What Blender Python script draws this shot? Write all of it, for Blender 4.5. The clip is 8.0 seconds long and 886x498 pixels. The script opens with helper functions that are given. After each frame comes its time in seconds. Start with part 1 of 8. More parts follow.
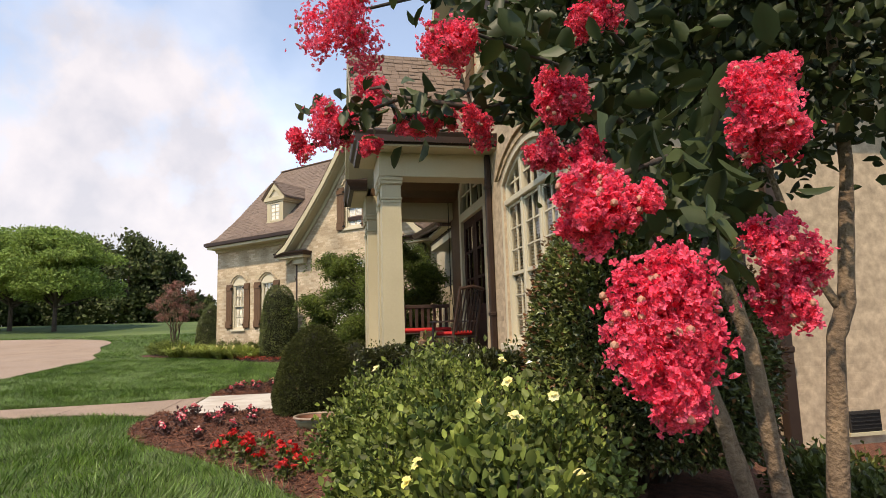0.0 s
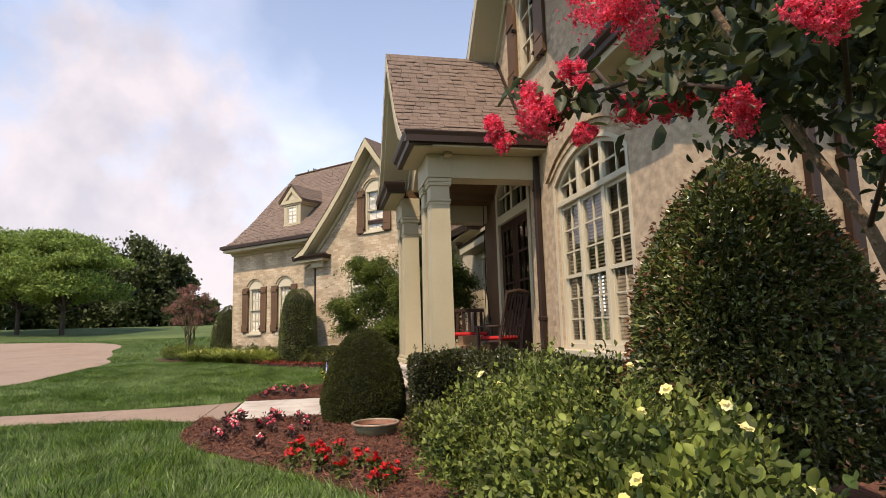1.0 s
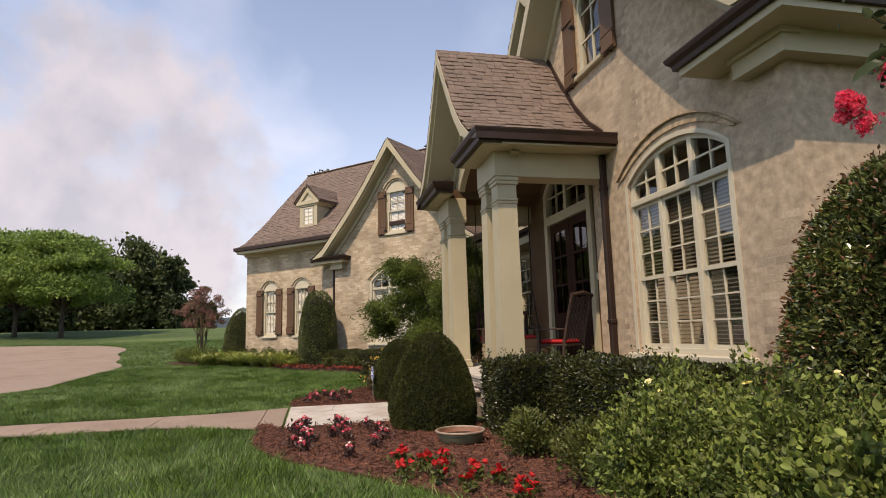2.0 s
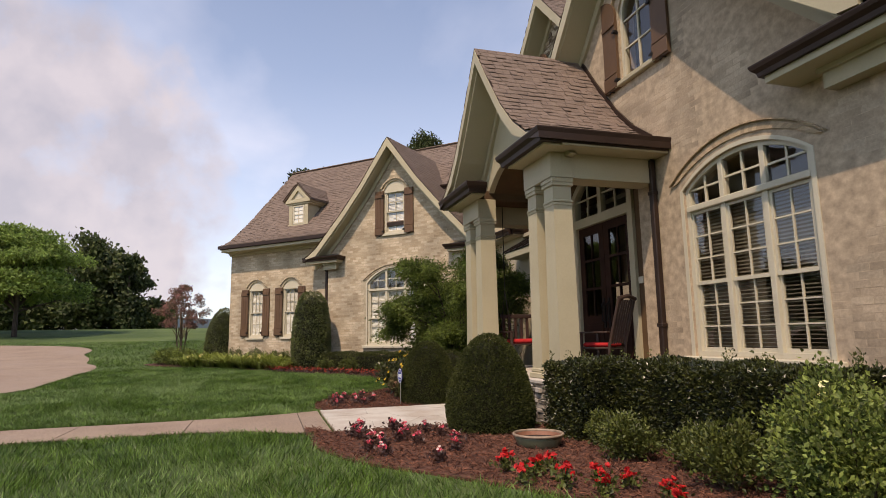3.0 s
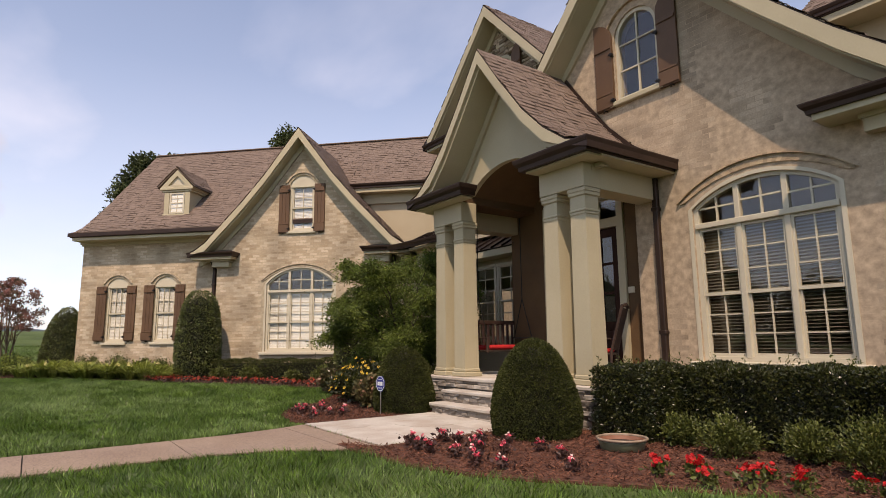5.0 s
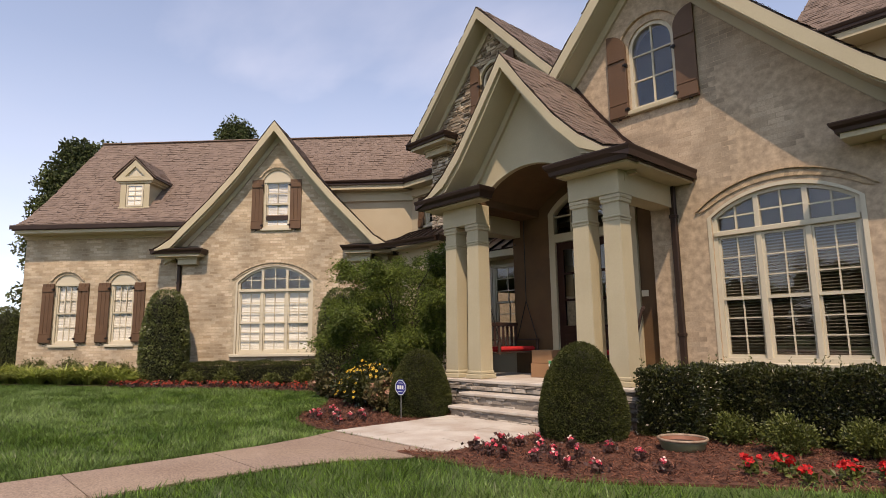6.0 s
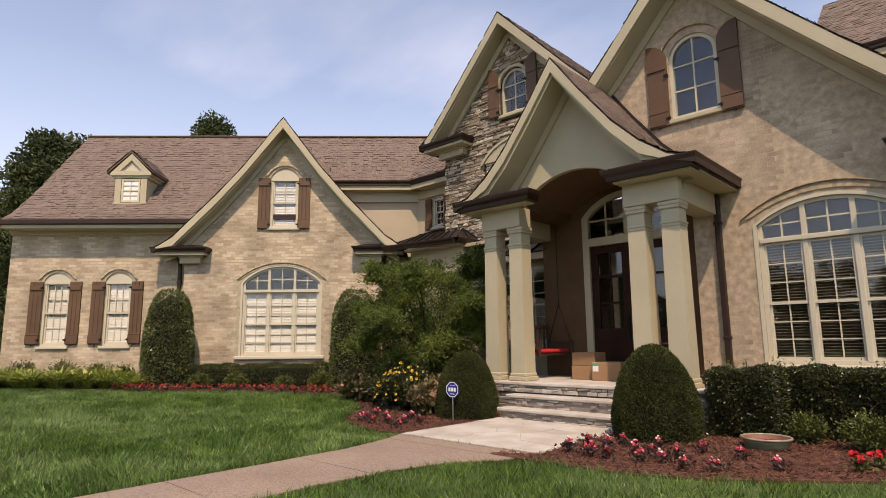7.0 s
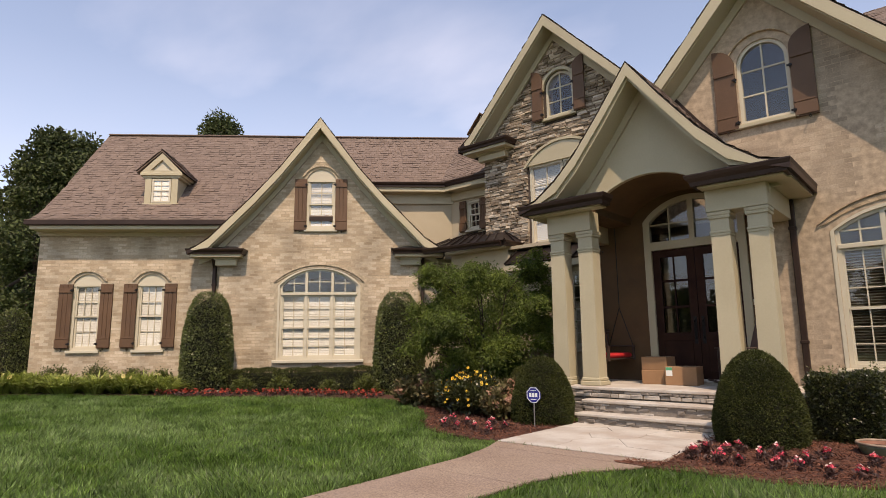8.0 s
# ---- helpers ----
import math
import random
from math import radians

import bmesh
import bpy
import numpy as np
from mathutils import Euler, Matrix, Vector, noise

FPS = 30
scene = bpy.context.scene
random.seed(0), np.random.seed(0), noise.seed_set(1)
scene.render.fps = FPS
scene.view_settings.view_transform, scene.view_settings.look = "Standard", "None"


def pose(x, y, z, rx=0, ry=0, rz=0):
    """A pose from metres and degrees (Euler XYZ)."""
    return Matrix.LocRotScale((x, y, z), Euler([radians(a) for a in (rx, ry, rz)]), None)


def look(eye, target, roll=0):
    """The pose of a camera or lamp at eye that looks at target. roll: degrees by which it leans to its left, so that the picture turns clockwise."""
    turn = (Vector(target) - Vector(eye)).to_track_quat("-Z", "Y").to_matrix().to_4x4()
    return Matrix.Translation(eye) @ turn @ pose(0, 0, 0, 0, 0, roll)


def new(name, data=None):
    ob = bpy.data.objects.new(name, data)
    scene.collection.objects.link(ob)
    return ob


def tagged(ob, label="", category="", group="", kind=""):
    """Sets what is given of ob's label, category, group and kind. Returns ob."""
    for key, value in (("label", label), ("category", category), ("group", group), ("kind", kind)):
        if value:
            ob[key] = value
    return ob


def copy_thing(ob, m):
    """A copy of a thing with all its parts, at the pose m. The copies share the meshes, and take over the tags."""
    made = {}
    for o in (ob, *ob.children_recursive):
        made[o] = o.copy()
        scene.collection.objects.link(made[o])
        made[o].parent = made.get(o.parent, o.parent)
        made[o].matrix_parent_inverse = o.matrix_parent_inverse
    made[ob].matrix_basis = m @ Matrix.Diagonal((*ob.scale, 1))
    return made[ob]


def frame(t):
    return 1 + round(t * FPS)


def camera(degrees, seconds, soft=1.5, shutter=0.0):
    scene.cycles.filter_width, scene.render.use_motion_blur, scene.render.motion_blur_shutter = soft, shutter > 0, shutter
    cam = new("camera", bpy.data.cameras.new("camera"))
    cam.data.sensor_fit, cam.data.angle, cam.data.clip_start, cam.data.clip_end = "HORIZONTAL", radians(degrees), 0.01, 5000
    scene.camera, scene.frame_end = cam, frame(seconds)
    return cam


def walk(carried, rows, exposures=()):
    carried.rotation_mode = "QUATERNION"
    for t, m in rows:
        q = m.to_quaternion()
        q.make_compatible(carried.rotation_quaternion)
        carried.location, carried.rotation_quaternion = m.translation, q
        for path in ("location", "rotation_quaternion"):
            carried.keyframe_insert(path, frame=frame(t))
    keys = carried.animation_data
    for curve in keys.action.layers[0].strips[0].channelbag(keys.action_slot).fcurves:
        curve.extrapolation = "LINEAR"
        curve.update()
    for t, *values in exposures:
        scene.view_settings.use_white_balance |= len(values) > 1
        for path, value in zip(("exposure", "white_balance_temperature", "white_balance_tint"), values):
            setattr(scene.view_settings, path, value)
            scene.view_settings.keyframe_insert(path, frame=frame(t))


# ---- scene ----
cam = camera(74.3, 8.0, 0.9)
PATH = [
    (0, (7.362, -2.346, 1.081), (5.42, -1.948, 1.343), -1.8),
    (0.5, (7.283, -2.638, 1.097), (5.342, -2.239, 1.367), -2.0),
    (1, (7.075, -2.978, 1.096), (5.135, -2.579, 1.374), -1.6),
    (1.5, (6.844, -3.407, 1.139), (4.905, -3.001, 1.419), -1.7),
    (3, (6.156, -5.105, 1.133), (4.263, -4.532, 1.428), -1.0),
    (3.5, (5.869, -5.74, 1.155), (4.018, -5.043, 1.451), -0.9),
    (4, (5.485, -6.348, 1.141), (3.699, -5.5, 1.443), -0.8),
    (4.5, (5.058, -6.911, 1.111), (3.354, -5.912, 1.422), -0.6),
    (6, (3.612, -8.63, 1.216), (2.151, -7.299, 1.52), -0.8),
    (6.5, (3.092, -9.198, 1.234), (1.695, -7.799, 1.539), -0.8),
    (7, (2.522, -9.712, 1.215), (1.173, -8.27, 1.528), -0.6),
    (7.5, (1.945, -10.187, 1.222), (0.623, -8.719, 1.539), -0.6),
    (8, (1.341, -10.662, 1.301), (0.038, -9.178, 1.615), -0.7),
]
walk(cam, [(t, look(eye, target, roll)) for t, eye, target, roll in PATH],
     [(0.0, 0.18, 8300, 16), (1.0, 0.10, 8300, 21), (1.5, -0.05, 8220, 21), (3.0, -0.24, 8200, 23), (4.5, -0.26, 8350, 26), (6.0, -0.13, 8400, 25), (8.0, -0.11, 8330, 24)])

# ---- world, sun ----
SUN_DIR = Vector((1.13, -1.0, 2.23)).normalized()
CLOUD_DIR = Vector((-0.93, -0.30, 0.20)).normalized()
SKY_EL = math.asin(SUN_DIR.z)
SKY_AZ = math.atan2(SUN_DIR.x, SUN_DIR.y)


def build_world():
    w = bpy.data.worlds.new("sky")
    scene.world = w
    w.use_nodes = True
    nt = w.node_tree
    nt.nodes.clear()
    N, Lk = nt.nodes.new, nt.links.new
    out, bg = N("ShaderNodeOutputWorld"), N("ShaderNodeBackground")
    sky = N("ShaderNodeTexSky")
    sky.sky_type, sky.sun_disc = "NISHITA", False
    sky.sun_elevation, sky.sun_rotation = SKY_EL, SKY_AZ
    sky.air_density, sky.dust_density, sky.ozone_density = 1.0, 0.9, 2.2
    tc, sep = N("ShaderNodeTexCoord"), N("ShaderNodeSeparateXYZ")
    Lk(tc.outputs["Generated"], sep.inputs[0])
    # clouds on a flat layer overhead
    zc = N("ShaderNodeMath"); zc.operation = "MAXIMUM"; zc.inputs[1].default_value = 0.0
    Lk(sep.outputs["Z"], zc.inputs[0])
    za = N("ShaderNodeMath"); za.operation = "ADD"; za.inputs[1].default_value = 0.16
    Lk(zc.outputs[0], za.inputs[0])
    dv = N("ShaderNodeVectorMath"); dv.operation = "DIVIDE"
    cb = N("ShaderNodeCombineXYZ")
    for i in range(3):
        Lk(za.outputs[0], cb.inputs[i])
    Lk(tc.outputs["Generated"], dv.inputs[0]); Lk(cb.outputs[0], dv.inputs[1])
    mp = N("ShaderNodeMapping"); mp.inputs["Location"].default_value = (1.35, 0.55, 0.0); mp.inputs["Scale"].default_value = (0.75, 1.15, 0.0); mp.inputs["Rotation"].default_value = (0, 0, 0.5)
    Lk(dv.outputs[0], mp.inputs[0])
    n1 = N("ShaderNodeTexNoise"); n1.inputs["Scale"].default_value = 1.1; n1.inputs["Detail"].default_value = 6; n1.inputs["Roughness"].default_value = 0.48
    Lk(mp.outputs[0], n1.inputs["Vector"])
    rp = N("ShaderNodeValToRGB")
    rp.color_ramp.elements[0].position, rp.color_ramp.elements[1].position = 0.34, 0.78
    Lk(n1.outputs["Fac"], rp.inputs[0])
    # haze and cloud banks gather low on the horizon
    hz = N("ShaderNodeMapRange"); hz.inputs["From Min"].default_value = 0.0; hz.inputs["From Max"].default_value = 0.42
    hz.inputs["To Min"].default_value = 0.58; hz.inputs["To Max"].default_value = 0.18
    Lk(sep.outputs["Z"], hz.inputs["Value"])
    mx = N("ShaderNodeMath"); mx.operation = "MAXIMUM"
    cf = N("ShaderNodeMath"); cf.operation = "MULTIPLY"; cf.inputs[1].default_value = 0.62
    Lk(rp.outputs[0], cf.inputs[0]); Lk(cf.outputs[0], mx.inputs[0]); Lk(hz.outputs[0], mx.inputs[1])
    # the clouds thin out towards the zenith
    th = N("ShaderNodeMapRange"); th.inputs["From Min"].default_value = 0.42; th.inputs["From Max"].default_value = 0.80
    th.inputs["To Min"].default_value = 1.0; th.inputs["To Max"].default_value = 0.12
    Lk(sep.outputs["Z"], th.inputs["Value"])
    mt = N("ShaderNodeMath"); mt.operation = "MULTIPLY"
    Lk(mx.outputs[0], mt.inputs[0]); Lk(th.outputs[0], mt.inputs[1])
    n2 = N("ShaderNodeTexNoise"); n2.inputs["Scale"].default_value = 2.6; n2.inputs["Detail"].default_value = 5
    Lk(mp.outputs[0], n2.inputs["Vector"])
    cc = N("ShaderNodeMix"); cc.data_type = "RGBA"
    cc.inputs["A"].default_value, cc.inputs["B"].default_value = (7.4, 9.0, 11.8, 1), (9.0, 9.9, 11.6, 1)
    Lk(n2.outputs["Fac"], cc.inputs["Factor"])
    mix = N("ShaderNodeMix"); mix.data_type = "RGBA"
    # thin bright haze in the clear parts
    hb = N("ShaderNodeMix"); hb.data_type = "RGBA"; hb.blend_type = "MULTIPLY"; hb.inputs["Factor"].default_value = 1.0
    hb.inputs["B"].default_value = (1.06, 1.40, 1.60, 1)
    Lk(sky.outputs[0], hb.inputs["A"])
    Lk(mt.outputs[0], mix.inputs["Factor"]); Lk(hb.outputs["Result"], mix.inputs["A"]); Lk(cc.outputs["Result"], mix.inputs["B"])
    # a cumulus bank low in the west
    dt = N("ShaderNodeVectorMath"); dt.operation = "DOT_PRODUCT"; dt.inputs[1].default_value = CLOUD_DIR
    Lk(tc.outputs["Generated"], dt.inputs[0])
    fd = N("ShaderNodeMapRange"); fd.inputs["From Min"].default_value, fd.inputs["From Max"].default_value = 0.925, 0.995
    fd.inputs["To Min"].default_value, fd.inputs["To Max"].default_value = -0.32, 0.20
    Lk(dt.outputs["Value"], fd.inputs["Value"])
    n4 = N("ShaderNodeTexNoise"); n4.inputs["Scale"].default_value = 5.0; n4.inputs["Detail"].default_value = 6; n4.inputs["Roughness"].default_value = 0.55
    Lk(tc.outputs["Generated"], n4.inputs["Vector"])
    sm = N("ShaderNodeMath"); sm.operation = "ADD"
    Lk(fd.outputs[0], sm.inputs[0]); Lk(n4.outputs["Fac"], sm.inputs[1])
    cl = N("ShaderNodeMapRange"); cl.inputs["From Min"].default_value, cl.inputs["From Max"].default_value = 0.50, 0.66
    cl.inputs["To Max"].default_value = 0.9
    Lk(sm.outputs[0], cl.inputs["Value"])
    n5 = N("ShaderNodeTexNoise"); n5.inputs["Scale"].default_value = 9.0; n5.inputs["Detail"].default_value = 5
    Lk(tc.outputs["Generated"], n5.inputs["Vector"])
    cw = N("ShaderNodeMix"); cw.data_type = "RGBA"
    cw.inputs["A"].default_value, cw.inputs["B"].default_value = (3.9, 4.45, 5.7, 1), (5.1, 5.55, 6.7, 1)
    sh = N("ShaderNodeMapRange"); sh.inputs["From Min"].default_value, sh.inputs["From Max"].default_value = 0.38, 0.60
    Lk(n5.outputs["Fac"], sh.inputs["Value"]); Lk(sh.outputs[0], cw.inputs["Factor"])
    mix2 = N("ShaderNodeMix"); mix2.data_type = "RGBA"
    Lk(cl.outputs[0], mix2.inputs["Factor"]); Lk(mix.outputs["Result"], mix2.inputs["A"]); Lk(cw.outputs["Result"], mix2.inputs["B"])
    Lk(mix2.outputs["Result"], bg.inputs["Color"])
    bg.inputs["Strength"].default_value = 0.150
    Lk(bg.outputs[0], out.inputs[0])


build_world()
sun = new("sun", bpy.data.lights.new("sun", "SUN"))
sun.data.energy, sun.data.angle, sun.data.color = 4.25, radians(0.6), (1.0, 0.93, 0.82)
sun.matrix_world = look(SUN_DIR * 60, (0, 0, 0))


# ---- materials ----
MATS = {}


def mat(name, col, col2=None, scale=6.0, rough=0.8, bump=0.0, bscale=60.0, fine=0.25, metal=0.0, island=0.0, obrand=0.0, spec=0.4, col3=None, scale3=0.7, translucent=0.0):
    """Plain material: two colours by noise, a finer grain, bump, and variation by island or by object."""
    if name in MATS:
        return MATS[name]
    m = bpy.data.materials.new(name)
    m.use_nodes = True
    nt = m.node_tree
    N, Lk = nt.nodes.new, nt.links.new
    b = nt.nodes["Principled BSDF"]
    b.inputs["Roughness"].default_value, b.inputs["Metallic"].default_value = rough, metal
    b.inputs["Specular IOR Level"].default_value = spec
    tc = N("ShaderNodeTexCoord")
    col2 = col2 or tuple(c * 0.75 for c in col)
    n1 = N("ShaderNodeTexNoise"); n1.inputs["Scale"].default_value = scale; n1.inputs["Detail"].default_value = 5
    Lk(tc.outputs["Object"], n1.inputs["Vector"])
    r1 = N("ShaderNodeMapRange"); r1.inputs["From Min"].default_value, r1.inputs["From Max"].default_value = 0.32, 0.68
    Lk(n1.outputs["Fac"], r1.inputs["Value"])
    mix = N("ShaderNodeMix"); mix.data_type = "RGBA"
    mix.inputs["A"].default_value, mix.inputs["B"].default_value = (*col, 1), (*col2, 1)
    Lk(r1.outputs[0], mix.inputs["Factor"])
    last = mix.outputs["Result"]
    if col3:
        n3 = N("ShaderNodeTexNoise"); n3.inputs["Scale"].default_value = scale3; n3.inputs["Detail"].default_value = 3
        Lk(tc.outputs["Object"], n3.inputs["Vector"])
        r3 = N("ShaderNodeMapRange"); r3.inputs["From Min"].default_value, r3.inputs["From Max"].default_value = 0.42, 0.66
        Lk(n3.outputs["Fac"], r3.inputs["Value"])
        m3 = N("ShaderNodeMix"); m3.data_type = "RGBA"
        Lk(r3.outputs[0], m3.inputs["Factor"]); Lk(last, m3.inputs["A"]); m3.inputs["B"].default_value = (*col3, 1)
        last = m3.outputs["Result"]
    n2 = N("ShaderNodeTexNoise"); n2.inputs["Scale"].default_value = bscale; n2.inputs["Detail"].default_value = 4
    Lk(tc.outputs["Object"], n2.inputs["Vector"])
    val = N("ShaderNodeMapRange"); val.inputs["To Min"].default_value, val.inputs["To Max"].default_value = 1 - fine, 1 + fine
    Lk(n2.outputs["Fac"], val.inputs["Value"])
    vout = val.outputs[0]
    for amount, src in ((island, "ShaderNodeNewGeometry"), (obrand, "ShaderNodeObjectInfo")):
        if amount:
            g = N(src)
            mr = N("ShaderNodeMapRange"); mr.inputs["To Min"].default_value, mr.inputs["To Max"].default_value = 1 - amount, 1 + amount
            Lk(g.outputs["Random Per Island" if src.endswith("Geometry") else "Random"], mr.inputs["Value"])
            mu = N("ShaderNodeMath"); mu.operation = "MULTIPLY"
            Lk(vout, mu.inputs[0]); Lk(mr.outputs[0], mu.inputs[1])
            vout = mu.outputs[0]
    sc = N("ShaderNodeVectorMath"); sc.operation = "SCALE"
    Lk(last, sc.inputs[0]); Lk(vout, sc.inputs["Scale"])
    Lk(sc.outputs[0], b.inputs["Base Color"])
    if bump:
        bp = N("ShaderNodeBump"); bp.inputs["Strength"].default_value = bump; bp.inputs["Distance"].default_value = 0.02
        Lk(n2.outputs["Fac"], bp.inputs["Height"]); Lk(bp.outputs[0], b.inputs["Normal"])
    if translucent:
        out = nt.nodes["Material Output"]
        tr, ms = N("ShaderNodeBsdfTranslucent"), N("ShaderNodeMixShader")
        Lk(sc.outputs[0], tr.inputs["Color"])
        ms.inputs[0].default_value = translucent
        Lk(b.outputs[0], ms.inputs[1]); Lk(tr.outputs[0], ms.inputs[2]); Lk(ms.outputs[0], out.inputs["Surface"])
    MATS[name] = m
    return m


def brick_mat(name, a, b2, mortar, smear, show=1.0, bump=0.5, worn=0.65):
    """Lime-washed brick: courses in low relief, worn patches where the wash has gone."""
    m = bpy.data.materials.new(name)
    m.use_nodes = True
    nt = m.node_tree
    N, Lk = nt.nodes.new, nt.links.new
    p = nt.nodes["Principled BSDF"]
    p.inputs["Roughness"].default_value = 0.9
    tc, sp, cb = N("ShaderNodeTexCoord"), N("ShaderNodeSeparateXYZ"), N("ShaderNodeCombineXYZ")
    ad = N("ShaderNodeMath")
    Lk(tc.outputs["Object"], sp.inputs[0])
    Lk(sp.outputs["X"], ad.inputs[0]); Lk(sp.outputs["Y"], ad.inputs[1])
    Lk(ad.outputs[0], cb.inputs["X"]); Lk(sp.outputs["Z"], cb.inputs["Y"])
    wn = N("ShaderNodeTexNoise"); wn.inputs["Scale"].default_value = 7.0
    Lk(tc.outputs["Object"], wn.inputs["Vector"])
    wv = N("ShaderNodeVectorMath"); wv.operation = "MULTIPLY_ADD"; wv.inputs[1].default_value = (0.02, 0.02, 0.0)
    Lk(wn.outputs["Color"], wv.inputs[0]); Lk(cb.outputs[0], wv.inputs[2])
    br = N("ShaderNodeTexBrick")
    br.inputs["Scale"].default_value, br.inputs["Mortar Size"].default_value, br.inputs["Mortar Smooth"].default_value = 1.0, 0.007, 0.6
    br.inputs["Brick Width"].default_value, br.inputs["Row Height"].default_value, br.inputs["Bias"].default_value = 0.235, 0.078, -0.2
    br.inputs["Color1"].default_value, br.inputs["Color2"].default_value, br.inputs["Mortar"].default_value = (*a, 1), (*b2, 1), (*mortar, 1)
    Lk(wv.outputs[0], br.inputs["Vector"])
    n1 = N("ShaderNodeTexNoise"); n1.inputs["Scale"].default_value = 1.1; n1.inputs["Detail"].default_value = 6; n1.inputs["Roughness"].default_value = 0.6
    Lk(tc.outputs["Object"], n1.inputs["Vector"])
    r1 = N("ShaderNodeMapRange"); r1.inputs["From Min"].default_value, r1.inputs["From Max"].default_value = worn - 0.25, worn
    r1.inputs["To Min"].default_value, r1.inputs["To Max"].default_value = 1.0 - show, 1.0
    Lk(n1.outputs["Fac"], r1.inputs["Value"])
    mx = N("ShaderNodeMix"); mx.data_type = "RGBA"
    Lk(r1.outputs[0], mx.inputs["Factor"]); Lk(br.outputs["Color"], mx.inputs["A"]); mx.inputs["B"].default_value = (*smear, 1)
    n2 = N("ShaderNodeTexNoise"); n2.inputs["Scale"].default_value = 9.0; n2.inputs["Detail"].default_value = 8; n2.inputs["Roughness"].default_value = 0.65
    Lk(wv.outputs[0], n2.inputs["Vector"])
    r2_ = N("ShaderNodeMapRange"); r2_.inputs["From Min"].default_value, r2_.inputs["From Max"].default_value = 0.3, 0.7
    r2_.inputs["To Min"].default_value, r2_.inputs["To Max"].default_value = 0.60, 1.24
    Lk(n2.outputs["Fac"], r2_.inputs["Value"])
    sc = N("ShaderNodeVectorMath"); sc.operation = "SCALE"
    Lk(mx.outputs["Result"], sc.inputs[0]); Lk(r2_.outputs[0], sc.inputs["Scale"])
    Lk(sc.outputs[0], p.inputs["Base Color"])
    inv = N("ShaderNodeMath"); inv.operation = "SUBTRACT"; inv.inputs[0].default_value = 1.0
    Lk(r1.outputs[0], inv.inputs[1])
    jt = N("ShaderNodeMath"); jt.operation = "MULTIPLY"
    Lk(br.outputs["Fac"], jt.inputs[0]); Lk(inv.outputs[0], jt.inputs[1])
    hm = N("ShaderNodeMath"); hm.operation = "MULTIPLY_ADD"; hm.inputs[1].default_value = -0.8
    Lk(jt.outputs[0], hm.inputs[0]); Lk(n2.outputs["Fac"], hm.inputs[2])
    bp = N("ShaderNodeBump"); bp.inputs["Strength"].default_value = bump; bp.inputs["Distance"].default_value = 0.010
    Lk(hm.outputs[0], bp.inputs["Height"]); Lk(bp.outputs[0], p.inputs["Normal"])
    return m


def glass_mat():
    m = bpy.data.materials.new("window_glass")
    m.use_nodes = True
    nt = m.node_tree
    nt.nodes.clear()
    N, Lk = nt.nodes.new, nt.links.new
    out, ms, tr, gl, fr = N("ShaderNodeOutputMaterial"), N("ShaderNodeMixShader"), N("ShaderNodeBsdfTransparent"), N("ShaderNodeBsdfGlossy"), N("ShaderNodeFresnel")
    gl.inputs["Roughness"].default_value = 0.01
    tr.inputs["Color"].default_value = (0.90, 0.93, 0.93, 1)
    fr.inputs["IOR"].default_value = 2.0
    nz, bp = N("ShaderNodeTexNoise"), N("ShaderNodeBump")
    nz.inputs["Scale"].default_value = 1.5
    bp.inputs["Strength"].default_value, bp.inputs["Distance"].default_value = 0.05, 0.02
    Lk(nz.outputs["Fac"], bp.inputs["Height"]); Lk(bp.outputs[0], gl.inputs["Normal"])
    Lk(fr.outputs[0], ms.inputs[0]); Lk(tr.outputs[0], ms.inputs[1]); Lk(gl.outputs[0], ms.inputs[2]); Lk(ms.outputs[0], out.inputs[0])
    return m


GLASS = glass_mat()
BRICK_R = brick_mat("limewashed_brick", (0.442, 0.328, 0.214), (0.366, 0.267, 0.173), (0.463, 0.358, 0.246), (0.447, 0.343, 0.236), 0.55, 0.30, 0.50)
BRICK_L = brick_mat("limewashed_brick_wing", (0.461, 0.374, 0.250), (0.372, 0.289, 0.188), (0.426, 0.349, 0.243), (0.442, 0.364, 0.251), 0.5, 0.3)
ARCHB = mat("limewashed_arch_brick", (0.442, 0.328, 0.209), (0.380, 0.278, 0.173), 5.0, 0.9, 0.3, 60, 0.25, island=0.22)
ARCHL = mat("limewashed_arch_brick_wing", (0.476, 0.389, 0.278), (0.408, 0.326, 0.228), 5.0, 0.9, 0.3, 60, 0.25, island=0.22)
TRIM = mat("cream_paint", (0.455, 0.401, 0.267), (0.410, 0.358, 0.235), 1.5, 0.55, 0.05, 40, 0.06)
SASH = mat("window_paint", (0.546, 0.498, 0.375), (0.505, 0.458, 0.341), 2.0, 0.5, 0.03, 50, 0.05)
STUCCO = mat("cream_stucco", (0.450, 0.387, 0.270), (0.405, 0.342, 0.234), 1.2, 0.85, 0.15, 90, 0.08)
# porch wall colour darkened: the porch's shade is put into it
PORCHW = mat("shaded_porch_wall", (0.128, 0.072, 0.031), (0.091, 0.050, 0.023), 2.4, 0.85, 0.2, 60, 0.16)
GUTTER = mat("bronze_gutter", (0.045, 0.025, 0.017), (0.032, 0.018, 0.012), 3.0, 0.48, 0.05, 30, 0.15, 0.3)
SHUTTER = mat("brown_shutter_paint", (0.128, 0.068, 0.034), (0.100, 0.053, 0.027), 2.5, 0.6, 0.1, 45, 0.12, obrand=0.06)
SHINGLE = mat("taupe_shingle", (0.190, 0.140, 0.110), (0.173, 0.126, 0.100), 3.0, 0.95, 0.35, 220, 0.30, island=0.10)
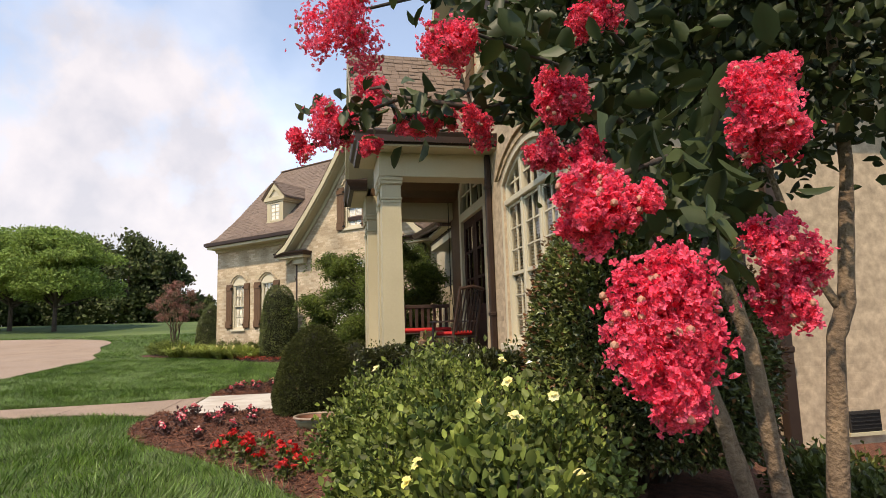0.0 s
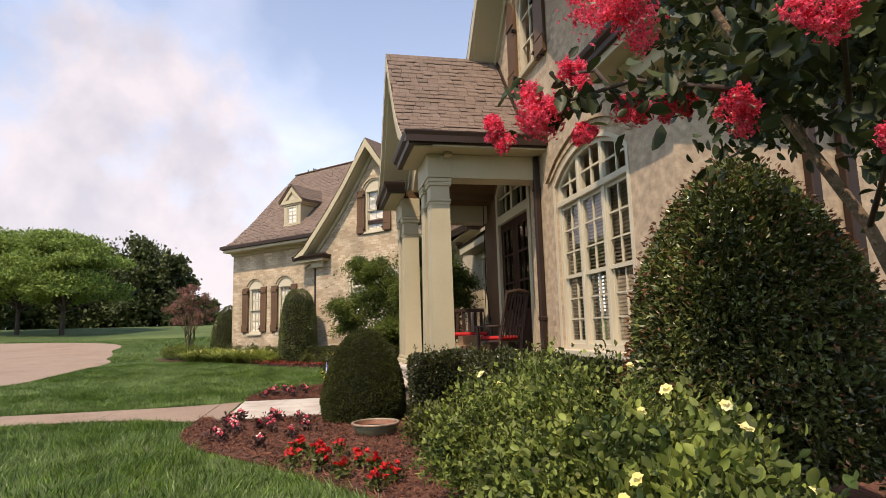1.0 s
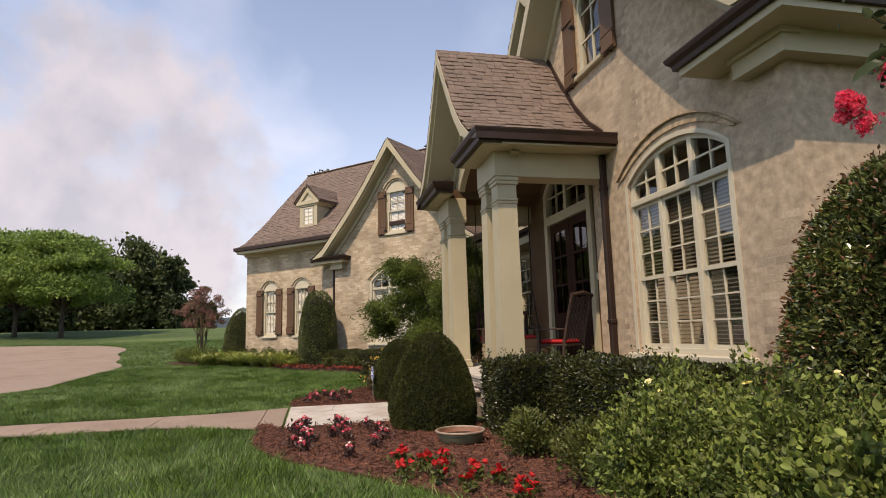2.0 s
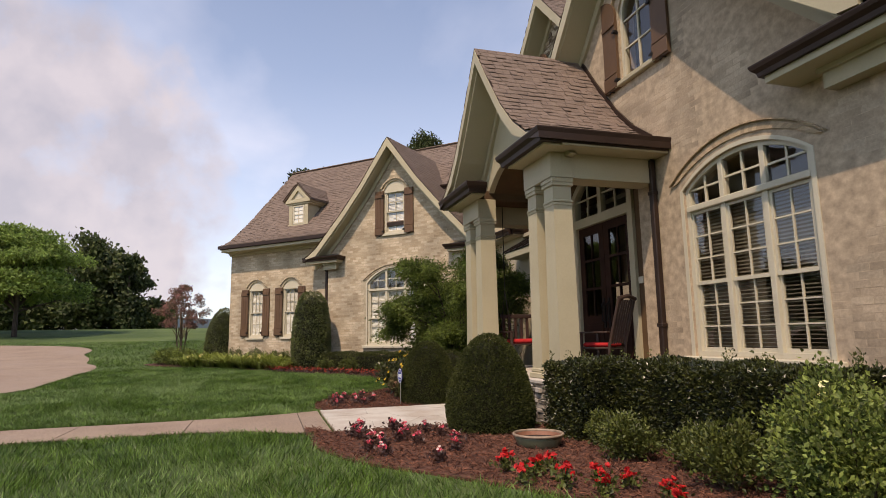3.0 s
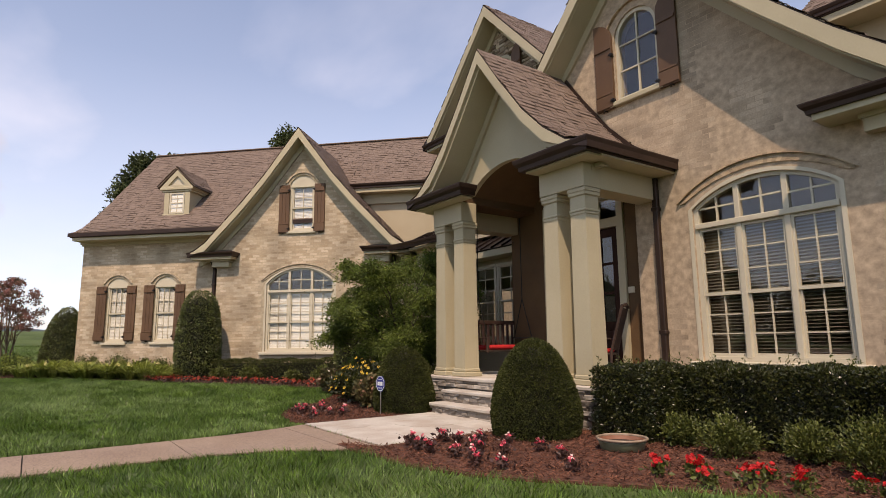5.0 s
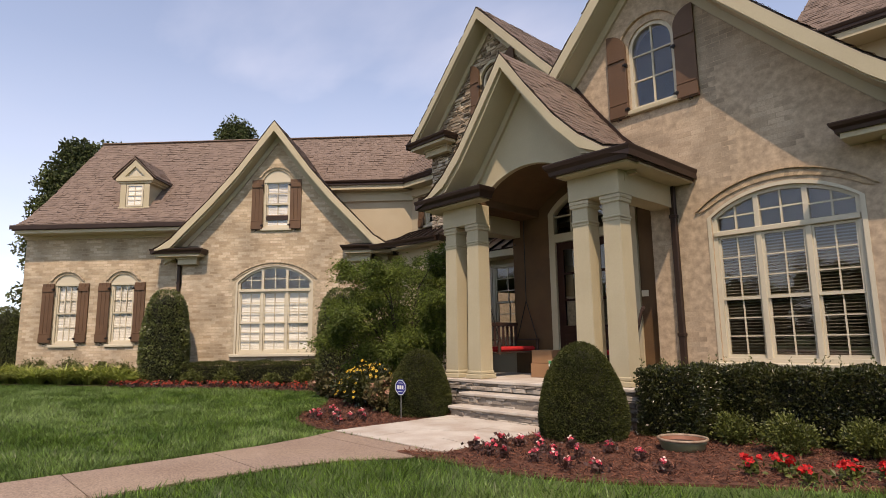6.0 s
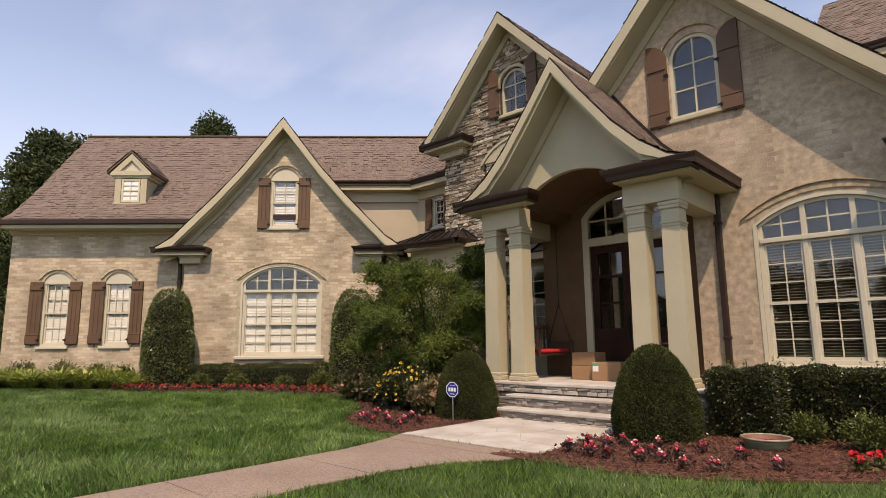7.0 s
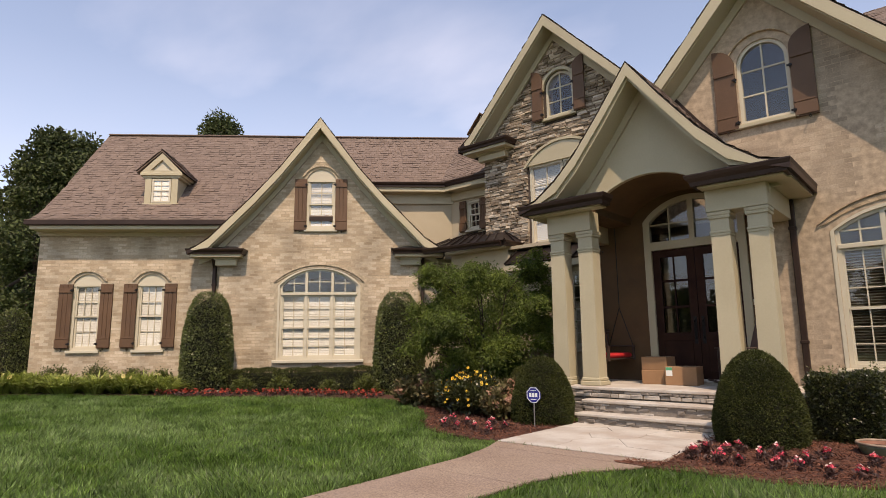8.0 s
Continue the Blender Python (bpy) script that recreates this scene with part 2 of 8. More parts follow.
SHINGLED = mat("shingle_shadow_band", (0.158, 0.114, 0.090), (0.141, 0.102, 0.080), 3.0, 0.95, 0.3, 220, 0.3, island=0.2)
METAL = mat("standing_seam_metal", (0.063, 0.046, 0.040), (0.042, 0.032, 0.029), 2.0, 0.38, 0.04, 20, 0.15, 0.75)
DOOR = mat("dark_stained_door", (0.040, 0.016, 0.009), (0.024, 0.009, 0.006), 4.0, 0.6, 0.08, 60, 0.25, spec=0.12)
IRON = mat("black_iron", (0.02, 0.018, 0.017), None, 5, 0.5, 0.1, 60, 0.2, 0.6)
# darker copy of the white blind, for the right-hand window's open slats
BLINDR = mat("greyer_blind", (0.672, 0.656, 0.608), (0.632, 0.616, 0.568), 2.0, 0.6, 0, 40, 0.04)
BLIND = mat("white_blind", (0.86, 0.85, 0.81), (0.80, 0.79, 0.75), 2.0, 0.6, 0, 40, 0.04)
DARK = mat("near_black", (0.03, 0.026, 0.022), None, 2.0, 0.9, 0, 20, 0.2)
LEDGE = mat("ledge_stone", (0.25, 0.215, 0.175), (0.19, 0.16, 0.13), 9.0, 0.9, 0.5, 70, 0.25, obrand=0.1)
FLAG = mat("pale_flagstone", (0.518, 0.480, 0.418), (0.456, 0.418, 0.361), 2.2, 0.85, 0.3, 45, 0.16, obrand=0.07, col3=(0.418, 0.356, 0.294), scale3=2.2)
CONC = mat("exposed_aggregate", (0.320, 0.238, 0.175), (0.254, 0.180, 0.132), 1.1, 0.92, 0.8, 62, 0.85, col3=(0.301, 0.225, 0.173), scale3=0.6)
MULCH = mat("red_mulch", (0.219, 0.091, 0.054), (0.086, 0.033, 0.021), 14.0, 0.95, 0.9, 60, 0.5, island=0.6)
GRASS = mat("lawn_grass", (0.108, 0.192, 0.028), (0.045, 0.100, 0.014), 2.2, 0.45, 0, 90, 0.35, island=0.75, col3=(0.135, 0.215, 0.060), scale3=0.35, translucent=0.25)
SOIL = mat("lawn_ground", (0.060, 0.100, 0.022), (0.040, 0.075, 0.017), 1.3, 0.95, 0.8, 110, 0.45, col3=(0.105, 0.150, 0.042), scale3=0.2)
BOXWOOD = mat("boxwood_leaf", (0.060, 0.069, 0.015), (0.033, 0.041, 0.009), 4, 0.6, 0, 30, 0.2, island=0.6, spec=0.25, translucent=0.15)
HOLLY = mat("holly_leaf", (0.138, 0.162, 0.046), (0.052, 0.068, 0.020), 4, 0.30, 0, 30, 0.2, island=0.6, spec=0.55, translucent=0.12)
HEDGE = mat("hedge_leaf", (0.054, 0.059, 0.014), (0.019, 0.026, 0.007), 4, 0.32, 0, 30, 0.2, island=0.6, spec=0.5, translucent=0.15)
AZALEA = mat("azalea_leaf", (0.101, 0.118, 0.024), (0.052, 0.066, 0.014), 4, 0.5, 0, 30, 0.2, island=0.5, translucent=0.2)
ROSE = mat("rose_leaf", (0.206, 0.249, 0.050), (0.073, 0.108, 0.025), 4, 0.6, 0, 30, 0.2, island=0.65, translucent=0.25)
MAPLE = mat("maple_leaf", (0.135, 0.182, 0.028), (0.050, 0.079, 0.013), 1.2, 0.6, 0, 30, 0.2, island=0.5, translucent=0.3)
MYRTLE = mat("myrtle_leaf", (0.054, 0.072, 0.025), (0.029, 0.042, 0.015), 4, 0.5, 0, 30, 0.2, island=0.5, spec=0.3, translucent=0.2)
WOODS = mat("woodland_leaf", (0.072, 0.091, 0.024), (0.032, 0.047, 0.013), 0.25, 0.7, 0, 3, 0.3, island=0.55, translucent=0.15)
LAWNTREE = mat("lawn_tree_leaf", (0.230, 0.320, 0.070), (0.140, 0.220, 0.048), 0.8, 0.6, 0, 6, 0.2, island=0.45, translucent=0.3)
LILY = mat("daylily_leaf", (0.330, 0.375, 0.090), (0.185, 0.240, 0.052), 3, 0.5, 0, 20, 0.2, island=0.4, translucent=0.3)
# near-black solid inside shrubs: the shade between leaves put in as colour
CORE = mat("inner_shade", (0.018, 0.018, 0.010), (0.010, 0.011, 0.006), 8, 0.95, 0.5, 40, 0.4)
BARK = mat("smooth_bark", (0.215, 0.145, 0.088), (0.115, 0.076, 0.048), 9, 0.85, 0.7, 55, 0.45)
BARKD = mat("dark_bark", (0.07, 0.05, 0.038), (0.045, 0.033, 0.026), 6, 0.9, 0.4, 30, 0.3)
BLOOM = mat("coral_red_bloom", (0.94, 0.175, 0.270), (0.78, 0.042, 0.100), 24, 0.6, 0, 60, 0.2, island=0.40, translucent=0.4)
REDF = mat("scarlet_petal", (0.66, 0.028, 0.022), (0.46, 0.014, 0.018), 18, 0.6, 0, 60, 0.2, island=0.35, translucent=0.3)
PINKF = mat("pink_white_petal", (0.80, 0.20, 0.24), (0.70, 0.04, 0.08), 25, 0.6, 0, 60, 0.2, island=0.5, translucent=0.3)
WHITEF = mat("pale_petal", (0.80, 0.70, 0.62), (0.78, 0.50, 0.48), 25, 0.6, 0, 60, 0.1, translucent=0.3)
MYRTLEY = mat("reddish_myrtle_leaf", (0.30, 0.120, 0.105), (0.115, 0.100, 0.052), 5, 0.6, 0, 30, 0.2, island=0.5, translucent=0.2)
LILYF = mat("pale_lily_petal", (0.82, 0.70, 0.32), None, 12, 0.6, 0, 60, 0.1, translucent=0.3)
YELLOWF = mat("yellow_petal", (0.80, 0.55, 0.06), (0.78, 0.45, 0.03), 12, 0.6, 0, 60, 0.1, island=0.15, translucent=0.3)
CREAMF = mat("cream_rose_petal", (0.88, 0.76, 0.20), (0.87, 0.81, 0.48), 12, 0.6, 0, 60, 0.08, island=0.12, translucent=0.3)
BRONZEL = mat("bronze_leaf", (0.085, 0.040, 0.030), (0.050, 0.026, 0.022), 10, 0.45, 0, 30, 0.2, island=0.4, translucent=0.15)

# ---- mesh helpers ----
R45 = pose(0, 0, 0, 0, 0, 45)
ID = Matrix.Identity(4)


def thing(name, loc=(0, 0, 0), label="", category="", group="", kind="", m=None):
    e = new(name)
    e.empty_display_size = 0.1
    e.matrix_world = m if m is not None else Matrix.Translation(loc)
    return tagged(e, label, category, group, kind)


def mesh_of(bm, material, name="m", smooth=False):
    me = bpy.data.meshes.new(name)
    bmesh.ops.recalc_face_normals(bm, faces=bm.faces[:])
    bm.to_mesh(me)
    bm.free()
    me.materials.append(material)
    if smooth:
        me.polygons.foreach_set("use_smooth", [True] * len(me.polygons))
    return me


def part(name, bm, material, parent, label="", m=None, smooth=False, kind=""):
    """One mesh object under a thing or a part; m: its place in the parent's space."""
    me = bm if isinstance(bm, bpy.types.Mesh) else mesh_of(bm, material, name, smooth)
    ob = new(name, me)
    ob.parent = parent
    if m is not None:
        ob.matrix_local = m
    return tagged(ob, label, "", "", kind)


def structure(name, bm, material, label, category, m=None, smooth=False, kind="structure"):
    me = bm if isinstance(bm, bpy.types.Mesh) else mesh_of(bm, material, name, smooth)
    ob = new(name, me)
    if m is not None:
        ob.matrix_world = m
    return tagged(ob, label, category, "", kind)


def box(bm, x0, x1, y0, y1, z0, z1, bevel=0.0):
    r = bmesh.ops.create_cube(bm, size=1.0)
    vs = r["verts"]
    for v in vs:
        v.co = ((x0 + x1) / 2 + v.co.x * (x1 - x0), (y0 + y1) / 2 + v.co.y * (y1 - y0), (z0 + z1) / 2 + v.co.z * (z1 - z0))
    if bevel:
        es = list({e for v in vs for e in v.link_edges})
        bmesh.ops.bevel(bm, geom=es, offset=bevel, segments=1, affect="EDGES")
    return vs


def boxes(*bs, bevel=0.0):
    bm = bmesh.new()
    for b in bs:
        box(bm, *b, bevel=bevel)
    return bm


def slab(outline, d0, d1, axis="y", holes=()):
    """A plate: an outline with holes in the plane across the axis, from d0 to d1 along it."""
    bm = bmesh.new()

    def put(a, b, d):
        return (a, d, b) if axis == "y" else ((d, a, b) if axis == "x" else (a, b, d))
    edges = []
    for loop in (outline, *holes):
        vs = [bm.verts.new(put(a, b, d0)) for a, b in loop]
        edges += [bm.edges.new((vs[i], vs[(i + 1) % len(vs)])) for i in range(len(vs))]
    bmesh.ops.triangle_fill(bm, edges=edges, use_beauty=True, use_dissolve=False)
    r = bmesh.ops.extrude_face_region(bm, geom=bm.faces[:])
    step = Vector(put(0, 0, d1 - d0))
    for v in r["geom"]:
        if isinstance(v, bmesh.types.BMVert):
            v.co += step
    return bm


def arch(x0, x1, z0, zs, rise, n=14):
    """An opening with an arched head: sill z0, spring zs, rise above the spring."""
    w = (x1 - x0) / 2
    rise = max(rise, 1e-3)
    rad = (w * w + rise * rise) / (2 * rise)
    cz, cx = zs + rise - rad, (x0 + x1) / 2
    a = math.asin(min(1, w / rad)) if rise <= w else math.pi - math.asin(w / rad)
    pts = [(x0, z0), (x1, z0)]
    for i in range(n + 1):
        t = a - 2 * a * i / n
        pts.append((cx + rad * math.sin(t), cz + rad * math.cos(t)))
    return pts


def arc_z(x, x0, x1, zs, rise):
    w = (x1 - x0) / 2
    rad = (w * w + rise * rise) / (2 * rise)
    cz, cx = zs + rise - rad, (x0 + x1) / 2
    return cz + math.sqrt(max(0.0, rad * rad - (x - cx) ** 2))


def tube(bm, pts, radii, sides=8):
    """A tapered round rod along points."""
    rings = []
    for i, p in enumerate(pts):
        p = Vector(p)
        a, b = Vector(pts[max(0, i - 1)]), Vector(pts[min(len(pts) - 1, i + 1)])
        q = (b - a).to_track_quat("Z", "Y")
        r = radii[i] if hasattr(radii, "__len__") else radii
        rings.append([bm.verts.new(p + q @ Vector((r * math.cos(k * 2 * math.pi / sides), r * math.sin(k * 2 * math.pi / sides), 0))) for k in range(sides)])
    for a, b in zip(rings, rings[1:]):
        for k in range(sides):
            bm.faces.new((a[k], a[(k + 1) % sides], b[(k + 1) % sides], b[k]))
    bm.faces.new(rings[0][::-1]); bm.faces.new(rings[-1])
    return bm


def raw_mesh(name, verts, faces, material, smooth=False):
    """A mesh from arrays: verts n x 3, faces all of one size."""
    verts, faces = np.asarray(verts, np.float32), np.asarray(faces, np.int32)
    me = bpy.data.meshes.new(name)
    me.vertices.add(len(verts)); me.vertices.foreach_set("co", verts.ravel())
    k = faces.shape[1]
    me.loops.add(faces.size); me.loops.foreach_set("vertex_index", faces.ravel())
    me.polygons.add(len(faces)); me.polygons.foreach_set("loop_start", np.arange(0, faces.size, k, dtype=np.int32))
    me.polygons.foreach_set("use_smooth", np.full(len(faces), smooth))
    me.update(calc_edges=True)
    me.materials.append(material)
    return me


RNG = np.random.default_rng(7)


def leaf_mesh(name, pts, nrm, size, material, width=0.5, spread=0.9, droop=0.0, var=0.4, fold=0.25, oval=False):
    """Many leaves, each a folded blade of four corners, standing off the points roughly along the normals."""
    n = len(pts)
    d = nrm + RNG.normal(0, spread, (n, 3))
    d[:, 2] -= droop
    d /= np.linalg.norm(d, axis=1, keepdims=True) + 1e-9
    s = np.cross(d, RNG.normal(0, 1, (n, 3)))
    s /= np.linalg.norm(s, axis=1, keepdims=True) + 1e-9
    up = np.cross(s, d)
    L = (size * (1 + RNG.uniform(-var, var, n)))[:, None]
    a, tip = pts, pts + d * L
    if oval:
        # rounded leaf with a curled midrib
        rows = [a]
        for f, w in ((0.28, 0.42), (0.62, 0.46), (0.88, 0.24)):
            c = pts + d * L * f - up * L * 0.16 * f * f
            rows += [c + s * L * width * w + up * L * fold * w, c - up * L * 0.03, c - s * L * width * w + up * L * fold * w]
        rows.append(tip - up * L * 0.16)
        v = np.stack(rows, 1).reshape(-1, 3)
        i = np.arange(n)[:, None] * 11
        tri = ((0, 1, 2), (0, 2, 3), (1, 4, 5), (1, 5, 2), (2, 5, 6), (2, 6, 3), (4, 7, 8), (4, 8, 5), (5, 8, 9), (5, 9, 6), (7, 10, 8), (8, 10, 9))
        f = np.concatenate([i + list(q) for q in tri], 1).reshape(-1, 3)
        return raw_mesh(name, v, f, material, True)
    mid = pts + d * L * 0.5
    l = mid + s * L * width * 0.5 + up * L * fold * 0.5
    r = mid - s * L * width * 0.5 + up * L * fold * 0.5
    v = np.stack([a, l, tip, r], 1).reshape(-1, 3)
    i = np.arange(n)[:, None] * 4
    f = np.concatenate([i + [0, 1, 2], i + [0, 2, 3]], 1).reshape(-1, 3)
    return raw_mesh(name, v, f, material)


def lathe_points(n, prof, depth=0.1, lump=0.06, seed=0):
    """Points and normals over a round body: prof(t) gives radius and height for t in 0..1; depth lets some lie inside."""
    t = RNG.uniform(0, 1, n * 3)
    r, z = prof(t)
    keep = RNG.uniform(0, r.max(), n * 3) < r + 0.15 * r.max()
    t = t[keep][:n]
    r, z = prof(t)
    n = len(t)
    a = RNG.uniform(0, 2 * np.pi, n)
    dr, dz = prof(np.clip(t + 0.01, 0, 1))
    dr2, dz2 = prof(np.clip(t - 0.01, 0, 1))
    tr, tz = dr - dr2, dz - dz2
    ln = np.hypot(tr, tz) + 1e-9
    nr, nz = tz / ln, -tr / ln
    wob = 1 + lump * (np.sin(3 * a + seed + 4 * t) + np.sin(5 * a - 2 * seed + 9 * t)) * 0.5
    dep = 1 - depth * RNG.uniform(0, 1, n) ** 2
    p = np.stack([r * wob * dep * np.cos(a), r * wob * dep * np.sin(a), z * (1 - 0.3 * depth * RNG.uniform(0, 1, n))], 1)
    return p, np.stack([nr * np.cos(a), nr * np.sin(a), nz], 1)


def lathe_core(prof, shrink=0.9, seg=20, rings=10):
    bm = bmesh.new()
    t = np.linspace(0.0, 1.0, rings)
    r, z = prof(t)
    loops = [[bm.verts.new((shrink * r[i] * math.cos(k * 2 * math.pi / seg), shrink * r[i] * math.sin(k * 2 * math.pi / seg), z[i] * (0.5 + 0.5 * shrink))) for k in range(seg)] for i in range(rings)]
    for a, b in zip(loops, loops[1:]):
        for k in range(seg):
            bm.faces.new((a[k], a[(k + 1) % seg], b[(k + 1) % seg], b[k]))
    bm.faces.new(loops[0][::-1]); bm.faces.new(loops[-1])
    return bm


def glass_sheet(outline, y):
    """A pane: its outline given anticlockwise as seen from the front."""
    return raw_mesh("pane", [(a, y, b) for a, b in outline], [list(range(len(outline)))], GLASS)


def oblong(x0, x1, z0, z1):
    return [(x0, z0), (x1, z0), (x1, z1), (x0, z1)]


def patches(x, y, step, seed):
    """Smooth random values in 0..1 over the plan, with features of about the given size."""
    g = np.random.default_rng(seed).uniform(0, 1, (64, 64))
    u, v = np.asarray(x) / step, np.asarray(y) / step
    i, j = np.floor(u).astype(int), np.floor(v).astype(int)
    a, b = u - i, v - j
    a, b = a * a * (3 - 2 * a), b * b * (3 - 2 * b)
    q = lambda k, l: g[(i + k) % 64, (j + l) % 64]
    return (q(0, 0) * (1 - a) + q(1, 0) * a) * (1 - b) + (q(0, 1) * (1 - a) + q(1, 1) * a) * b


def dip(x, y):
    """How far the ground has fallen away round the house's right-hand corner, 0 to 1."""
    a, b = np.clip((np.asarray(x, float) - 2.4) / 0.8, 0, 1), np.clip((np.asarray(y, float) + 0.2) / 2.2, 0, 1)
    return a * a * (3 - 2 * a) * b * b * (3 - 2 * b)


def gz(x, y=-9.0):
    """The ground's height: level by the porch, rising slowly towards the wing and the far field."""
    d, e = np.maximum(0.0, -3.5 - np.asarray(x, float)), np.maximum(0.0, -19.0 - np.asarray(x, float))
    return np.minimum(0.026 * d * d / (d + 1.5) + 0.055 * e * e / (e + 3.0), 2.05) - 0.42 * dip(x, y)


def gz1(x, y=-9.0):
    return float(gz(x, y))


def wing(u, v, z=0.0):
    """A point of the wing's own plan (along its front, out from it) in the world."""
    r = 2 ** -0.5
    return ((u + v) * r, (u - v) * r, z)

# ---- the house ----
house = thing("house", (0, 0, 0), "large cream limewashed brick and stone house with brown shutters, taupe shingles", "house")

PROF_P = [(0, 5.80), (0.5, 5.10), (1.0, 4.46), (1.4, 4.06), (1.8, 3.77), (2.17, 3.66)]
PROF_R = [(0, 7.75), (1.22, 6.36), (2.17, 5.34), (2.95, 4.54), (3.45, 4.09), (3.95, 3.81)]
PROF_S = [(0, 9.10), (1.85, 7.09), (2.35, 6.58), (2.72, 6.32)]
PROF_L = [(0, 7.20), (1.0, 5.86), (1.65, 5.11), (2.33, 4.40), (2.73, 3.98), (3.07, 3.75), (3.27, 3.67)]


def arc_len(pr):
    s = [0.0]
    for (a, b), (c, d) in zip(pr, pr[1:]):
        s.append(s[-1] + math.hypot(c - a, d - b))
    return s


def shingle_mesh(pr, xc, side, y0, y1, along="y", expose=0.125, wide=0.14):
    """Courses of tabs laid from eave to ridge over a roof slope swept along the ridge."""
    s = np.array(arc_len(pr))
    px, pz = np.array([p[0] for p in pr]), np.array([p[1] for p in pr])
    total = s[-1]
    V, F, I = [], [], []
    row = 0
    q = total
    while q > 0.02:
        lo, hi = q, max(q - expose * 1.12, 0.0)
        k = y0 - RNG.uniform(0, wide)
        while k < y1:
            w = wide * RNG.uniform(0.7, 1.3)
            a, b = max(k, y0), min(k + w - 0.006, y1)
            k += w
            if b - a < 0.03:
                continue
            lo2 = min(total, lo + RNG.choice([0.0, 0.0, 0.012, 0.02]))
            th = RNG.choice([0.010, 0.016, 0.026])
            c = []
            for ss, lift in ((hi, 0.004), (lo2, th), (lo2, 0.0)):
                x, z = np.interp(ss, s, px), np.interp(ss, s, pz)
                c.append((x, z + lift))
            i = len(V)
            for (x, z) in c:
                for yy in (a, b):
                    X = xc + side * x
                    V.append((X, yy, z) if along == "y" else (yy, X, z))
            F += [(i, i + 1, i + 3, i + 2), (i + 2, i + 3, i + 5, i + 4)]
            I += [0, 0]
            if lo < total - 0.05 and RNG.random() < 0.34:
                # dark band printed under a raised tab, its shadow line put into colour
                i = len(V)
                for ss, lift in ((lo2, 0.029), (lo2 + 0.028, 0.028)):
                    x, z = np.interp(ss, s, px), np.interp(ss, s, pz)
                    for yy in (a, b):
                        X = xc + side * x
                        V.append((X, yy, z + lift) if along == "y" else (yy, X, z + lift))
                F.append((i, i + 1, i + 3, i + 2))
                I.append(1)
        q -= expose
        row += 1
    me = raw_mesh("shingles", V, F, SHINGLE)
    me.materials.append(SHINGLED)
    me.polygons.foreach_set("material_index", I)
    return me


def sweep_roof(pr, xc, side, y0, y1, thick=0.10, along="y", drop=0.012, floor=-9.0):
    """The deck of one slope, cut off level at the given floor."""
    pts = [(xc + side * x, max(z - drop, floor + 0.006)) for x, z in pr]
    low = [(x, max(z - thick, floor)) for x, z in pts[::-1]]
    return slab(pts + low, y0, y1, along)


def rake_board(pr, xc, y, h=0.20, d=0.05, sides=(-1, 1), drop=0.03, low=-9.0):
    bms = []
    for sd in sides:
        top = [(xc + sd * x, z - drop) for x, z in pr]
        bot = [(xc + sd * x * (1 if i else 1), z - drop - h * (1.35 if i == 0 else 1.15 if i < len(pr) - 1 else 0.75)) for i, (x, z) in enumerate(pr)][::-1]
        top, bot = [(a, max(b, low + 0.004)) for a, b in top], [(a, max(b, low)) for a, b in bot]
        bms.append(slab(top + bot, y, y + d, "y"))
    return bms


def gable(pr, xc, y_rake, y_back, y_wall, m=ID, sides=(-1, 1), shingled=(-1, 1), rake_h=0.20, low=-9.0):
    for sd in sides:
        part("roof", sweep_roof(pr, xc, sd, y_rake + 0.01, y_back), GUTTER, house, "dark roof deck edge", m)
        if sd in shingled:
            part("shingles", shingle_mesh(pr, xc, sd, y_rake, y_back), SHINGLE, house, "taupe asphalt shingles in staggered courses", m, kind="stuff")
        pr2 = [(x, z - 0.05) for x, z in pr]
        part("soffit", sweep_roof(pr2[:-1], xc, sd, y_rake + 0.06, y_wall + 0.02, 0.10, drop=0.16, floor=low + 0.03), TRIM, house, "", m)
    for bm, sd in zip(rake_board(pr[:-1] + [tuple(0.6 * a + 0.4 * b for a, b in zip(pr[-2], pr[-1]))], xc, y_rake, rake_h, 0.06, sides, low=low), sides):
        part("rake_board", bm, TRIM, house, "cream painted rake board", m)
    # a second band of moulding against the wall
    pr3 = [(x, z - 0.27) for x, z in pr[:-1]]
    for bm in rake_board(pr3, xc, y_wall - 0.05, 0.16, 0.06, sides):
        part("frieze_board", bm, TRIM, house, "", m)


def gutter_run(p0, p1, z, m=ID, h=0.13, d=0.13, mitre=(0, 0)):
    """An ogee gutter between two points of the plan."""
    p0, p1 = Vector((*p0, 0)), Vector((*p1, 0))
    ln = (p1 - p0).length
    prof = [(0, 0), (d * 0.55, 0), (d * 0.62, h * 0.35), (d * 0.9, h * 0.62), (d, h * 0.9), (d, h), (0, h)]
    bm = slab(prof, 0, ln, "x")
    for v in bm.verts:
        v.co.x += v.co.y * (mitre[1] if v.co.x > ln / 2 else -mitre[0])
    ang = math.atan2(p1.y - p0.y, p1.x - p0.x)
    mm = m @ Matrix.Translation((p0.x, p0.y, z - h)) @ Matrix.Rotation(ang, 4, "Z") @ Matrix.Diagonal((1, -1, 1, 1))
    part("gutter", bm, GUTTER, house, "dark bronze gutter", mm)


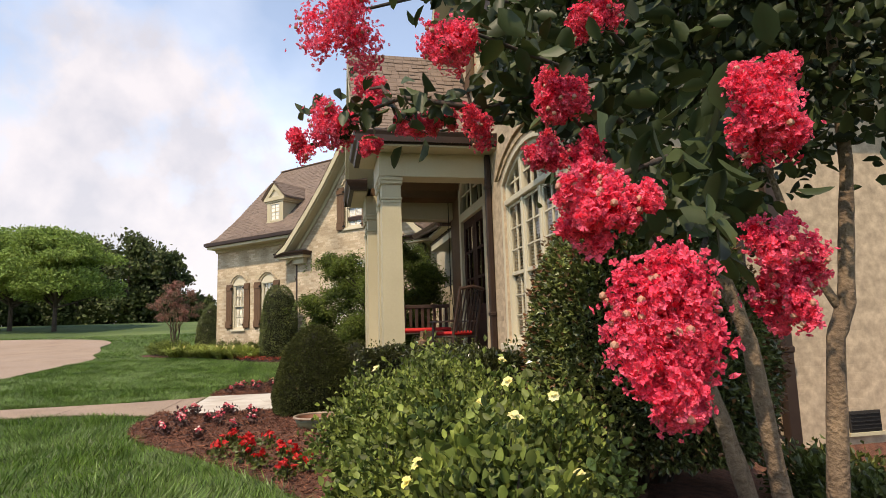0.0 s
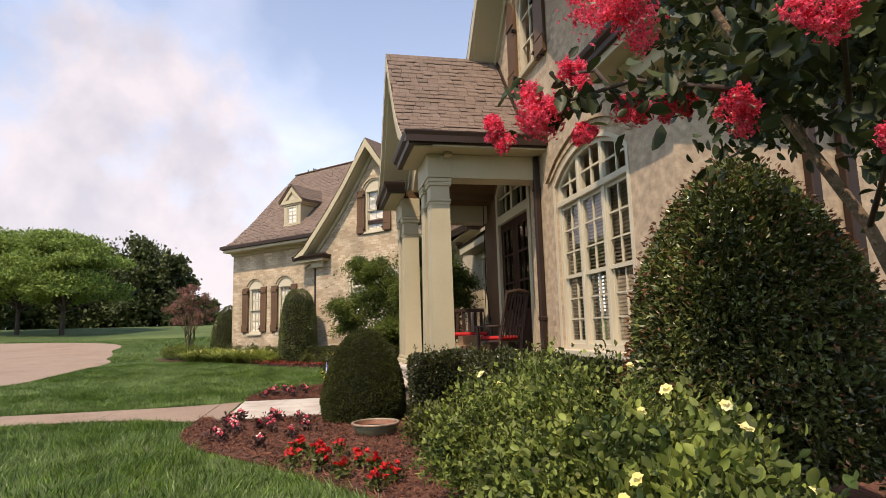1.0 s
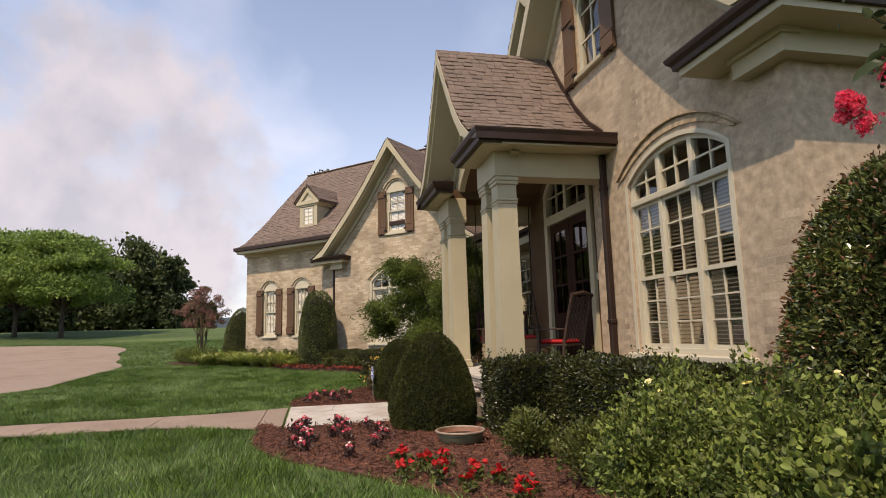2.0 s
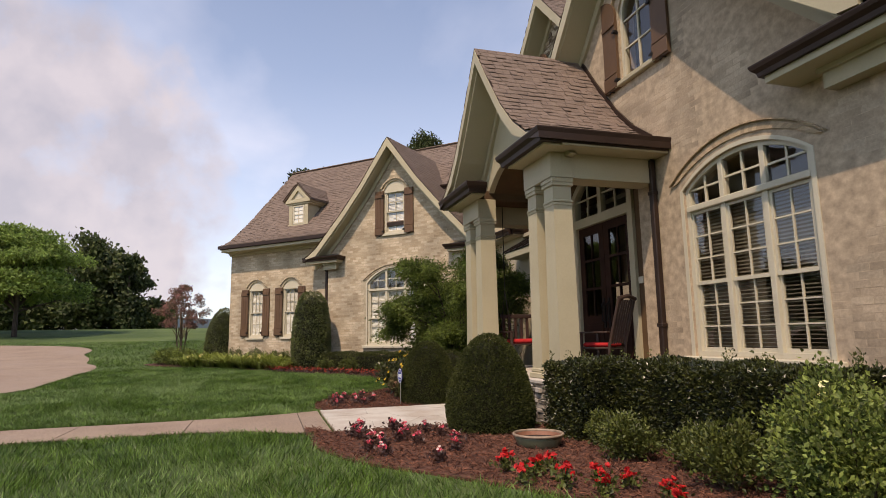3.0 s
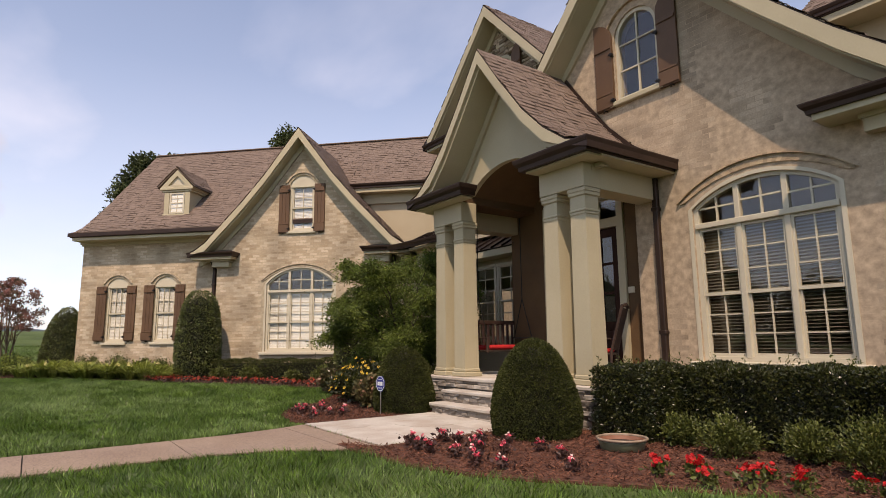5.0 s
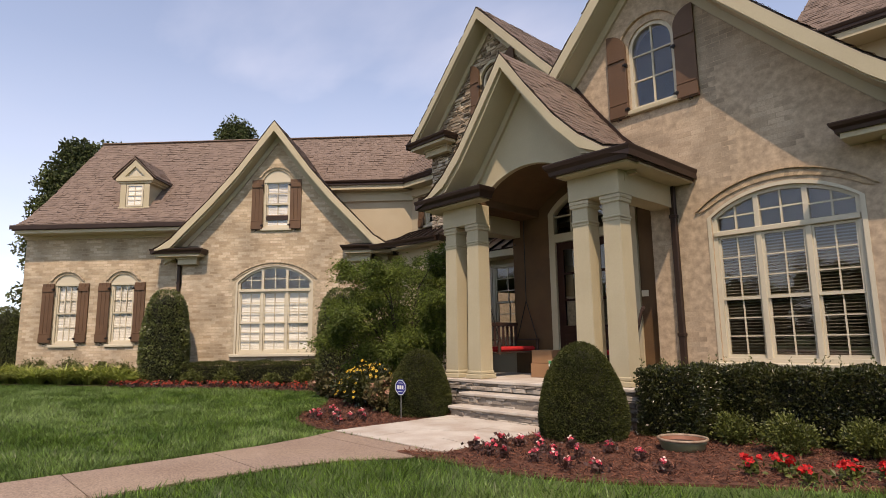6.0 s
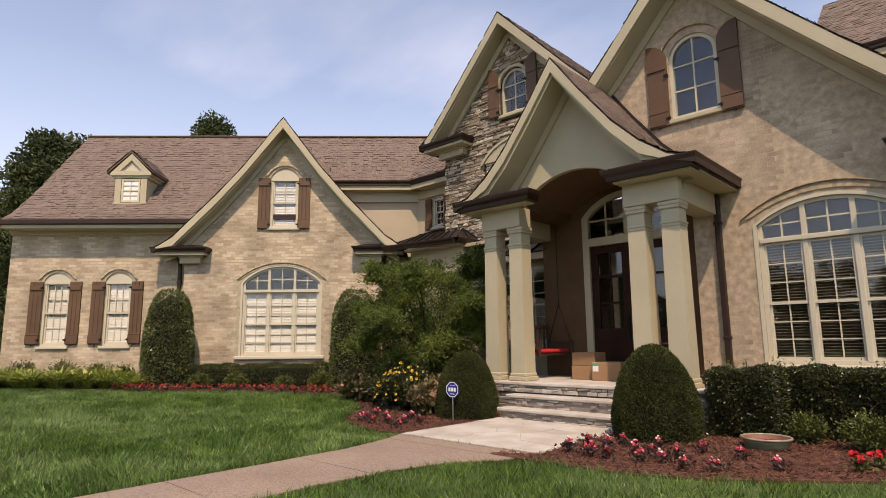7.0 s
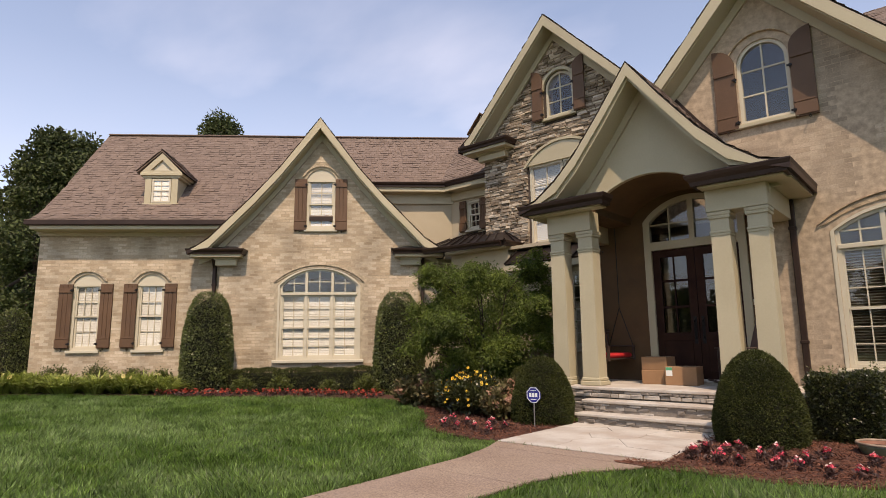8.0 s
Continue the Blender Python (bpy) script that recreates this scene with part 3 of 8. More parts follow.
def hip_cap(x0, x1, y0, y1, z, rise, m=ID, sides=(1, 1)):
    """A small pent roof over an eave return: sides tell which ends are hipped."""
    bm = bmesh.new()
    a = [bm.verts.new(p) for p in ((x0, y0, z), (x1, y0, z), (x1, y1, z), (x0, y1, z))]
    i0, i1 = x0 + (y1 - y0) * 0.8 * sides[0], x1 - (y1 - y0) * 0.8 * sides[1]
    b = [bm.verts.new(p) for p in ((i0, y1, z + rise), (i1, y1, z + rise))]
    bm.faces.new((a[0], a[1], b[1], b[0])); bm.faces.new((a[1], a[2], b[1])); bm.faces.new((a[3], a[0], b[0])); bm.faces.new((a[2], a[3], b[0], b[1])); bm.faces.new(a[::-1])
    part("return_roof", bm, METAL, house, "dark metal cap on the eave return", m)


def eave_return(x0, x1, yw, out, z, m=ID, frieze=None, hip=(1, 1), ends=(True, True)):
    """Boxed return at a gable's foot: gutter, cap, soffit and frieze."""
    y0 = yw - out
    gutter_run((x0 + 0.13, y0 + 0.13), (x1 - 0.13, y0 + 0.13), z, m, mitre=(1, 1))
    if ends[0]:
        gutter_run((x0 + 0.13, yw - 0.01), (x0 + 0.13, y0 + 0.13), z, m, mitre=(0, 1))
    if ends[1]:
        gutter_run((x1 - 0.13, y0 + 0.13), (x1 - 0.13, yw - 0.01), z, m, mitre=(1, 0))
    hip_cap(x0 + 0.05, x1 - 0.05, y0 + 0.08, yw - 0.003, z - 0.006, 0.12, m, hip)
    part("soffit", boxes((x0 + 0.10, x1 - 0.10, y0 + 0.10, yw - 0.002, z - 0.20, z - 0.10)), TRIM, house, "", m)
    f0, f1 = frieze
    part("frieze", boxes((f0, f1, yw - 0.16, yw - 0.002, z - 0.40, z - 0.19), (f0 - 0.03, f1 + 0.03, yw - 0.20, yw - 0.004, z - 0.25, z - 0.195)), TRIM, house, "", m)


def downspout(x, y, z1, z0, m=ID, kick=(0, 0.0)):
    bm = boxes((x - 0.045, x + 0.045, y - 0.09, y - 0.01, z0, z1), (x - 0.06, x + 0.06, y - 0.10, y - 0.005, z1 - 0.5, z1 - 0.44), (x - 0.06, x + 0.06, y - 0.10, y - 0.005, z0 + 1.2, z0 + 1.26), bevel=0.012)
    if kick[0] or kick[1]:
        tube(bm, [(x, y - 0.05, z1 - 0.02), (x + kick[0] * 0.5, y - 0.05 + kick[1] * 0.5, z1 + 0.10), (x + kick[0], y - 0.05 + kick[1], z1 + 0.20)], 0.05, 6)
    part("downspout", bm, GUTTER, house, "dark bronze downspout", m)


def brick_arch(x0, x1, zs, rise, y, m, material, band=0.13, proud=0.06, gap=0.05, legs=0.0):
    """A raised course of bricks on edge round an arched head."""
    inner = arch(x0 - gap, x1 + gap, zs - legs, zs, rise + gap, 40)[2:]
    outer = arch(x0 - gap - band, x1 + gap + band, zs - legs, zs - 0.02, rise + gap + band * 0.9, 40)[2:]
    bm = bmesh.new()
    rg = random.Random(int(x0 * 100))
    for i in range(len(inner) - 1):
        f = y - proud - rg.uniform(-0.003, 0.003)
        a, b, c, d = [Vector((p[0], 0, p[1])) for p in (inner[i], inner[i + 1], outer[i + 1], outer[i])]
        k = 0.03 if material is BRICK_L else 0.0
        a, b, c, d = a.lerp(b, k), b.lerp(a, k), c.lerp(d, k), d.lerp(c, k)
        v = [bm.verts.new((p.x, yy, p.z)) for yy in (f, y + 0.01) for p in (a, b, c, d)]
        for q in ((3, 2, 1, 0), (4, 5, 6, 7), (0, 1, 5, 4), (1, 2, 6, 5), (2, 3, 7, 6), (3, 0, 4, 7)):
            bm.faces.new([v[e] for e in q])
    bmesh.ops.recalc_face_normals(bm, faces=bm.faces)
    part("arch_moulding", bm, TRIM if material is TRIM else ARCHB if material is BRICK_R else ARCHL, house, "" if material is TRIM else "limewashed bricks on edge", m)


def blind(win, x0, x1, z0, z1, y, tilt, step=0.05, m=ID):
    bm = bmesh.new()
    step = 0.042
    z = z0 + step * 0.5
    c, s = math.cos(tilt) * 0.024, math.sin(tilt) * 0.024
    while z < z1:
        vs = [bm.verts.new(p) for p in ((x0, y - c, z - s), (x1, y - c, z - s), (x1, y + c, z + s), (x0, y + c, z + s))]
        bm.faces.new(vs)
        z += step
    part("blind", bm, BLIND if tilt > 0 else BLINDR, win, "white slatted blind" if tilt > 0 else "pale open slatted blind", m)


def big_window(x0, x1, z0, zt, zs, rise, yw, m, tilt, rows=(3, 3)):
    """Three double-hung units under an arched three-part transom."""
    cx = (x0 + x1) / 2
    f, y0, y1 = 0.06, yw + 0.035, yw + 0.13
    bm = slab(arch(x0, x1, z0, zs, rise, 20), y0, y1, "y", [arch(x0 + f, x1 - f, z0 + f, zs - 0.01, rise - f * 0.75, 20)[::-1]])
    w = (x1 - x0) / 3
    posts = [x0 + w, x1 - w]
    win = part("window", bm, SASH, house, "cream three-part arched window with white blinds", m)
    part("sill", boxes((x0 - 0.15, x1 + 0.15, yw - 0.08, yw + 0.10, z0 - 0.085, z0 - 0.003), bevel=0.012), SASH, win)
    for p in posts:
        part("mullion", boxes((p - 0.036, p + 0.036, y0 - 0.004, y1 - 0.002, z0 + f * 0.6, arc_z(p, x0, x1, zs, rise) - f * 0.5), bevel=0.006), SASH, win)
    part("transom_bar", boxes((x0 + 0.02, x1 - 0.02, y0 - 0.03, y1 - 0.004, zt - 0.045, zt + 0.03), bevel=0.008), SASH, win)
    part("casing", slab(arch(x0 - 0.055, x1 + 0.055, z0 - 0.002, zs, rise + 0.05, 20), yw - 0.012, yw + 0.04, "y", [arch(x0 - 0.001, x1 + 0.001, z0 - 0.001, zs, rise, 20)[::-1]]), SASH, win)
    units = [(x0 + f, posts[0] - 0.036), (posts[0] + 0.036, posts[1] - 0.036), (posts[1] + 0.036, x1 - f)]
    zm = z0 + (zt - z0) * 0.49
    pane_me = {}
    for a, b in units:
        for (za, zb, yy, nr) in ((z0 + f, zm, y0 + 0.045, rows[0]), (zm - 0.035, zt - 0.05, y0 + 0.02, rows[1])):
            bm = boxes((a, a + 0.032, yy, yy + 0.035, za, zb), (b - 0.032, b, yy, yy + 0.035, za, zb), (a + 0.032, b - 0.032, yy, yy + 0.035, za, za + 0.045), (a + 0.032, b - 0.032, yy, yy + 0.035, zb - 0.036, zb))
            ia, ib, ja, jb = a + 0.032, b - 0.032, za + 0.045, zb - 0.036
            c = (ia + ib) / 2
            box(bm, c - 0.009, c + 0.009, yy + 0.005, yy + 0.03, ja, jb)
            for k in range(1, nr):
                h = ja + (jb - ja) * k / nr
                box(bm, ia, ib, yy + 0.007, yy + 0.028, h - 0.009, h + 0.009)
            part("sash", bm, SASH, win)
            pw, ph = (ib - ia) / 2 - 0.009, (jb - ja) / nr - 0.016
            key = (round(pw, 3), round(ph, 3))
            if key not in pane_me:
                pane_me[key] = glass_sheet(oblong(-pw / 2, pw / 2, -ph / 2, ph / 2), 0.0)
            for k in range(nr):
                for sgn in (-1, 1):
                    o = part("pane", pane_me[key], GLASS, win, "", Matrix.Translation((c + sgn * (pw / 2 + 0.009), yy + 0.018, ja + (jb - ja) * (k + 0.5) / nr)))
                    o.visible_shadow = False
        # fan light
        c = (a + b) / 2
        top = lambda x: arc_z(min(max(x, x0 + f + 0.001), x1 - f - 0.001), x0 + f, x1 - f, zs - 0.01, rise - f * 0.75)
        xs = [a + (b - a) * i / 6 for i in range(7)]
        pts = [(a, zt + 0.04), (b, zt + 0.04)] + [(x, max(top(x), zt + 0.05)) for x in xs[::-1]]
        o = part("pane", glass_sheet(pts, y0 + 0.04), GLASS, win)
        o.visible_shadow = False
        bm = boxes((c - 0.012, c + 0.012, y0 + 0.025, y0 + 0.06, zt + 0.04, top(c)))
        mid = zt + 0.04 + (arc_z(cx, x0, x1, zs, rise) - f - zt) * (0.46 if abs(c - cx) < 0.1 else 0.40)
        xa, xb = a, b
        for i in range(40):
            if top(xa) < mid:
                xa += (b - a) / 40
            if top(xb) < mid:
                xb -= (b - a) / 40
        if xb > xa:
            box(bm, xa, xb, y0 + 0.027, y0 + 0.058, mid - 0.012, mid + 0.012)
        part("muntin", bm, SASH, win)
        blind(win, a + 0.01, b - 0.01, z0 + f, zt - 0.06, y1 - 0.005, tilt)
    return win


def tall_window(x0, x1, z0, zs, rise, yw, m, tilt=None, panel=True, rows=(2, 2), cols=2, label="cream double-hung window with arched head panel", top=None):
    """A double-hung window under an arched, boarded head."""
    f, y0, y1 = 0.06, yw + 0.035, yw + 0.12
    outline = arch(x0, x1, z0, zs, rise, 16)
    zs = top or zs
    hole = [(x0 + f, z0 + f), (x1 - f, z0 + f), (x1 - f, zs - 0.03), (x0 + f, zs - 0.03)]
    bm = slab(outline, y0, y1, "y", [hole[::-1]])
    win = part("window", bm, SASH, house, label, m)
    part("head_rail", boxes((x0, x1, y0 - 0.02, y0 + 0.01, zs - 0.045, zs + 0.015)), SASH, win)
    part("sill", boxes((x0 - 0.06, x1 + 0.06, yw - 0.06, yw + 0.08, z0 - 0.075, z0 - 0.002), bevel=0.01), SASH, win)
    a, b = x0 + f, x1 - f
    zm = z0 + f + (zs - z0 - f) * 0.5
    for (za, zb, yy, nr) in ((z0 + f, zm, y0 + 0.05, rows[0]), (zm - 0.03, zs - 0.03, y0 + 0.02, rows[1])):
        bm = boxes((a, a + 0.035, yy, yy + 0.035, za, zb), (b - 0.035, b, yy, yy + 0.035, za, zb), (a + 0.035, b - 0.035, yy, yy + 0.035, za, za + 0.04), (a + 0.035, b - 0.035, yy, yy + 0.035, zb - 0.035, zb))
        for k in range(1, cols):
            x = a + 0.035 + (b - a - 0.07) * k / cols
            box(bm, x - 0.01, x + 0.01, yy + 0.006, yy + 0.03, za, zb)
        for k in range(1, nr):
            h = za + (zb - za) * k / nr
            box(bm, a, b, yy + 0.008, yy + 0.028, h - 0.01, h + 0.01)
        part("sash", bm, SASH, win)
        o = part("pane", glass_sheet(oblong(a + 0.03, b - 0.03, za + 0.03, zb - 0.03), yy + 0.018), GLASS, win)
        o.visible_shadow = False
    if tilt is not None:
        blind(win, a + 0.01, b - 0.01, z0 + f, zs - 0.04, y1 - 0.005, tilt)
    return win


def arched_window(x0, x1, z0, zs, yw, m, cols=2, rows=3):
    """A round-headed window of fixed lights."""
    f, y0, y1 = 0.06, yw + 0.03, yw + 0.12
    rise = (x1 - x0) / 2
    bm = slab(arch(x0, x1, z0, zs, rise, 20), y0, y1, "y", [arch(x0 + f, x1 - f, z0 + f, zs, rise - f, 20)[::-1]])
    win = part("window", bm, SASH, house, "round-headed cream window of six lights", m)
    part("sill", boxes((x0 - 0.10, x1 + 0.08, yw - 0.07, yw + 0.08, z0 - 0.08, z0 - 0.002), bevel=0.012), TRIM, win)
    bm = bmesh.new()
    for k in range(1, cols):
        x = x0 + (x1 - x0) * k / cols
        box(bm, x - 0.012, x + 0.012, y0 + 0.02, y0 + 0.055, z0 + f, zs + rise - f)
    for k in range(1, rows):
        h = z0 + f + (zs + rise - z0 - 2 * f) * k / rows
        hw = (rise - f) if h <= zs else math.sqrt(max(0.0, (rise - f) ** 2 - (h - zs) ** 2))
        cx = (x0 + x1) / 2
        box(bm, cx - hw, cx + hw, y0 + 0.023, y0 + 0.052, h - 0.012, h + 0.012)
    part("muntin", bm, SASH, win)
    o = part("pane", glass_sheet(arch(x0 + f * 0.8, x1 - f * 0.8, z0 + f * 0.8, zs, rise - f * 0.8, 20), y0 + 0.042), GLASS, win)
    o.visible_shadow = False


def shutter(x0, x1, z0, z1, yw, m, round_to=0, hinge=0):
    """A board shutter with two battens; round_to: -1 or 1 for a head curved towards that side's outer edge."""
    w = x1 - x0
    if round_to:
        n = 8
        pts = [(x0, z0), (x1, z0)]
        if round_to > 0:      # high side at the inner (left) edge
            pts += [(x1 , z1 - w * 0.9)] + [(x0 + w * math.cos(i / n * math.pi / 2), z1 - w * 0.9 + w * 0.9 * math.sin(i / n * math.pi / 2)) for i in range(n + 1)][1:]
        else:
            pts += [(x1 - w * math.cos(i / n * math.pi / 2), z1 - w * 0.9 + w * 0.9 * math.sin(i / n * math.pi / 2)) for i in range(n, -1, -1)]
        bm = slab(pts, yw - 0.055, yw - 0.012, "y")
    else:
        bm = bmesh.new()
        k = 3
        for i in range(k):
            a, b = x0 + w * i / k, x0 + w * (i + 1) / k
            box(bm, a + 0.002, b - 0.002, yw - 0.05, yw - 0.012, z0, z1, bevel=0.004)
    sh = part("shutter", bm, SHUTTER, house, "brown board-and-batten shutter", m)
    part("batten", boxes((x0 + 0.01, x1 - 0.01, yw - 0.078, yw - 0.052, z0 + 0.24, z0 + 0.27), (x0, x1, yw - 0.074, yw - 0.052, z0 + 0.02, z0 + 0.235), bevel=0.005), SHUTTER, sh)
    part("batten", boxes((x0 + 0.01, x1 - 0.01, yw - 0.076, yw - 0.052, z1 - 0.50 if round_to else z1 - 0.22, z1 - 0.44 if round_to else z1 - 0.10), bevel=0.005), SHUTTER, sh)
    if hinge:
        x = x1 if hinge > 0 else x0
        for z in (z0 + 0.12, z1 - (0.62 if round_to else 0.16)):
            part("hinge", boxes((x - 0.045, x + 0.035, yw - 0.090, yw - 0.076, z - 0.018, z + 0.018), (x - 0.012, x + 0.012, yw - 0.088, yw - 0.01, z - 0.03, z + 0.03), bevel=0.003), IRON, sh, "black iron hinge")
    return sh


def shutter_iron(x, z, yw, m, sgn):
    bm = bmesh.new()
    tube(bm, [(x, yw - 0.09, z), (x + 0.018 * sgn, yw - 0.095, z - 0.03), (x + 0.004 * sgn, yw - 0.095, z - 0.055), (x - 0.018 * sgn, yw - 0.095, z - 0.036)], 0.007, 5)
    tube(bm, [(x, yw - 0.09, z), (x, yw + 0.0, z)], 0.010, 5)
    part("shutter_dog", bm, IRON, house, "black iron shutter dog", m)


# right-hand gable block
def front_wall(name, outline, holes, y, m, material, thick=0.28):
    return part(name, slab(outline, y, y + thick, "y", [h[::-1] for h in holes]), material, house, "", m)


RW = dict(x0=0.02, x1=1.86, z0=0.84, zt=2.68, zs=2.92, rise=0.31)
RU = dict(x0=-1.13, x1=-0.33, z0=4.93, zs=5.98)
wall_right = front_wall("wall", [(-0.92, -0.3), (2.67, -0.3), (2.67, 4.0), (-0.78, 7.55), (-2.6, 5.45), (-3.2, 4.2), (-0.92, 4.2)],
           [arch(RW["x0"], RW["x1"], RW["z0"], RW["zs"], RW["rise"], 20), arch(RU["x0"], RU["x1"], RU["z0"], RU["zs"], 0.40, 20)], 0.0, ID, BRICK_R)
part("wall", boxes((2.42, 2.67, 0.28, 9.0, -0.9, 3.6)), BRICK_R, house)
part("wall", boxes((-16.0, 2.42, 8.75, 9.0, -0.3, 6.0)), BRICK_R, house)
big_window(RW["x0"], RW["x1"], RW["z0"], RW["zt"], RW["zs"], RW["rise"], 0.0, ID, radians(-13))
brick_arch(RW["x0"], RW["x1"], 3.05, 0.215, 0.0, ID, BRICK_R, 0.045, 0.042, 0.175)
brick_arch(RW["x0"], RW["x1"], 3.04, 0.215, 0.0, ID, BRICK_R, 0.095, 0.018, 0.080)
arched_window(RU["x0"], RU["x1"], RU["z0"], RU["zs"], 0.0, ID)
brick_arch(RU["x0"], RU["x1"], RU["zs"] - 0.02, 0.40, 0.0, ID, BRICK_R, 0.035, 0.050, 0.150, 0.30)
shutter(-1.50, -1.155, 4.84, 6.36, 0.0, ID, 1, 1)
shutter(-0.31, 0.02, 4.84, 6.36, 0.0, ID, -1, -1)
shutter_iron(-1.33, 4.83, 0.0, ID, 1); shutter_iron(-0.10, 4.83, 0.0, ID, -1)
gable([(x, z) for x, z in PROF_R], -0.78, -0.50, 8.9, 0.0, ID, (1,), (1,), 0.22, 3.72)
PROF_RL = [(0, 7.75), (1.22, 6.36), (1.66, 5.88), (2.05, 5.46)]
gable(PROF_RL, -0.78, -0.50, 6.0, 0.0, ID, (-1,), (-1,), 0.22)
eave_return(1.72, 3.22, 0.0, 0.52, 3.76, ID, (2.22, 2.83), ends=(True, False))
gutter_run((3.09, -0.39), (3.09, 9.0), 3.76, mitre=(1, 0))
part("soffit", boxes((2.67, 3.12, -0.002, 9.0, 3.56, 3.66)), TRIM, house)
part("frieze", boxes((2.672, 2.83, -0.002, 9.0, 3.36, 3.56)), TRIM, house)
downspout(-0.52, 0.0, 3.50, 0.0)
bm = boxes((2.672, 2.77, 1.28, 1.38, -0.2, 3.2), (2.672, 2.785, 1.27, 1.39, 2.0, 2.06), bevel=0.012)
part("downspout", bm, GUTTER, house, "dark bronze downspout")
part("downspout", boxes((2.69, 2.78, 1.64, 1.77, -0.35, 3.55), (2.675, 2.79, 1.63, 1.78, 2.55, 2.61), (2.675, 2.79, 1.63, 1.78, 0.75, 0.81), bevel=0.012), GUTTER, house, "dark bronze downspout on the side wall")
vent = part("crawl_vent", boxes((2.672, 2.69, 2.36, 2.70, 0.0, 0.19)), DARK, house, "dark crawl-space vent")
for i in range(5):
    part("louvre", boxes((2.69, 2.70, 2.37, 2.69, 0.02 + 0.034 * i, 0.03 + 0.034 * i)), IRON, vent)
part("sill", boxes((2.672, 2.71, 2.33, 2.73, -0.03, 0.0)), TRIM, vent)
# upper block behind it
part("wall", boxes((0.6, 2.9, 3.0, 3.25, 4.0, 6.1)), STUCCO, house)
gutter_run((0.4, 2.55), (3.2, 2.55), 6.34)
part("soffit", boxes((0.5, 3.1, 2.5, 3.0, 6.08, 6.2)), TRIM, house)
PROF_B = [(0, 9.0), (2.7, 6.75), (3.15, 6.42), (3.4, 6.34)]
part("roof", sweep_roof(PROF_B, 5.85, -1, 0.4, 3.2, along="x"), GUTTER, house)
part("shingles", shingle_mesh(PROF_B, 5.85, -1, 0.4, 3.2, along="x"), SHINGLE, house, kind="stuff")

# stone gable block
SW = 1.25
front_wall("wall", [(-7.62, 2.6), (-3.9, 2.6), (-3.9, 4.2), (-2.7, 4.2), (-2.7, 6.0), (-5.42, 8.9), (-7.62, 6.4)],
           [arch(-5.72, -4.96, 6.66, 7.40, 0.38, 18), arch(-6.28, -4.40, 3.6, 5.55, 0.45, 18)], SW + 0.10, ID, STUCCO)
part("wall", boxes((-7.62, -7.35, SW + 0.38, 8.75, 2.5, 6.2)), STUCCO, house)
arched_window(-5.72, -4.96, 6.66, 7.40, SW + 0.02, ID)
tall_window(-6.28, -5.35, 3.6, 5.55, 0.28, SW + 0.03, ID, radians(70), label="cream double-hung window in the stone gable")
tall_window(-5.33, -4.40, 3.6, 5.55, 0.28, SW + 0.03, ID, radians(70), label="cream double-hung window in the stone gable")
part("head_panel", slab(arch(-6.30, -4.38, 5.56, 5.57, 0.44, 18), SW - 0.01, SW + 0.14, "y"), TRIM, house)
shutter(-6.05, -5.76, 6.62, 7.92, SW - 0.03, ID, 1, 1)
shutter(-4.92, -4.63, 6.62, 7.96, SW - 0.03, ID, -1, -1)
gable(PROF_S, -5.42, 0.78, 8.0, SW, ID, (-1, 1), (-1, 1), 0.20)
eave_return(-8.12, -6.58, SW, 0.50, 6.34, ID, (-7.70, -6.85), ends=(True, True))
# bent upper wall between the wing and the stone gable
part("wall", slab(oblong(-9.6, -7.35, 2.5, 5.6), 2.15, 2.4, "y", [oblong(-8.94, -8.49, 4.44, 5.30)[::-1]]), STUCCO, house)
gutter_run((-9.45, 1.80), (-7.6, 1.80), 5.86)
part("soffit", boxes((-9.5, -7.63, 1.75, 2.15, 5.60, 5.74)), TRIM, house)
part("frieze", boxes((-9.5, -7.63, 2.08, 2.15, 5.36, 5.60)), TRIM, house)
PROF_J = [(0, 8.02), (1.6, 6.42), (2.0, 6.02), (2.25, 5.88)]
part("roof", sweep_roof(PROF_J, 3.95, -1, -11.2, -5.5, along="x"), GUTTER, house)
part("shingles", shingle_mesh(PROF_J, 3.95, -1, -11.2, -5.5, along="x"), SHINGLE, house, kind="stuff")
tall_window(-8.94, -8.49, 4.45, 5.27, 0.02, 2.13, ID, None, rows=(2, 2), label="small cream window with brown shutters on the stucco wall")
# near-black board added behind the panes: the room's darkness as a colour
part("dark_backing", boxes((-9.4, -8.1, 2.7, 2.76, 4.2, 5.58)), DARK, house, "near-black board standing in for the unlit room behind the small window")
shutter(-9.20, -8.96, 4.40, 5.30, 2.13, ID); shutter(-8.47, -8.24, 4.40, 5.30, 2.13, ID)

# portico
PX = -2.31
porch_z = 0.555
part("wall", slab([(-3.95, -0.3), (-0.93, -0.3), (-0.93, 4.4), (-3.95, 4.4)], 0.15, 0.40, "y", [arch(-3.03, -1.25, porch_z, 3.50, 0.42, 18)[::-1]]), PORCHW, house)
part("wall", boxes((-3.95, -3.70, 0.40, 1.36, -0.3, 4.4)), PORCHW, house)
gable(PROF_P, PX, -1.95, SW + 0.1, -1.38, ID, (-1, 1), (-1, 1), 0.17, 3.655)
for sd in (1,):
    pf = [(x, z + 0.10) for x, z in PROF_P[:-1]]
    part("flashing", slab([(PX + sd * x, z) for x, z in pf] + [(PX + sd * x, z - 0.11) for x, z in pf[::-1]], -0.035, -0.004, "y"), GUTTER, house, "dark metal roof flashing")
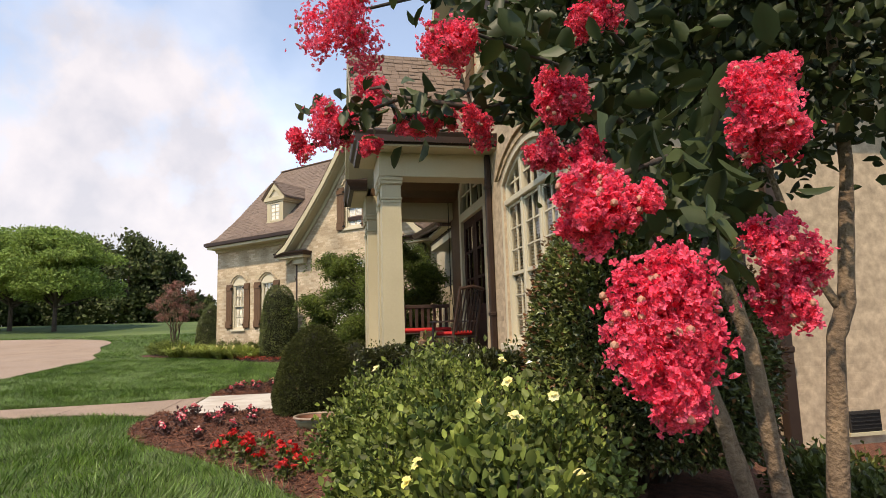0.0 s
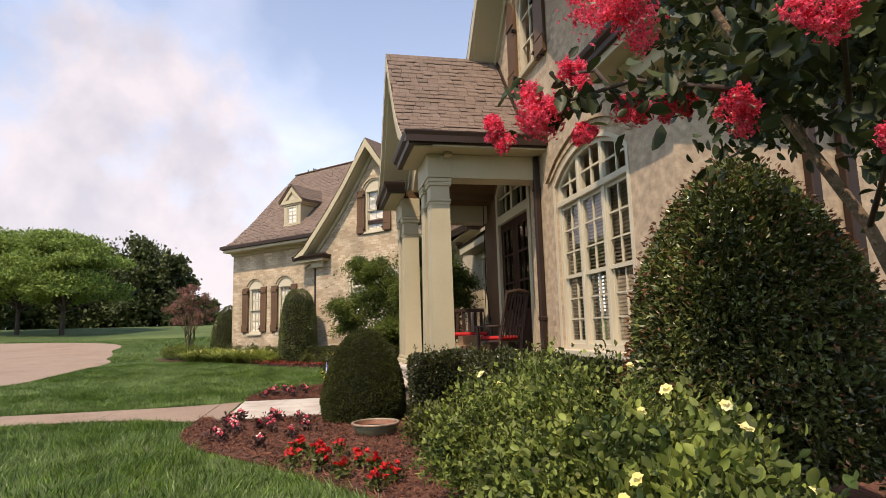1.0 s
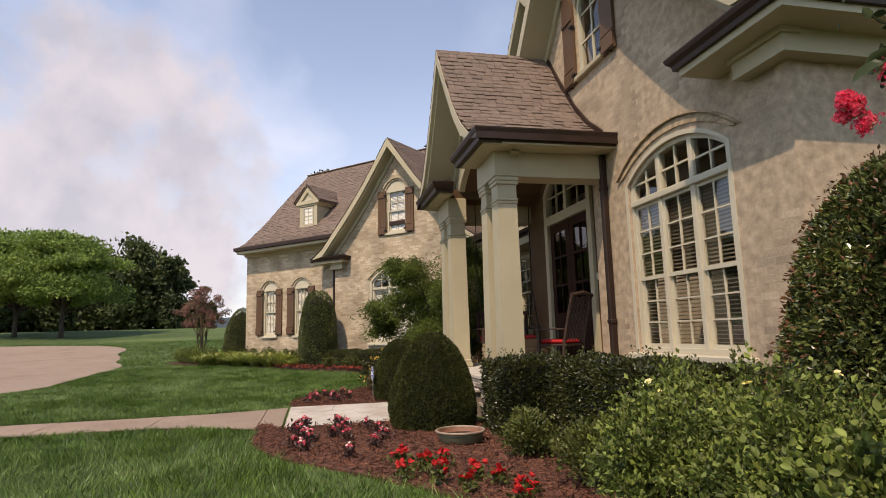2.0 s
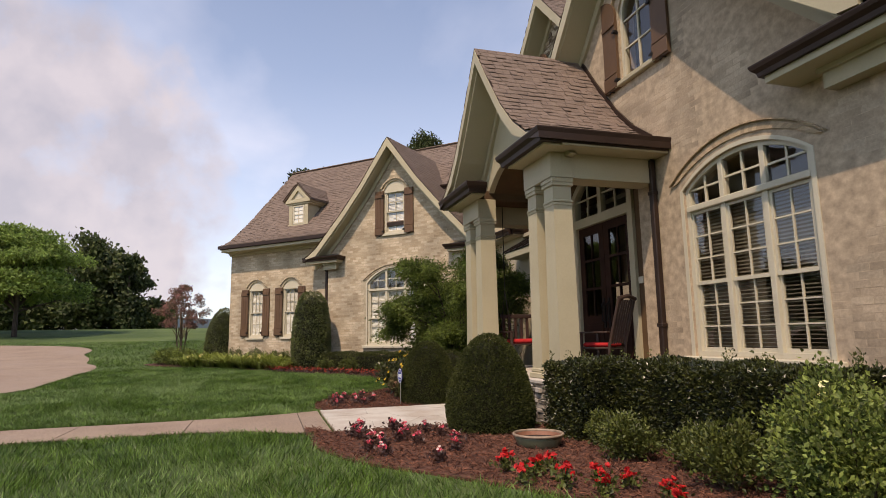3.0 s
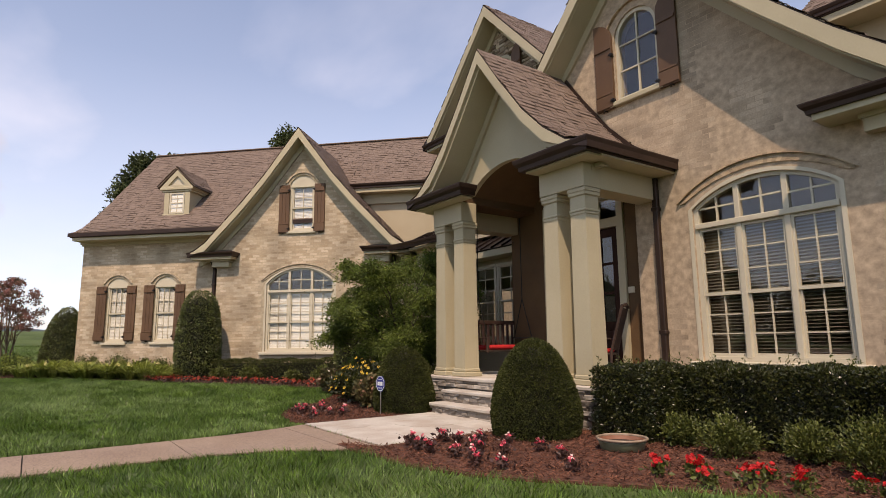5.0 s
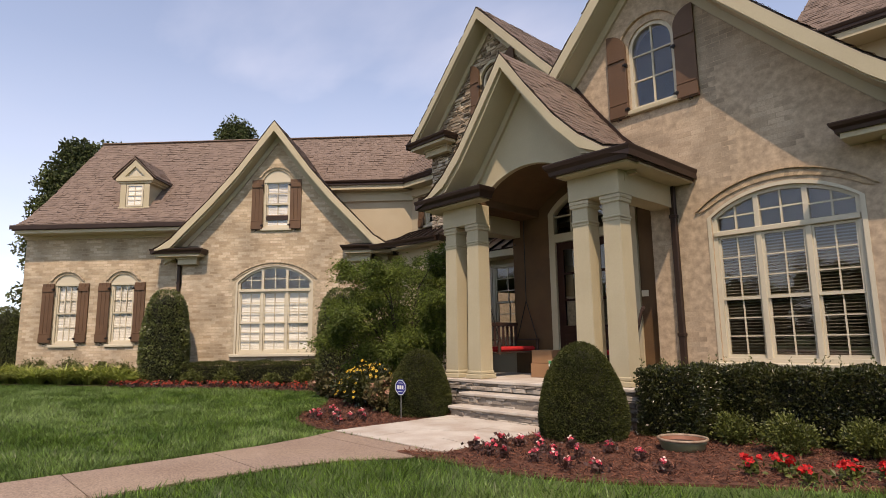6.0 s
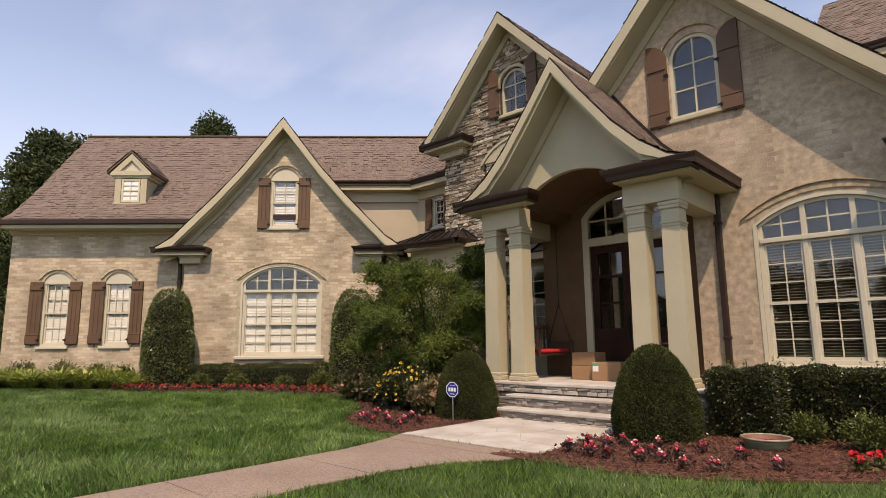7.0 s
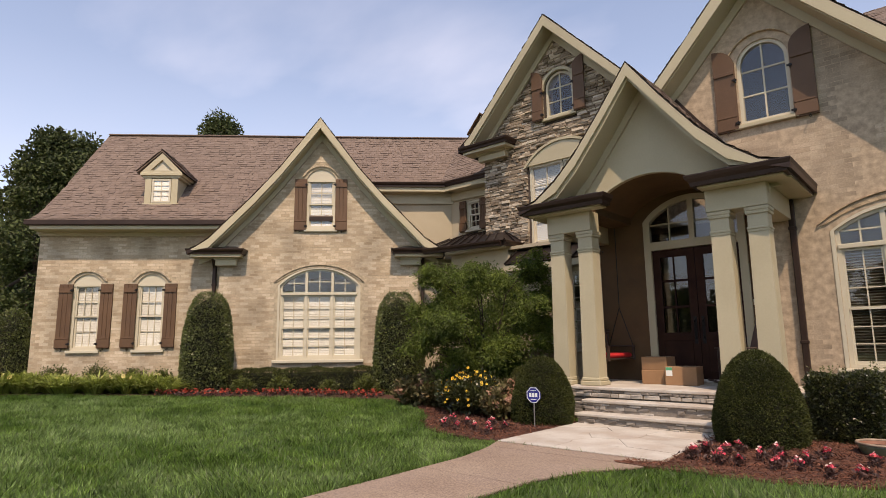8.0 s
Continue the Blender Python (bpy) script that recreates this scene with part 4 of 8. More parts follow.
part("gable_panel", slab([(PX - 1.95, 3.45), (PX - 0.98, 3.45)] + [(PX - 0.98 + 1.96 * i / 16, arc_z(PX - 0.98 + 1.96 * i / 16, PX - 0.98, PX + 0.98, 3.62, 0.40)) for i in range(17)] + [(PX + 0.98, 3.45), (PX + 1.95, 3.45), (PX + 1.75, 3.62), (PX + 1.0, 4.22), (PX, 5.5), (PX - 1.0, 4.22), (PX - 1.75, 3.62)], -1.38, -1.28, "y"), TRIM, house, "smooth cream gable panel over an arch")
bm = bmesh.new()
for i in range(16):
    a, b = [(PX - 0.98 + 1.96 * k / 16) for k in (i, i + 1)]
    za, zb = arc_z(a, PX - 0.98, PX + 0.98, 3.62, 0.40), arc_z(b, PX - 0.98, PX + 0.98, 3.62, 0.40)
    vs = [bm.verts.new(p) for p in ((a, -1.28, za), (b, -1.28, zb), (b, 0.148, zb), (a, 0.148, za), (a, -1.28, za + 0.05), (b, -1.28, zb + 0.05), (b, 0.148, zb + 0.05), (a, 0.148, za + 0.05))]
    bm.faces.new(vs[:4]); bm.faces.new(vs[4:])
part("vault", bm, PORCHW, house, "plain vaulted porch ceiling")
for s in (-1, 1):
    xo, xi = PX + s * 1.79, PX + s * 0.95
    a, b = min(xo, xi), max(xo, xi)
    part("entablature", boxes((a, b, -1.60, -1.26, 3.17, 3.51), bevel=0.008), TRIM, house, "cream beam over the columns")
    a2, b2 = (PX + s * 1.45, PX + s * 1.785)
    part("side_beam", boxes((min(a2, b2), max(a2, b2), -1.26, 0.0 if s > 0 else 0.15, 3.17, 3.50)), TRIM, house)
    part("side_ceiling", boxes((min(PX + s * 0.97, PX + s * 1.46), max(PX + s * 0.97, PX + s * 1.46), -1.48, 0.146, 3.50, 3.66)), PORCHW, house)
    xa, xb = (PX - 2.17, PX - 0.50) if s < 0 else (PX + 0.78, PX + 2.20)
    xc_ = PX + s * 2.035
    gutter_run((xc_ if s < 0 else xa + 0.15, -1.81), (xb - 0.15 if s < 0 else xc_, -1.81), 3.70, ID, 0.17, 0.15, (1, 1))
    if s < 0:
        gutter_run((xb - 0.15, -1.81), (xb - 0.15, -1.59), 3.70, ID, 0.17, 0.15, (1, 0))
    else:
        gutter_run((xa + 0.15, -1.59), (xa + 0.15, -1.81), 3.70, ID, 0.17, 0.15, (0, 1))
    hip_cap(xa + 0.05, xb - 0.05, -1.88, -1.585, 3.694, 0.12, ID, (1, 1))
    part("soffit", boxes((xa + 0.14, xb - 0.14, -1.82, -1.58, 3.505, 3.56)), TRIM, house)
    xg = PX + s * 2.185
    if s > 0:
        gutter_run((xg - 0.15, -1.81), (xg - 0.15, 0.0), 3.70, ID, 0.17, 0.15, (1, 0))
        part("soffit", boxes((PX + 1.75, xg - 0.08, -1.579, -0.002, 3.505, 3.56)), TRIM, house)
    else:
        gutter_run((xg + 0.15, 1.25), (xg + 0.15, -1.81), 3.70, ID, 0.17, 0.15, (0, 1))
        part("soffit", boxes((xg + 0.08, PX - 1.75, -1.579, 1.2, 3.505, 3.56)), TRIM, house)


def column(x):
    """Square tapered column with base, necking ring and cap."""
    bm = bmesh.new()
    y, w = -1.43, 0.130
    vs = box(bm, x - w, x + w, y - w, y + w, porch_z + 0.10, 3.17)
    for v in vs:
        if v.co.z < 1:
            v.co.x, v.co.y = x + (v.co.x - x) * 1.13, y + (v.co.y - y) * 1.13
    col = part("column", bm, TRIM, house, "square tapered cream porch column")
    part("base", boxes((x - 0.185, x + 0.185, y - 0.185, y + 0.185, porch_z, porch_z + 0.075), (x - 0.165, x + 0.165, y - 0.165, y + 0.165, porch_z + 0.075, porch_z + 0.13), bevel=0.012), TRIM, col)
    part("necking", boxes((x - 0.150, x + 0.150, y - 0.150, y + 0.150, 2.84, 2.875), (x - 0.142, x + 0.142, y - 0.142, y + 0.142, 2.80, 2.84), bevel=0.008), TRIM, col)
    part("capital", boxes((x - 0.162, x + 0.162, y - 0.162, y + 0.162, 3.11, 3.165), (x - 0.155, x + 0.155, y - 0.155, y + 0.155, 3.06, 3.11), bevel=0.008), TRIM, col)


for x in (PX - 1.625, PX - 1.08, PX + 1.12, PX + 1.63):
    column(x)

# front door
bm = slab(arch(-3.03, -1.25, porch_z, 3.50, 0.42, 18), 0.10, 0.22, "y", [[(-2.90, 2.95), (-1.38, 2.95), (-1.38, porch_z + 0.02), (-2.90, porch_z + 0.02)], arch(-2.91, -1.37, 3.10, 3.48, 0.34, 18)[::-1]])
box(bm, -2.19, -2.09, 0.11, 0.21, 3.08, 3.84)
frame_d = part("door_frame", bm, TRIM, house, "cream door surround with arched transom")
o = part("pane", glass_sheet(arch(-2.92, -1.36, 3.09, 3.48, 0.35, 18), 0.16), GLASS, frame_d)
o.visible_shadow = False
part("muntin", boxes((-2.56, -2.535, 0.135, 0.165, 3.1, 3.74), (-1.745, -1.72, 0.135, 0.165, 3.1, 3.74), (-2.91, -1.37, 0.137, 0.163, 3.415, 3.44)), TRIM, frame_d)
for s in (-1, 1):
    x0, x1 = (-2.90, -2.145) if s < 0 else (-2.135, -1.38)
    holes = [(x0 + 0.14, x1 - 0.14, z0, z1) for z0, z1 in ((1.42, 1.86), (1.90, 2.34), (2.38, 2.80))]
    bm = slab([(x0, porch_z + 0.03), (x1, porch_z + 0.03), (x1, 2.94), (x0, 2.94)], 0.155, 0.20, "y", [[(a, d), (b, d), (b, c), (a, c)] for a, b, c, d in holes])
    box(bm, (x0 + x1) / 2 - 0.012, (x0 + x1) / 2 + 0.012, 0.157, 0.198, 1.40, 2.82)
    box(bm, x0 + 0.12, x1 - 0.12, 0.142, 0.16, 0.72, 1.28, bevel=0.012)
    leaf = part("door", bm, DOOR, house, "dark stained double door with glass lights")
    o = part("pane", glass_sheet(oblong(x0 + 0.13, x1 - 0.13, 1.41, 2.81), 0.175), GLASS, leaf)
    o.visible_shadow = False
    bm = bmesh.new()
    hx = -2.14 + s * 0.07
    tube(bm, [(hx, 0.15, 1.30), (hx, 0.10, 1.34), (hx, 0.10, 1.60), (hx, 0.15, 1.64)], 0.012, 6)
    box(bm, hx - 0.025, hx + 0.025, 0.14, 0.155, 1.22, 1.70)
    part("handle", bm, IRON, leaf, "dark metal door handle")
part("threshold", boxes((-3.03, -1.25, 0.0, 0.15, porch_z, porch_z + 0.05), bevel=0.01), FLAG, house)
part("doorbell_plate", boxes((-1.24, -1.12, 0.13, 0.149, 1.85, 1.95), bevel=0.006), SASH, house, "small white wall plate")

# bay and lower roofs behind the maple
part("wall", slab(oblong(-7.6, -3.9, -0.3, 2.95), 0.55, 0.75, "y", [oblong(-5.74, -4.08, 1.13, 2.76)[::-1]]), STUCCO, house)
tall_window(-4.90, -4.09, 1.14, 2.74, 0.012, 0.52, ID, None, rows=(3, 3), label="tall cream casement beside the porch")
tall_window(-5.73, -4.92, 1.14, 2.74, 0.012, 0.52, ID, None, rows=(3, 3), label="tall cream casement beside the porch")


def metal_roof(pts, ribs, label="dark standing-seam metal roof"):
    """A sheet from lower edge to upper edge, with raised seams."""
    bm = bmesh.new()
    (a, b, c, d) = [Vector(p) for p in pts]
    n = (b - a).cross(d - a).normalized()
    n = n if n.z > 0 else -n
    lo = [bm.verts.new(p - n * 0.03) for p in (a, b, c, d)]
    hi = [bm.verts.new(p) for p in (a, b, c, d)]
    bm.faces.new(hi); bm.faces.new(lo[::-1])
    for i in range(4):
        bm.faces.new((lo[i], lo[(i + 1) % 4], hi[(i + 1) % 4], hi[i]))
    r = part("metal_roof", bm, METAL, house, label)
    for i in range(ribs + 1):
        t = i / ribs
        p, q = a.lerp(b, t), d.lerp(c, t)
        bm = bmesh.new()
        side = (b - a).normalized() * 0.012
        vs = [bm.verts.new(k) for k in (p - side, p + side, q + side, q - side, p - side + n * 0.035, p + side + n * 0.035, q + side + n * 0.035, q - side + n * 0.035)]
        for f in ((0, 1, 5, 4), (1, 2, 6, 5), (2, 3, 7, 6), (3, 0, 4, 7), (4, 5, 6, 7)):
            bm.faces.new([vs[j] for j in f])
        part("seam", bm, METAL, r)


metal_roof([(-6.30, 0.15, 3.02), (-3.9, 0.15, 3.02), (-3.95, SW, 3.62), (-6.45, SW, 3.62)], 7)
part("fascia", boxes((-6.30, -3.9, 0.17, 0.56, 2.86, 3.0)), TRIM, house)
metal_roof([(-8.50, 0.42, 3.66), (-6.48, 0.42, 3.66), (-7.05, SW, 4.02), (-8.60, SW, 4.06)], 7)
metal_roof([(-6.48, 0.42, 3.66), (-6.48, SW, 3.66), (-7.045, SW, 4.02), (-7.05, SW - 0.01, 4.02)], 2)
metal_roof([(-8.60, SW, 4.06), (-7.50, SW, 4.04), (-7.50, 2.2, 4.30), (-8.60, 2.2, 4.35)], 3)
metal_roof([wing(-6.1, -6.45, 3.66), (-8.50, 0.42, 3.66), (-8.60, 2.2, 4.35), wing(-5.3, -8.25, 4.25)], 3)
gutter_run(wing(-6.1, -6.40)[:2], (-6.60, 0.48), 3.66)
gutter_run((-6.60, 0.48), (-6.60, SW), 3.66)
part("soffit", boxes((-8.40, -6.56, 0.50, SW, 3.50, 3.56)), TRIM, house)
part("wall", boxes((-8.40, -6.62, 0.76, 1.0, -0.3, 3.50)), STUCCO, house)
part("wall", boxes((-6.3, -4.6, 7.05, 7.3, -0.3, 3.5)), BRICK_L, house, "", R45)

# the angled wing
GU, GW, MW = -8.82, 6.80, 7.0
GWIN = dict(x0=GU - 1.00, x1=GU + 1.00, z0=0.90, zt=2.58, zs=2.79, rise=0.43)
wall_gable = front_wall("wall", [(GU - 2.55, -0.3), (GU + 2.55, -0.3), (GU + 2.55, 3.9), (GU, 6.95), (GU - 2.55, 3.9)],
           [arch(*[GWIN[k] for k in ("x0", "x1", "z0", "zs", "rise")], 20), arch(GU - 0.37, GU + 0.37, 4.27, 5.66, 0.25, 16)], GW, R45, BRICK_L)
big_window(*[GWIN[k] for k in ("x0", "x1", "z0", "zt", "zs", "rise")], GW, R45, radians(76))
brick_arch(GWIN["x0"], GWIN["x1"], 2.90, 0.30, GW, R45, BRICK_L, 0.045, 0.042, 0.115)
brick_arch(GWIN["x0"], GWIN["x1"], 2.89, 0.30, GW, R45, BRICK_L, 0.055, 0.020, 0.060)
tall_window(GU - 0.37, GU + 0.37, 4.27, 5.66, 0.25, GW, R45, radians(68), rows=(2, 2), top=5.60)
brick_arch(GU - 0.37, GU + 0.37, 5.70, 0.20, GW, R45, BRICK_L, 0.07, 0.038, 0.07)
shutter(GU - 0.69, GU - 0.375, 4.22, 5.62, GW, R45, hinge=1); shutter(GU + 0.375, GU + 0.69, 4.22, 5.62, GW, R45, hinge=-1)
shutter_iron(GU - 0.55, 4.21, GW, R45, 1); shutter_iron(GU + 0.55, 4.21, GW, R45, -1)
gable(PROF_L, GU, 6.38, 11.0, GW, R45, (-1, 1), (-1, 1), 0.20, 3.655)
eave_return(GU - 3.30, GU - 1.85, GW, 0.42, 3.70, R45, (GU - 2.62, GU - 2.1))
eave_return(GU + 1.85, GU + 3.30, GW, 0.42, 3.70, R45, (GU + 2.1, GU + 2.62))
part("wall", boxes((GU - 2.55, GU - 2.30, GW + 0.28, 9.0, -0.3, 3.9), (GU + 2.30, GU + 2.55, GW + 0.28, 9.0, -0.3, 3.9)), BRICK_L, house, "", R45)
downspout(GU - 2.72, MW, 3.30, 0.25, R45, (0.0, -0.18)); downspout(GU + 2.68, MW, 3.30, 0.25, R45, (0.0, -0.18))
wins = [(-15.06, -14.37), (-13.47, -12.78)]
wall_wing = front_wall("wall", [(-16.0, -0.3), (GU - 2.3, -0.3), (GU - 2.3, 4.2), (-16.0, 4.2)], [arch(a, b, 1.20, 2.92, 0.21, 16) for a, b in wins], MW, R45, BRICK_L)
part("wall", slab([(MW + 0.28, -0.3), (13.4, -0.3), (13.4, 4.3), (10.2, 7.85), (MW + 0.28, 4.55)], -16.0, -15.75, "x"), BRICK_L, house, "", R45)
part("wall", boxes((-15.75, -4.0, 13.15, 13.4, -0.3, 4.3)), BRICK_L, house, "", R45)
for a, b in wins:
    tall_window(a, b, 1.20, 2.92, 0.21, MW, R45, radians(72), rows=(2, 2), cols=3, top=2.86)
    brick_arch(a, b, 2.96, 0.16, MW, R45, BRICK_L, 0.07, 0.038, 0.075)
    shutter(a - 0.33, a + 0.005, 1.24, 2.87, MW, R45, hinge=1); shutter(b + 0.0, b + 0.31, 1.24, 2.87, MW, R45, hinge=-1)
    shutter_iron(a - 0.15, 1.22, MW, R45, 1); shutter_iron(b + 0.15, 1.22, MW, R45, -1)
gutter_run((-16.07, 6.57), (GU - 2.32, 6.57), 4.44, R45)
part("soffit", boxes((-16.0, GU - 2.45, 6.52, 6.99, 4.22, 4.31)), TRIM, house, "", R45)
part("frieze", boxes((-16.02, GU - 2.56, 6.93, 6.998, 4.12, 4.22), (-16.04, GU - 2.56, 6.89, 6.997, 4.17, 4.225)), TRIM, house, "", R45)
PROF_M = [(0, 8.02), (1.45, 6.50), (2.45, 5.43), (3.22, 4.72), (3.55, 4.50), (3.78, 4.44)]
PROF_M2 = [(0, 8.02), (1.45, 6.50), (2.05, 5.92), (2.34, 5.84)]
PROF_M3 = [(0, 8.02), (1.45, 6.50), (2.45, 5.43), (2.85, 5.05), (3.22, 4.72), (3.36, 4.62)]
for pr, a, b in ((PROF_M, -16.10, GU - 2.26), (PROF_M3, GU - 2.26, GU + 0.9), (PROF_M2, GU + 0.9, -3.4)):
    for sd in (-1, 1):
        part("roof", sweep_roof(pr, 10.22, sd, a, b, along="x"), GUTTER, house, "", R45)
        if sd < 0:
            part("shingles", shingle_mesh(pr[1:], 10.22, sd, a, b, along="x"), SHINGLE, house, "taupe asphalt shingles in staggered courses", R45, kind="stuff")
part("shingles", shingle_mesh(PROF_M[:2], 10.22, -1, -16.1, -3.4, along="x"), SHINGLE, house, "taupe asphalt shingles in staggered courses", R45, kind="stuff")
part("ridge_cap", boxes((-16.1, -3.4, 10.12, 10.32, 8.0, 8.04), bevel=0.01), SHINGLE, house, "", R45)
part("wall", boxes((GU + 0.6, -4.7, 8.28, 8.5, 2.5, 5.6)), STUCCO, house, "", R45)
gutter_run((GU + 0.9, 7.96), (-5.36, 7.96), 5.86, R45)
part("soffit", boxes((GU + 0.8, -5.2, 7.93, 8.28, 5.60, 5.74)), TRIM, house, "", R45)
part("frieze", boxes((GU + 0.8, -5.2, 8.20, 8.28, 5.30, 5.60)), TRIM, house, "", R45)

# dormer
DU, DY = -13.21, 7.42
dm = part("dormer", boxes((DU - 0.42, DU + 0.42, DY, DY + 1.6, 4.9, 5.95)), TRIM, house, "small cream roof dormer", R45)
part("pediment", slab([(DU - 0.50, 5.93), (DU + 0.50, 5.93), (DU, 6.44)], DY - 0.03, DY + 0.1, "y"), SASH, dm)
part("pediment_moulding", slab([(DU - 0.56, 5.93), (DU + 0.56, 5.93), (DU, 6.50)], DY - 0.09, DY - 0.031, "y", [[(DU - 0.30, 6.00), (DU, 6.30), (DU + 0.30, 6.00)]]), TRIM, dm)
part("cornice", boxes((DU - 0.56, DU + 0.56, DY - 0.10, DY + 1.4, 5.86, 5.94), (DU - 0.50, DU + 0.50, DY - 0.06, DY + 1.4, 5.80, 5.86), bevel=0.01), TRIM, dm)
for sd in (-1, 1):
    part("pilaster", boxes((DU + sd * 0.35 - 0.085, DU + sd * 0.35 + 0.085, DY - 0.035, DY - 0.001, 5.10, 5.80), bevel=0.006), TRIM, dm)
    part("dormer_roof", sweep_roof([(0, 6.57), (0.64, 5.96)], DU, sd, DY - 0.12, DY + 2.0, 0.03), SHINGLE, dm)
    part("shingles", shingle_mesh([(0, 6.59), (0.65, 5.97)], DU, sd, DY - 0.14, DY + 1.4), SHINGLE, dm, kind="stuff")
part("sill", boxes((DU - 0.47, DU + 0.47, DY - 0.06, DY + 0.02, 5.03, 5.10), bevel=0.008), TRIM, dm)
part("dormer_window", slab(oblong(DU - 0.25, DU + 0.25, 5.12, 5.78), DY - 0.03, DY - 0.002, "y", [oblong(DU - 0.20, DU + 0.20, 5.17, 5.73)[::-1]]), SASH, dm)
part("muntin", boxes((DU - 0.01, DU + 0.01, DY - 0.022, DY - 0.013, 5.17, 5.73), (DU - 0.2, DU + 0.2, DY - 0.025, DY - 0.012, 5.435, 5.465), (DU - 0.2, DU + 0.2, DY - 0.021, DY - 0.014, 5.30, 5.315), (DU - 0.2, DU + 0.2, DY - 0.021, DY - 0.014, 5.585, 5.60)), SASH, dm)
o = part("pane", glass_sheet(oblong(DU - 0.2, DU + 0.2, 5.17, 5.73), DY - 0.010), GLASS, dm)
o.visible_shadow = False
part("blind", boxes((DU - 0.2, DU + 0.2, DY - 0.006, DY - 0.001, 5.17, 5.73)), BLIND, dm)
# second dormer cheek seen over the ridge by the stone gable
fd = part("far_dormer", boxes((-9.02, -8.40, 2.62, 3.9, 6.5, 7.48), (-9.05, -8.37, 2.59, 2.64, 6.62, 6.70)), TRIM, house, "small cream dormer behind the stone gable")
part("pediment", slab([(-9.12, 7.47), (-8.30, 7.47), (-8.71, 7.96)], 2.58, 2.70, "y"), SASH, fd)
part("cornice", boxes((-9.15, -8.27, 2.54, 3.8, 7.41, 7.48), bevel=0.01), TRIM, fd)
for sd in (-1, 1):
    part("dormer_roof", sweep_roof([(0, 8.04), (0.50, 7.49)], -8.71, sd, 2.50, 4.3, 0.03), SHUTTER, fd)
bm = bmesh.new()
tube(bm, [(-13.29, 7.0, 4.45), (-13.29, 7.0, 4.72)], 0.028, 10)
tube(bm, [(-13.29, 7.0, 4.66), (-13.29, 7.0, 4.69)], 0.045, 10)
part("vent_pipe", bm, IRON, house, "dark roof vent pipe", R45)

# unseen ceilings added to close the rooms and keep the sun out
structure("ceiling", boxes((-7.34, 2.41, 0.77, 8.74, 3.46, 3.54), (-0.92, 2.41, 0.29, 0.768, 3.46, 3.54)), STUCCO, "plain unseen ceiling added to keep sun out of the main rooms", "ceiling")
structure("ceiling", boxes((-15.74, GU + 2.29, 7.29, 13.14, 3.66, 3.74)), STUCCO, "plain unseen ceiling added to keep sun out of the wing", "ceiling", R45)

# porch, steps, flagstones
porch = thing("porch", (0, 0, 0), "stone-faced porch with pale flagstone treads and three steps", "porch")
part("platform", boxes((-4.27, -0.33, -1.63, 0.14, -0.1, porch_z - 0.06)), LEDGE, porch)
part("slab", boxes((-4.35, -0.28, -1.72, 0.14, porch_z - 0.055, porch_z), bevel=0.012), FLAG, porch, "pale flagstone porch floor")
SX0, SX1 = -3.38, -1.28
for i, (yf, z) in enumerate(((-1.97, 0.370), (-2.21, 0.185))):
    part("riser", boxes((SX0 + 0.04, SX1 - 0.04, yf + 0.04, -1.64 - 0.25 * i, -0.1, z - 0.055)), LEDGE, porch)
    part("tread", boxes((SX0, SX1, yf, -1.64 - 0.25 * i + 0.02, z - 0.05, z), bevel=0.012), FLAG, porch, "pale flagstone tread")


# ---- ground ----
def ground_sheet():
    xs = np.unique(np.concatenate([np.linspace(-3000, -100, 14), np.linspace(-100, -44, 18), np.arange(-44, -34, 1.0), np.arange(-34, 14, 0.6), np.linspace(14, 100, 14), np.linspace(100, 3000, 10)]))
    ys = np.unique(np.concatenate([np.linspace(-3000, -100, 10), np.linspace(-100, -20, 18), np.arange(-20, 14, 0.6), np.linspace(14, 100, 14), np.linspace(100, 3000, 10)]))
    X, Y = np.meshgrid(xs, ys)
    V = np.stack([X, Y, gz(X, Y) - 0.10 * dip(X, Y)], -1).reshape(-1, 3)
    n = len(xs)
    i = (np.arange(len(ys) - 1)[:, None] * n + np.arange(n - 1)[None, :]).ravel()
    F = np.stack([i, i + 1, i + n + 1, i + n], 1)
    me = raw_mesh("ground", V, F, SOIL)
    me.polygons.foreach_set("use_smooth", [True] * len(me.polygons))
    return me


structure("ground", ground_sheet(), SOIL, "broad mown green lawn rising gently to far field", "lawn")


def smooth_outline(pts, n=6):
    """A closed round outline through the points."""
    out = []
    k = len(pts)
    for i in range(k):
        p0, p1, p2, p3 = [Vector((*pts[(i + j) % k], 0)) for j in (-1, 0, 1, 2)]
        for s in range(n):
            t = s / n
            q = 0.5 * ((2 * p1) + (p2 - p0) * t + (2 * p0 - 5 * p1 + 4 * p2 - p3) * t * t + (3 * p1 - p0 - 3 * p2 + p3) * t ** 3)
            out.append((q.x, q.y))
    return out


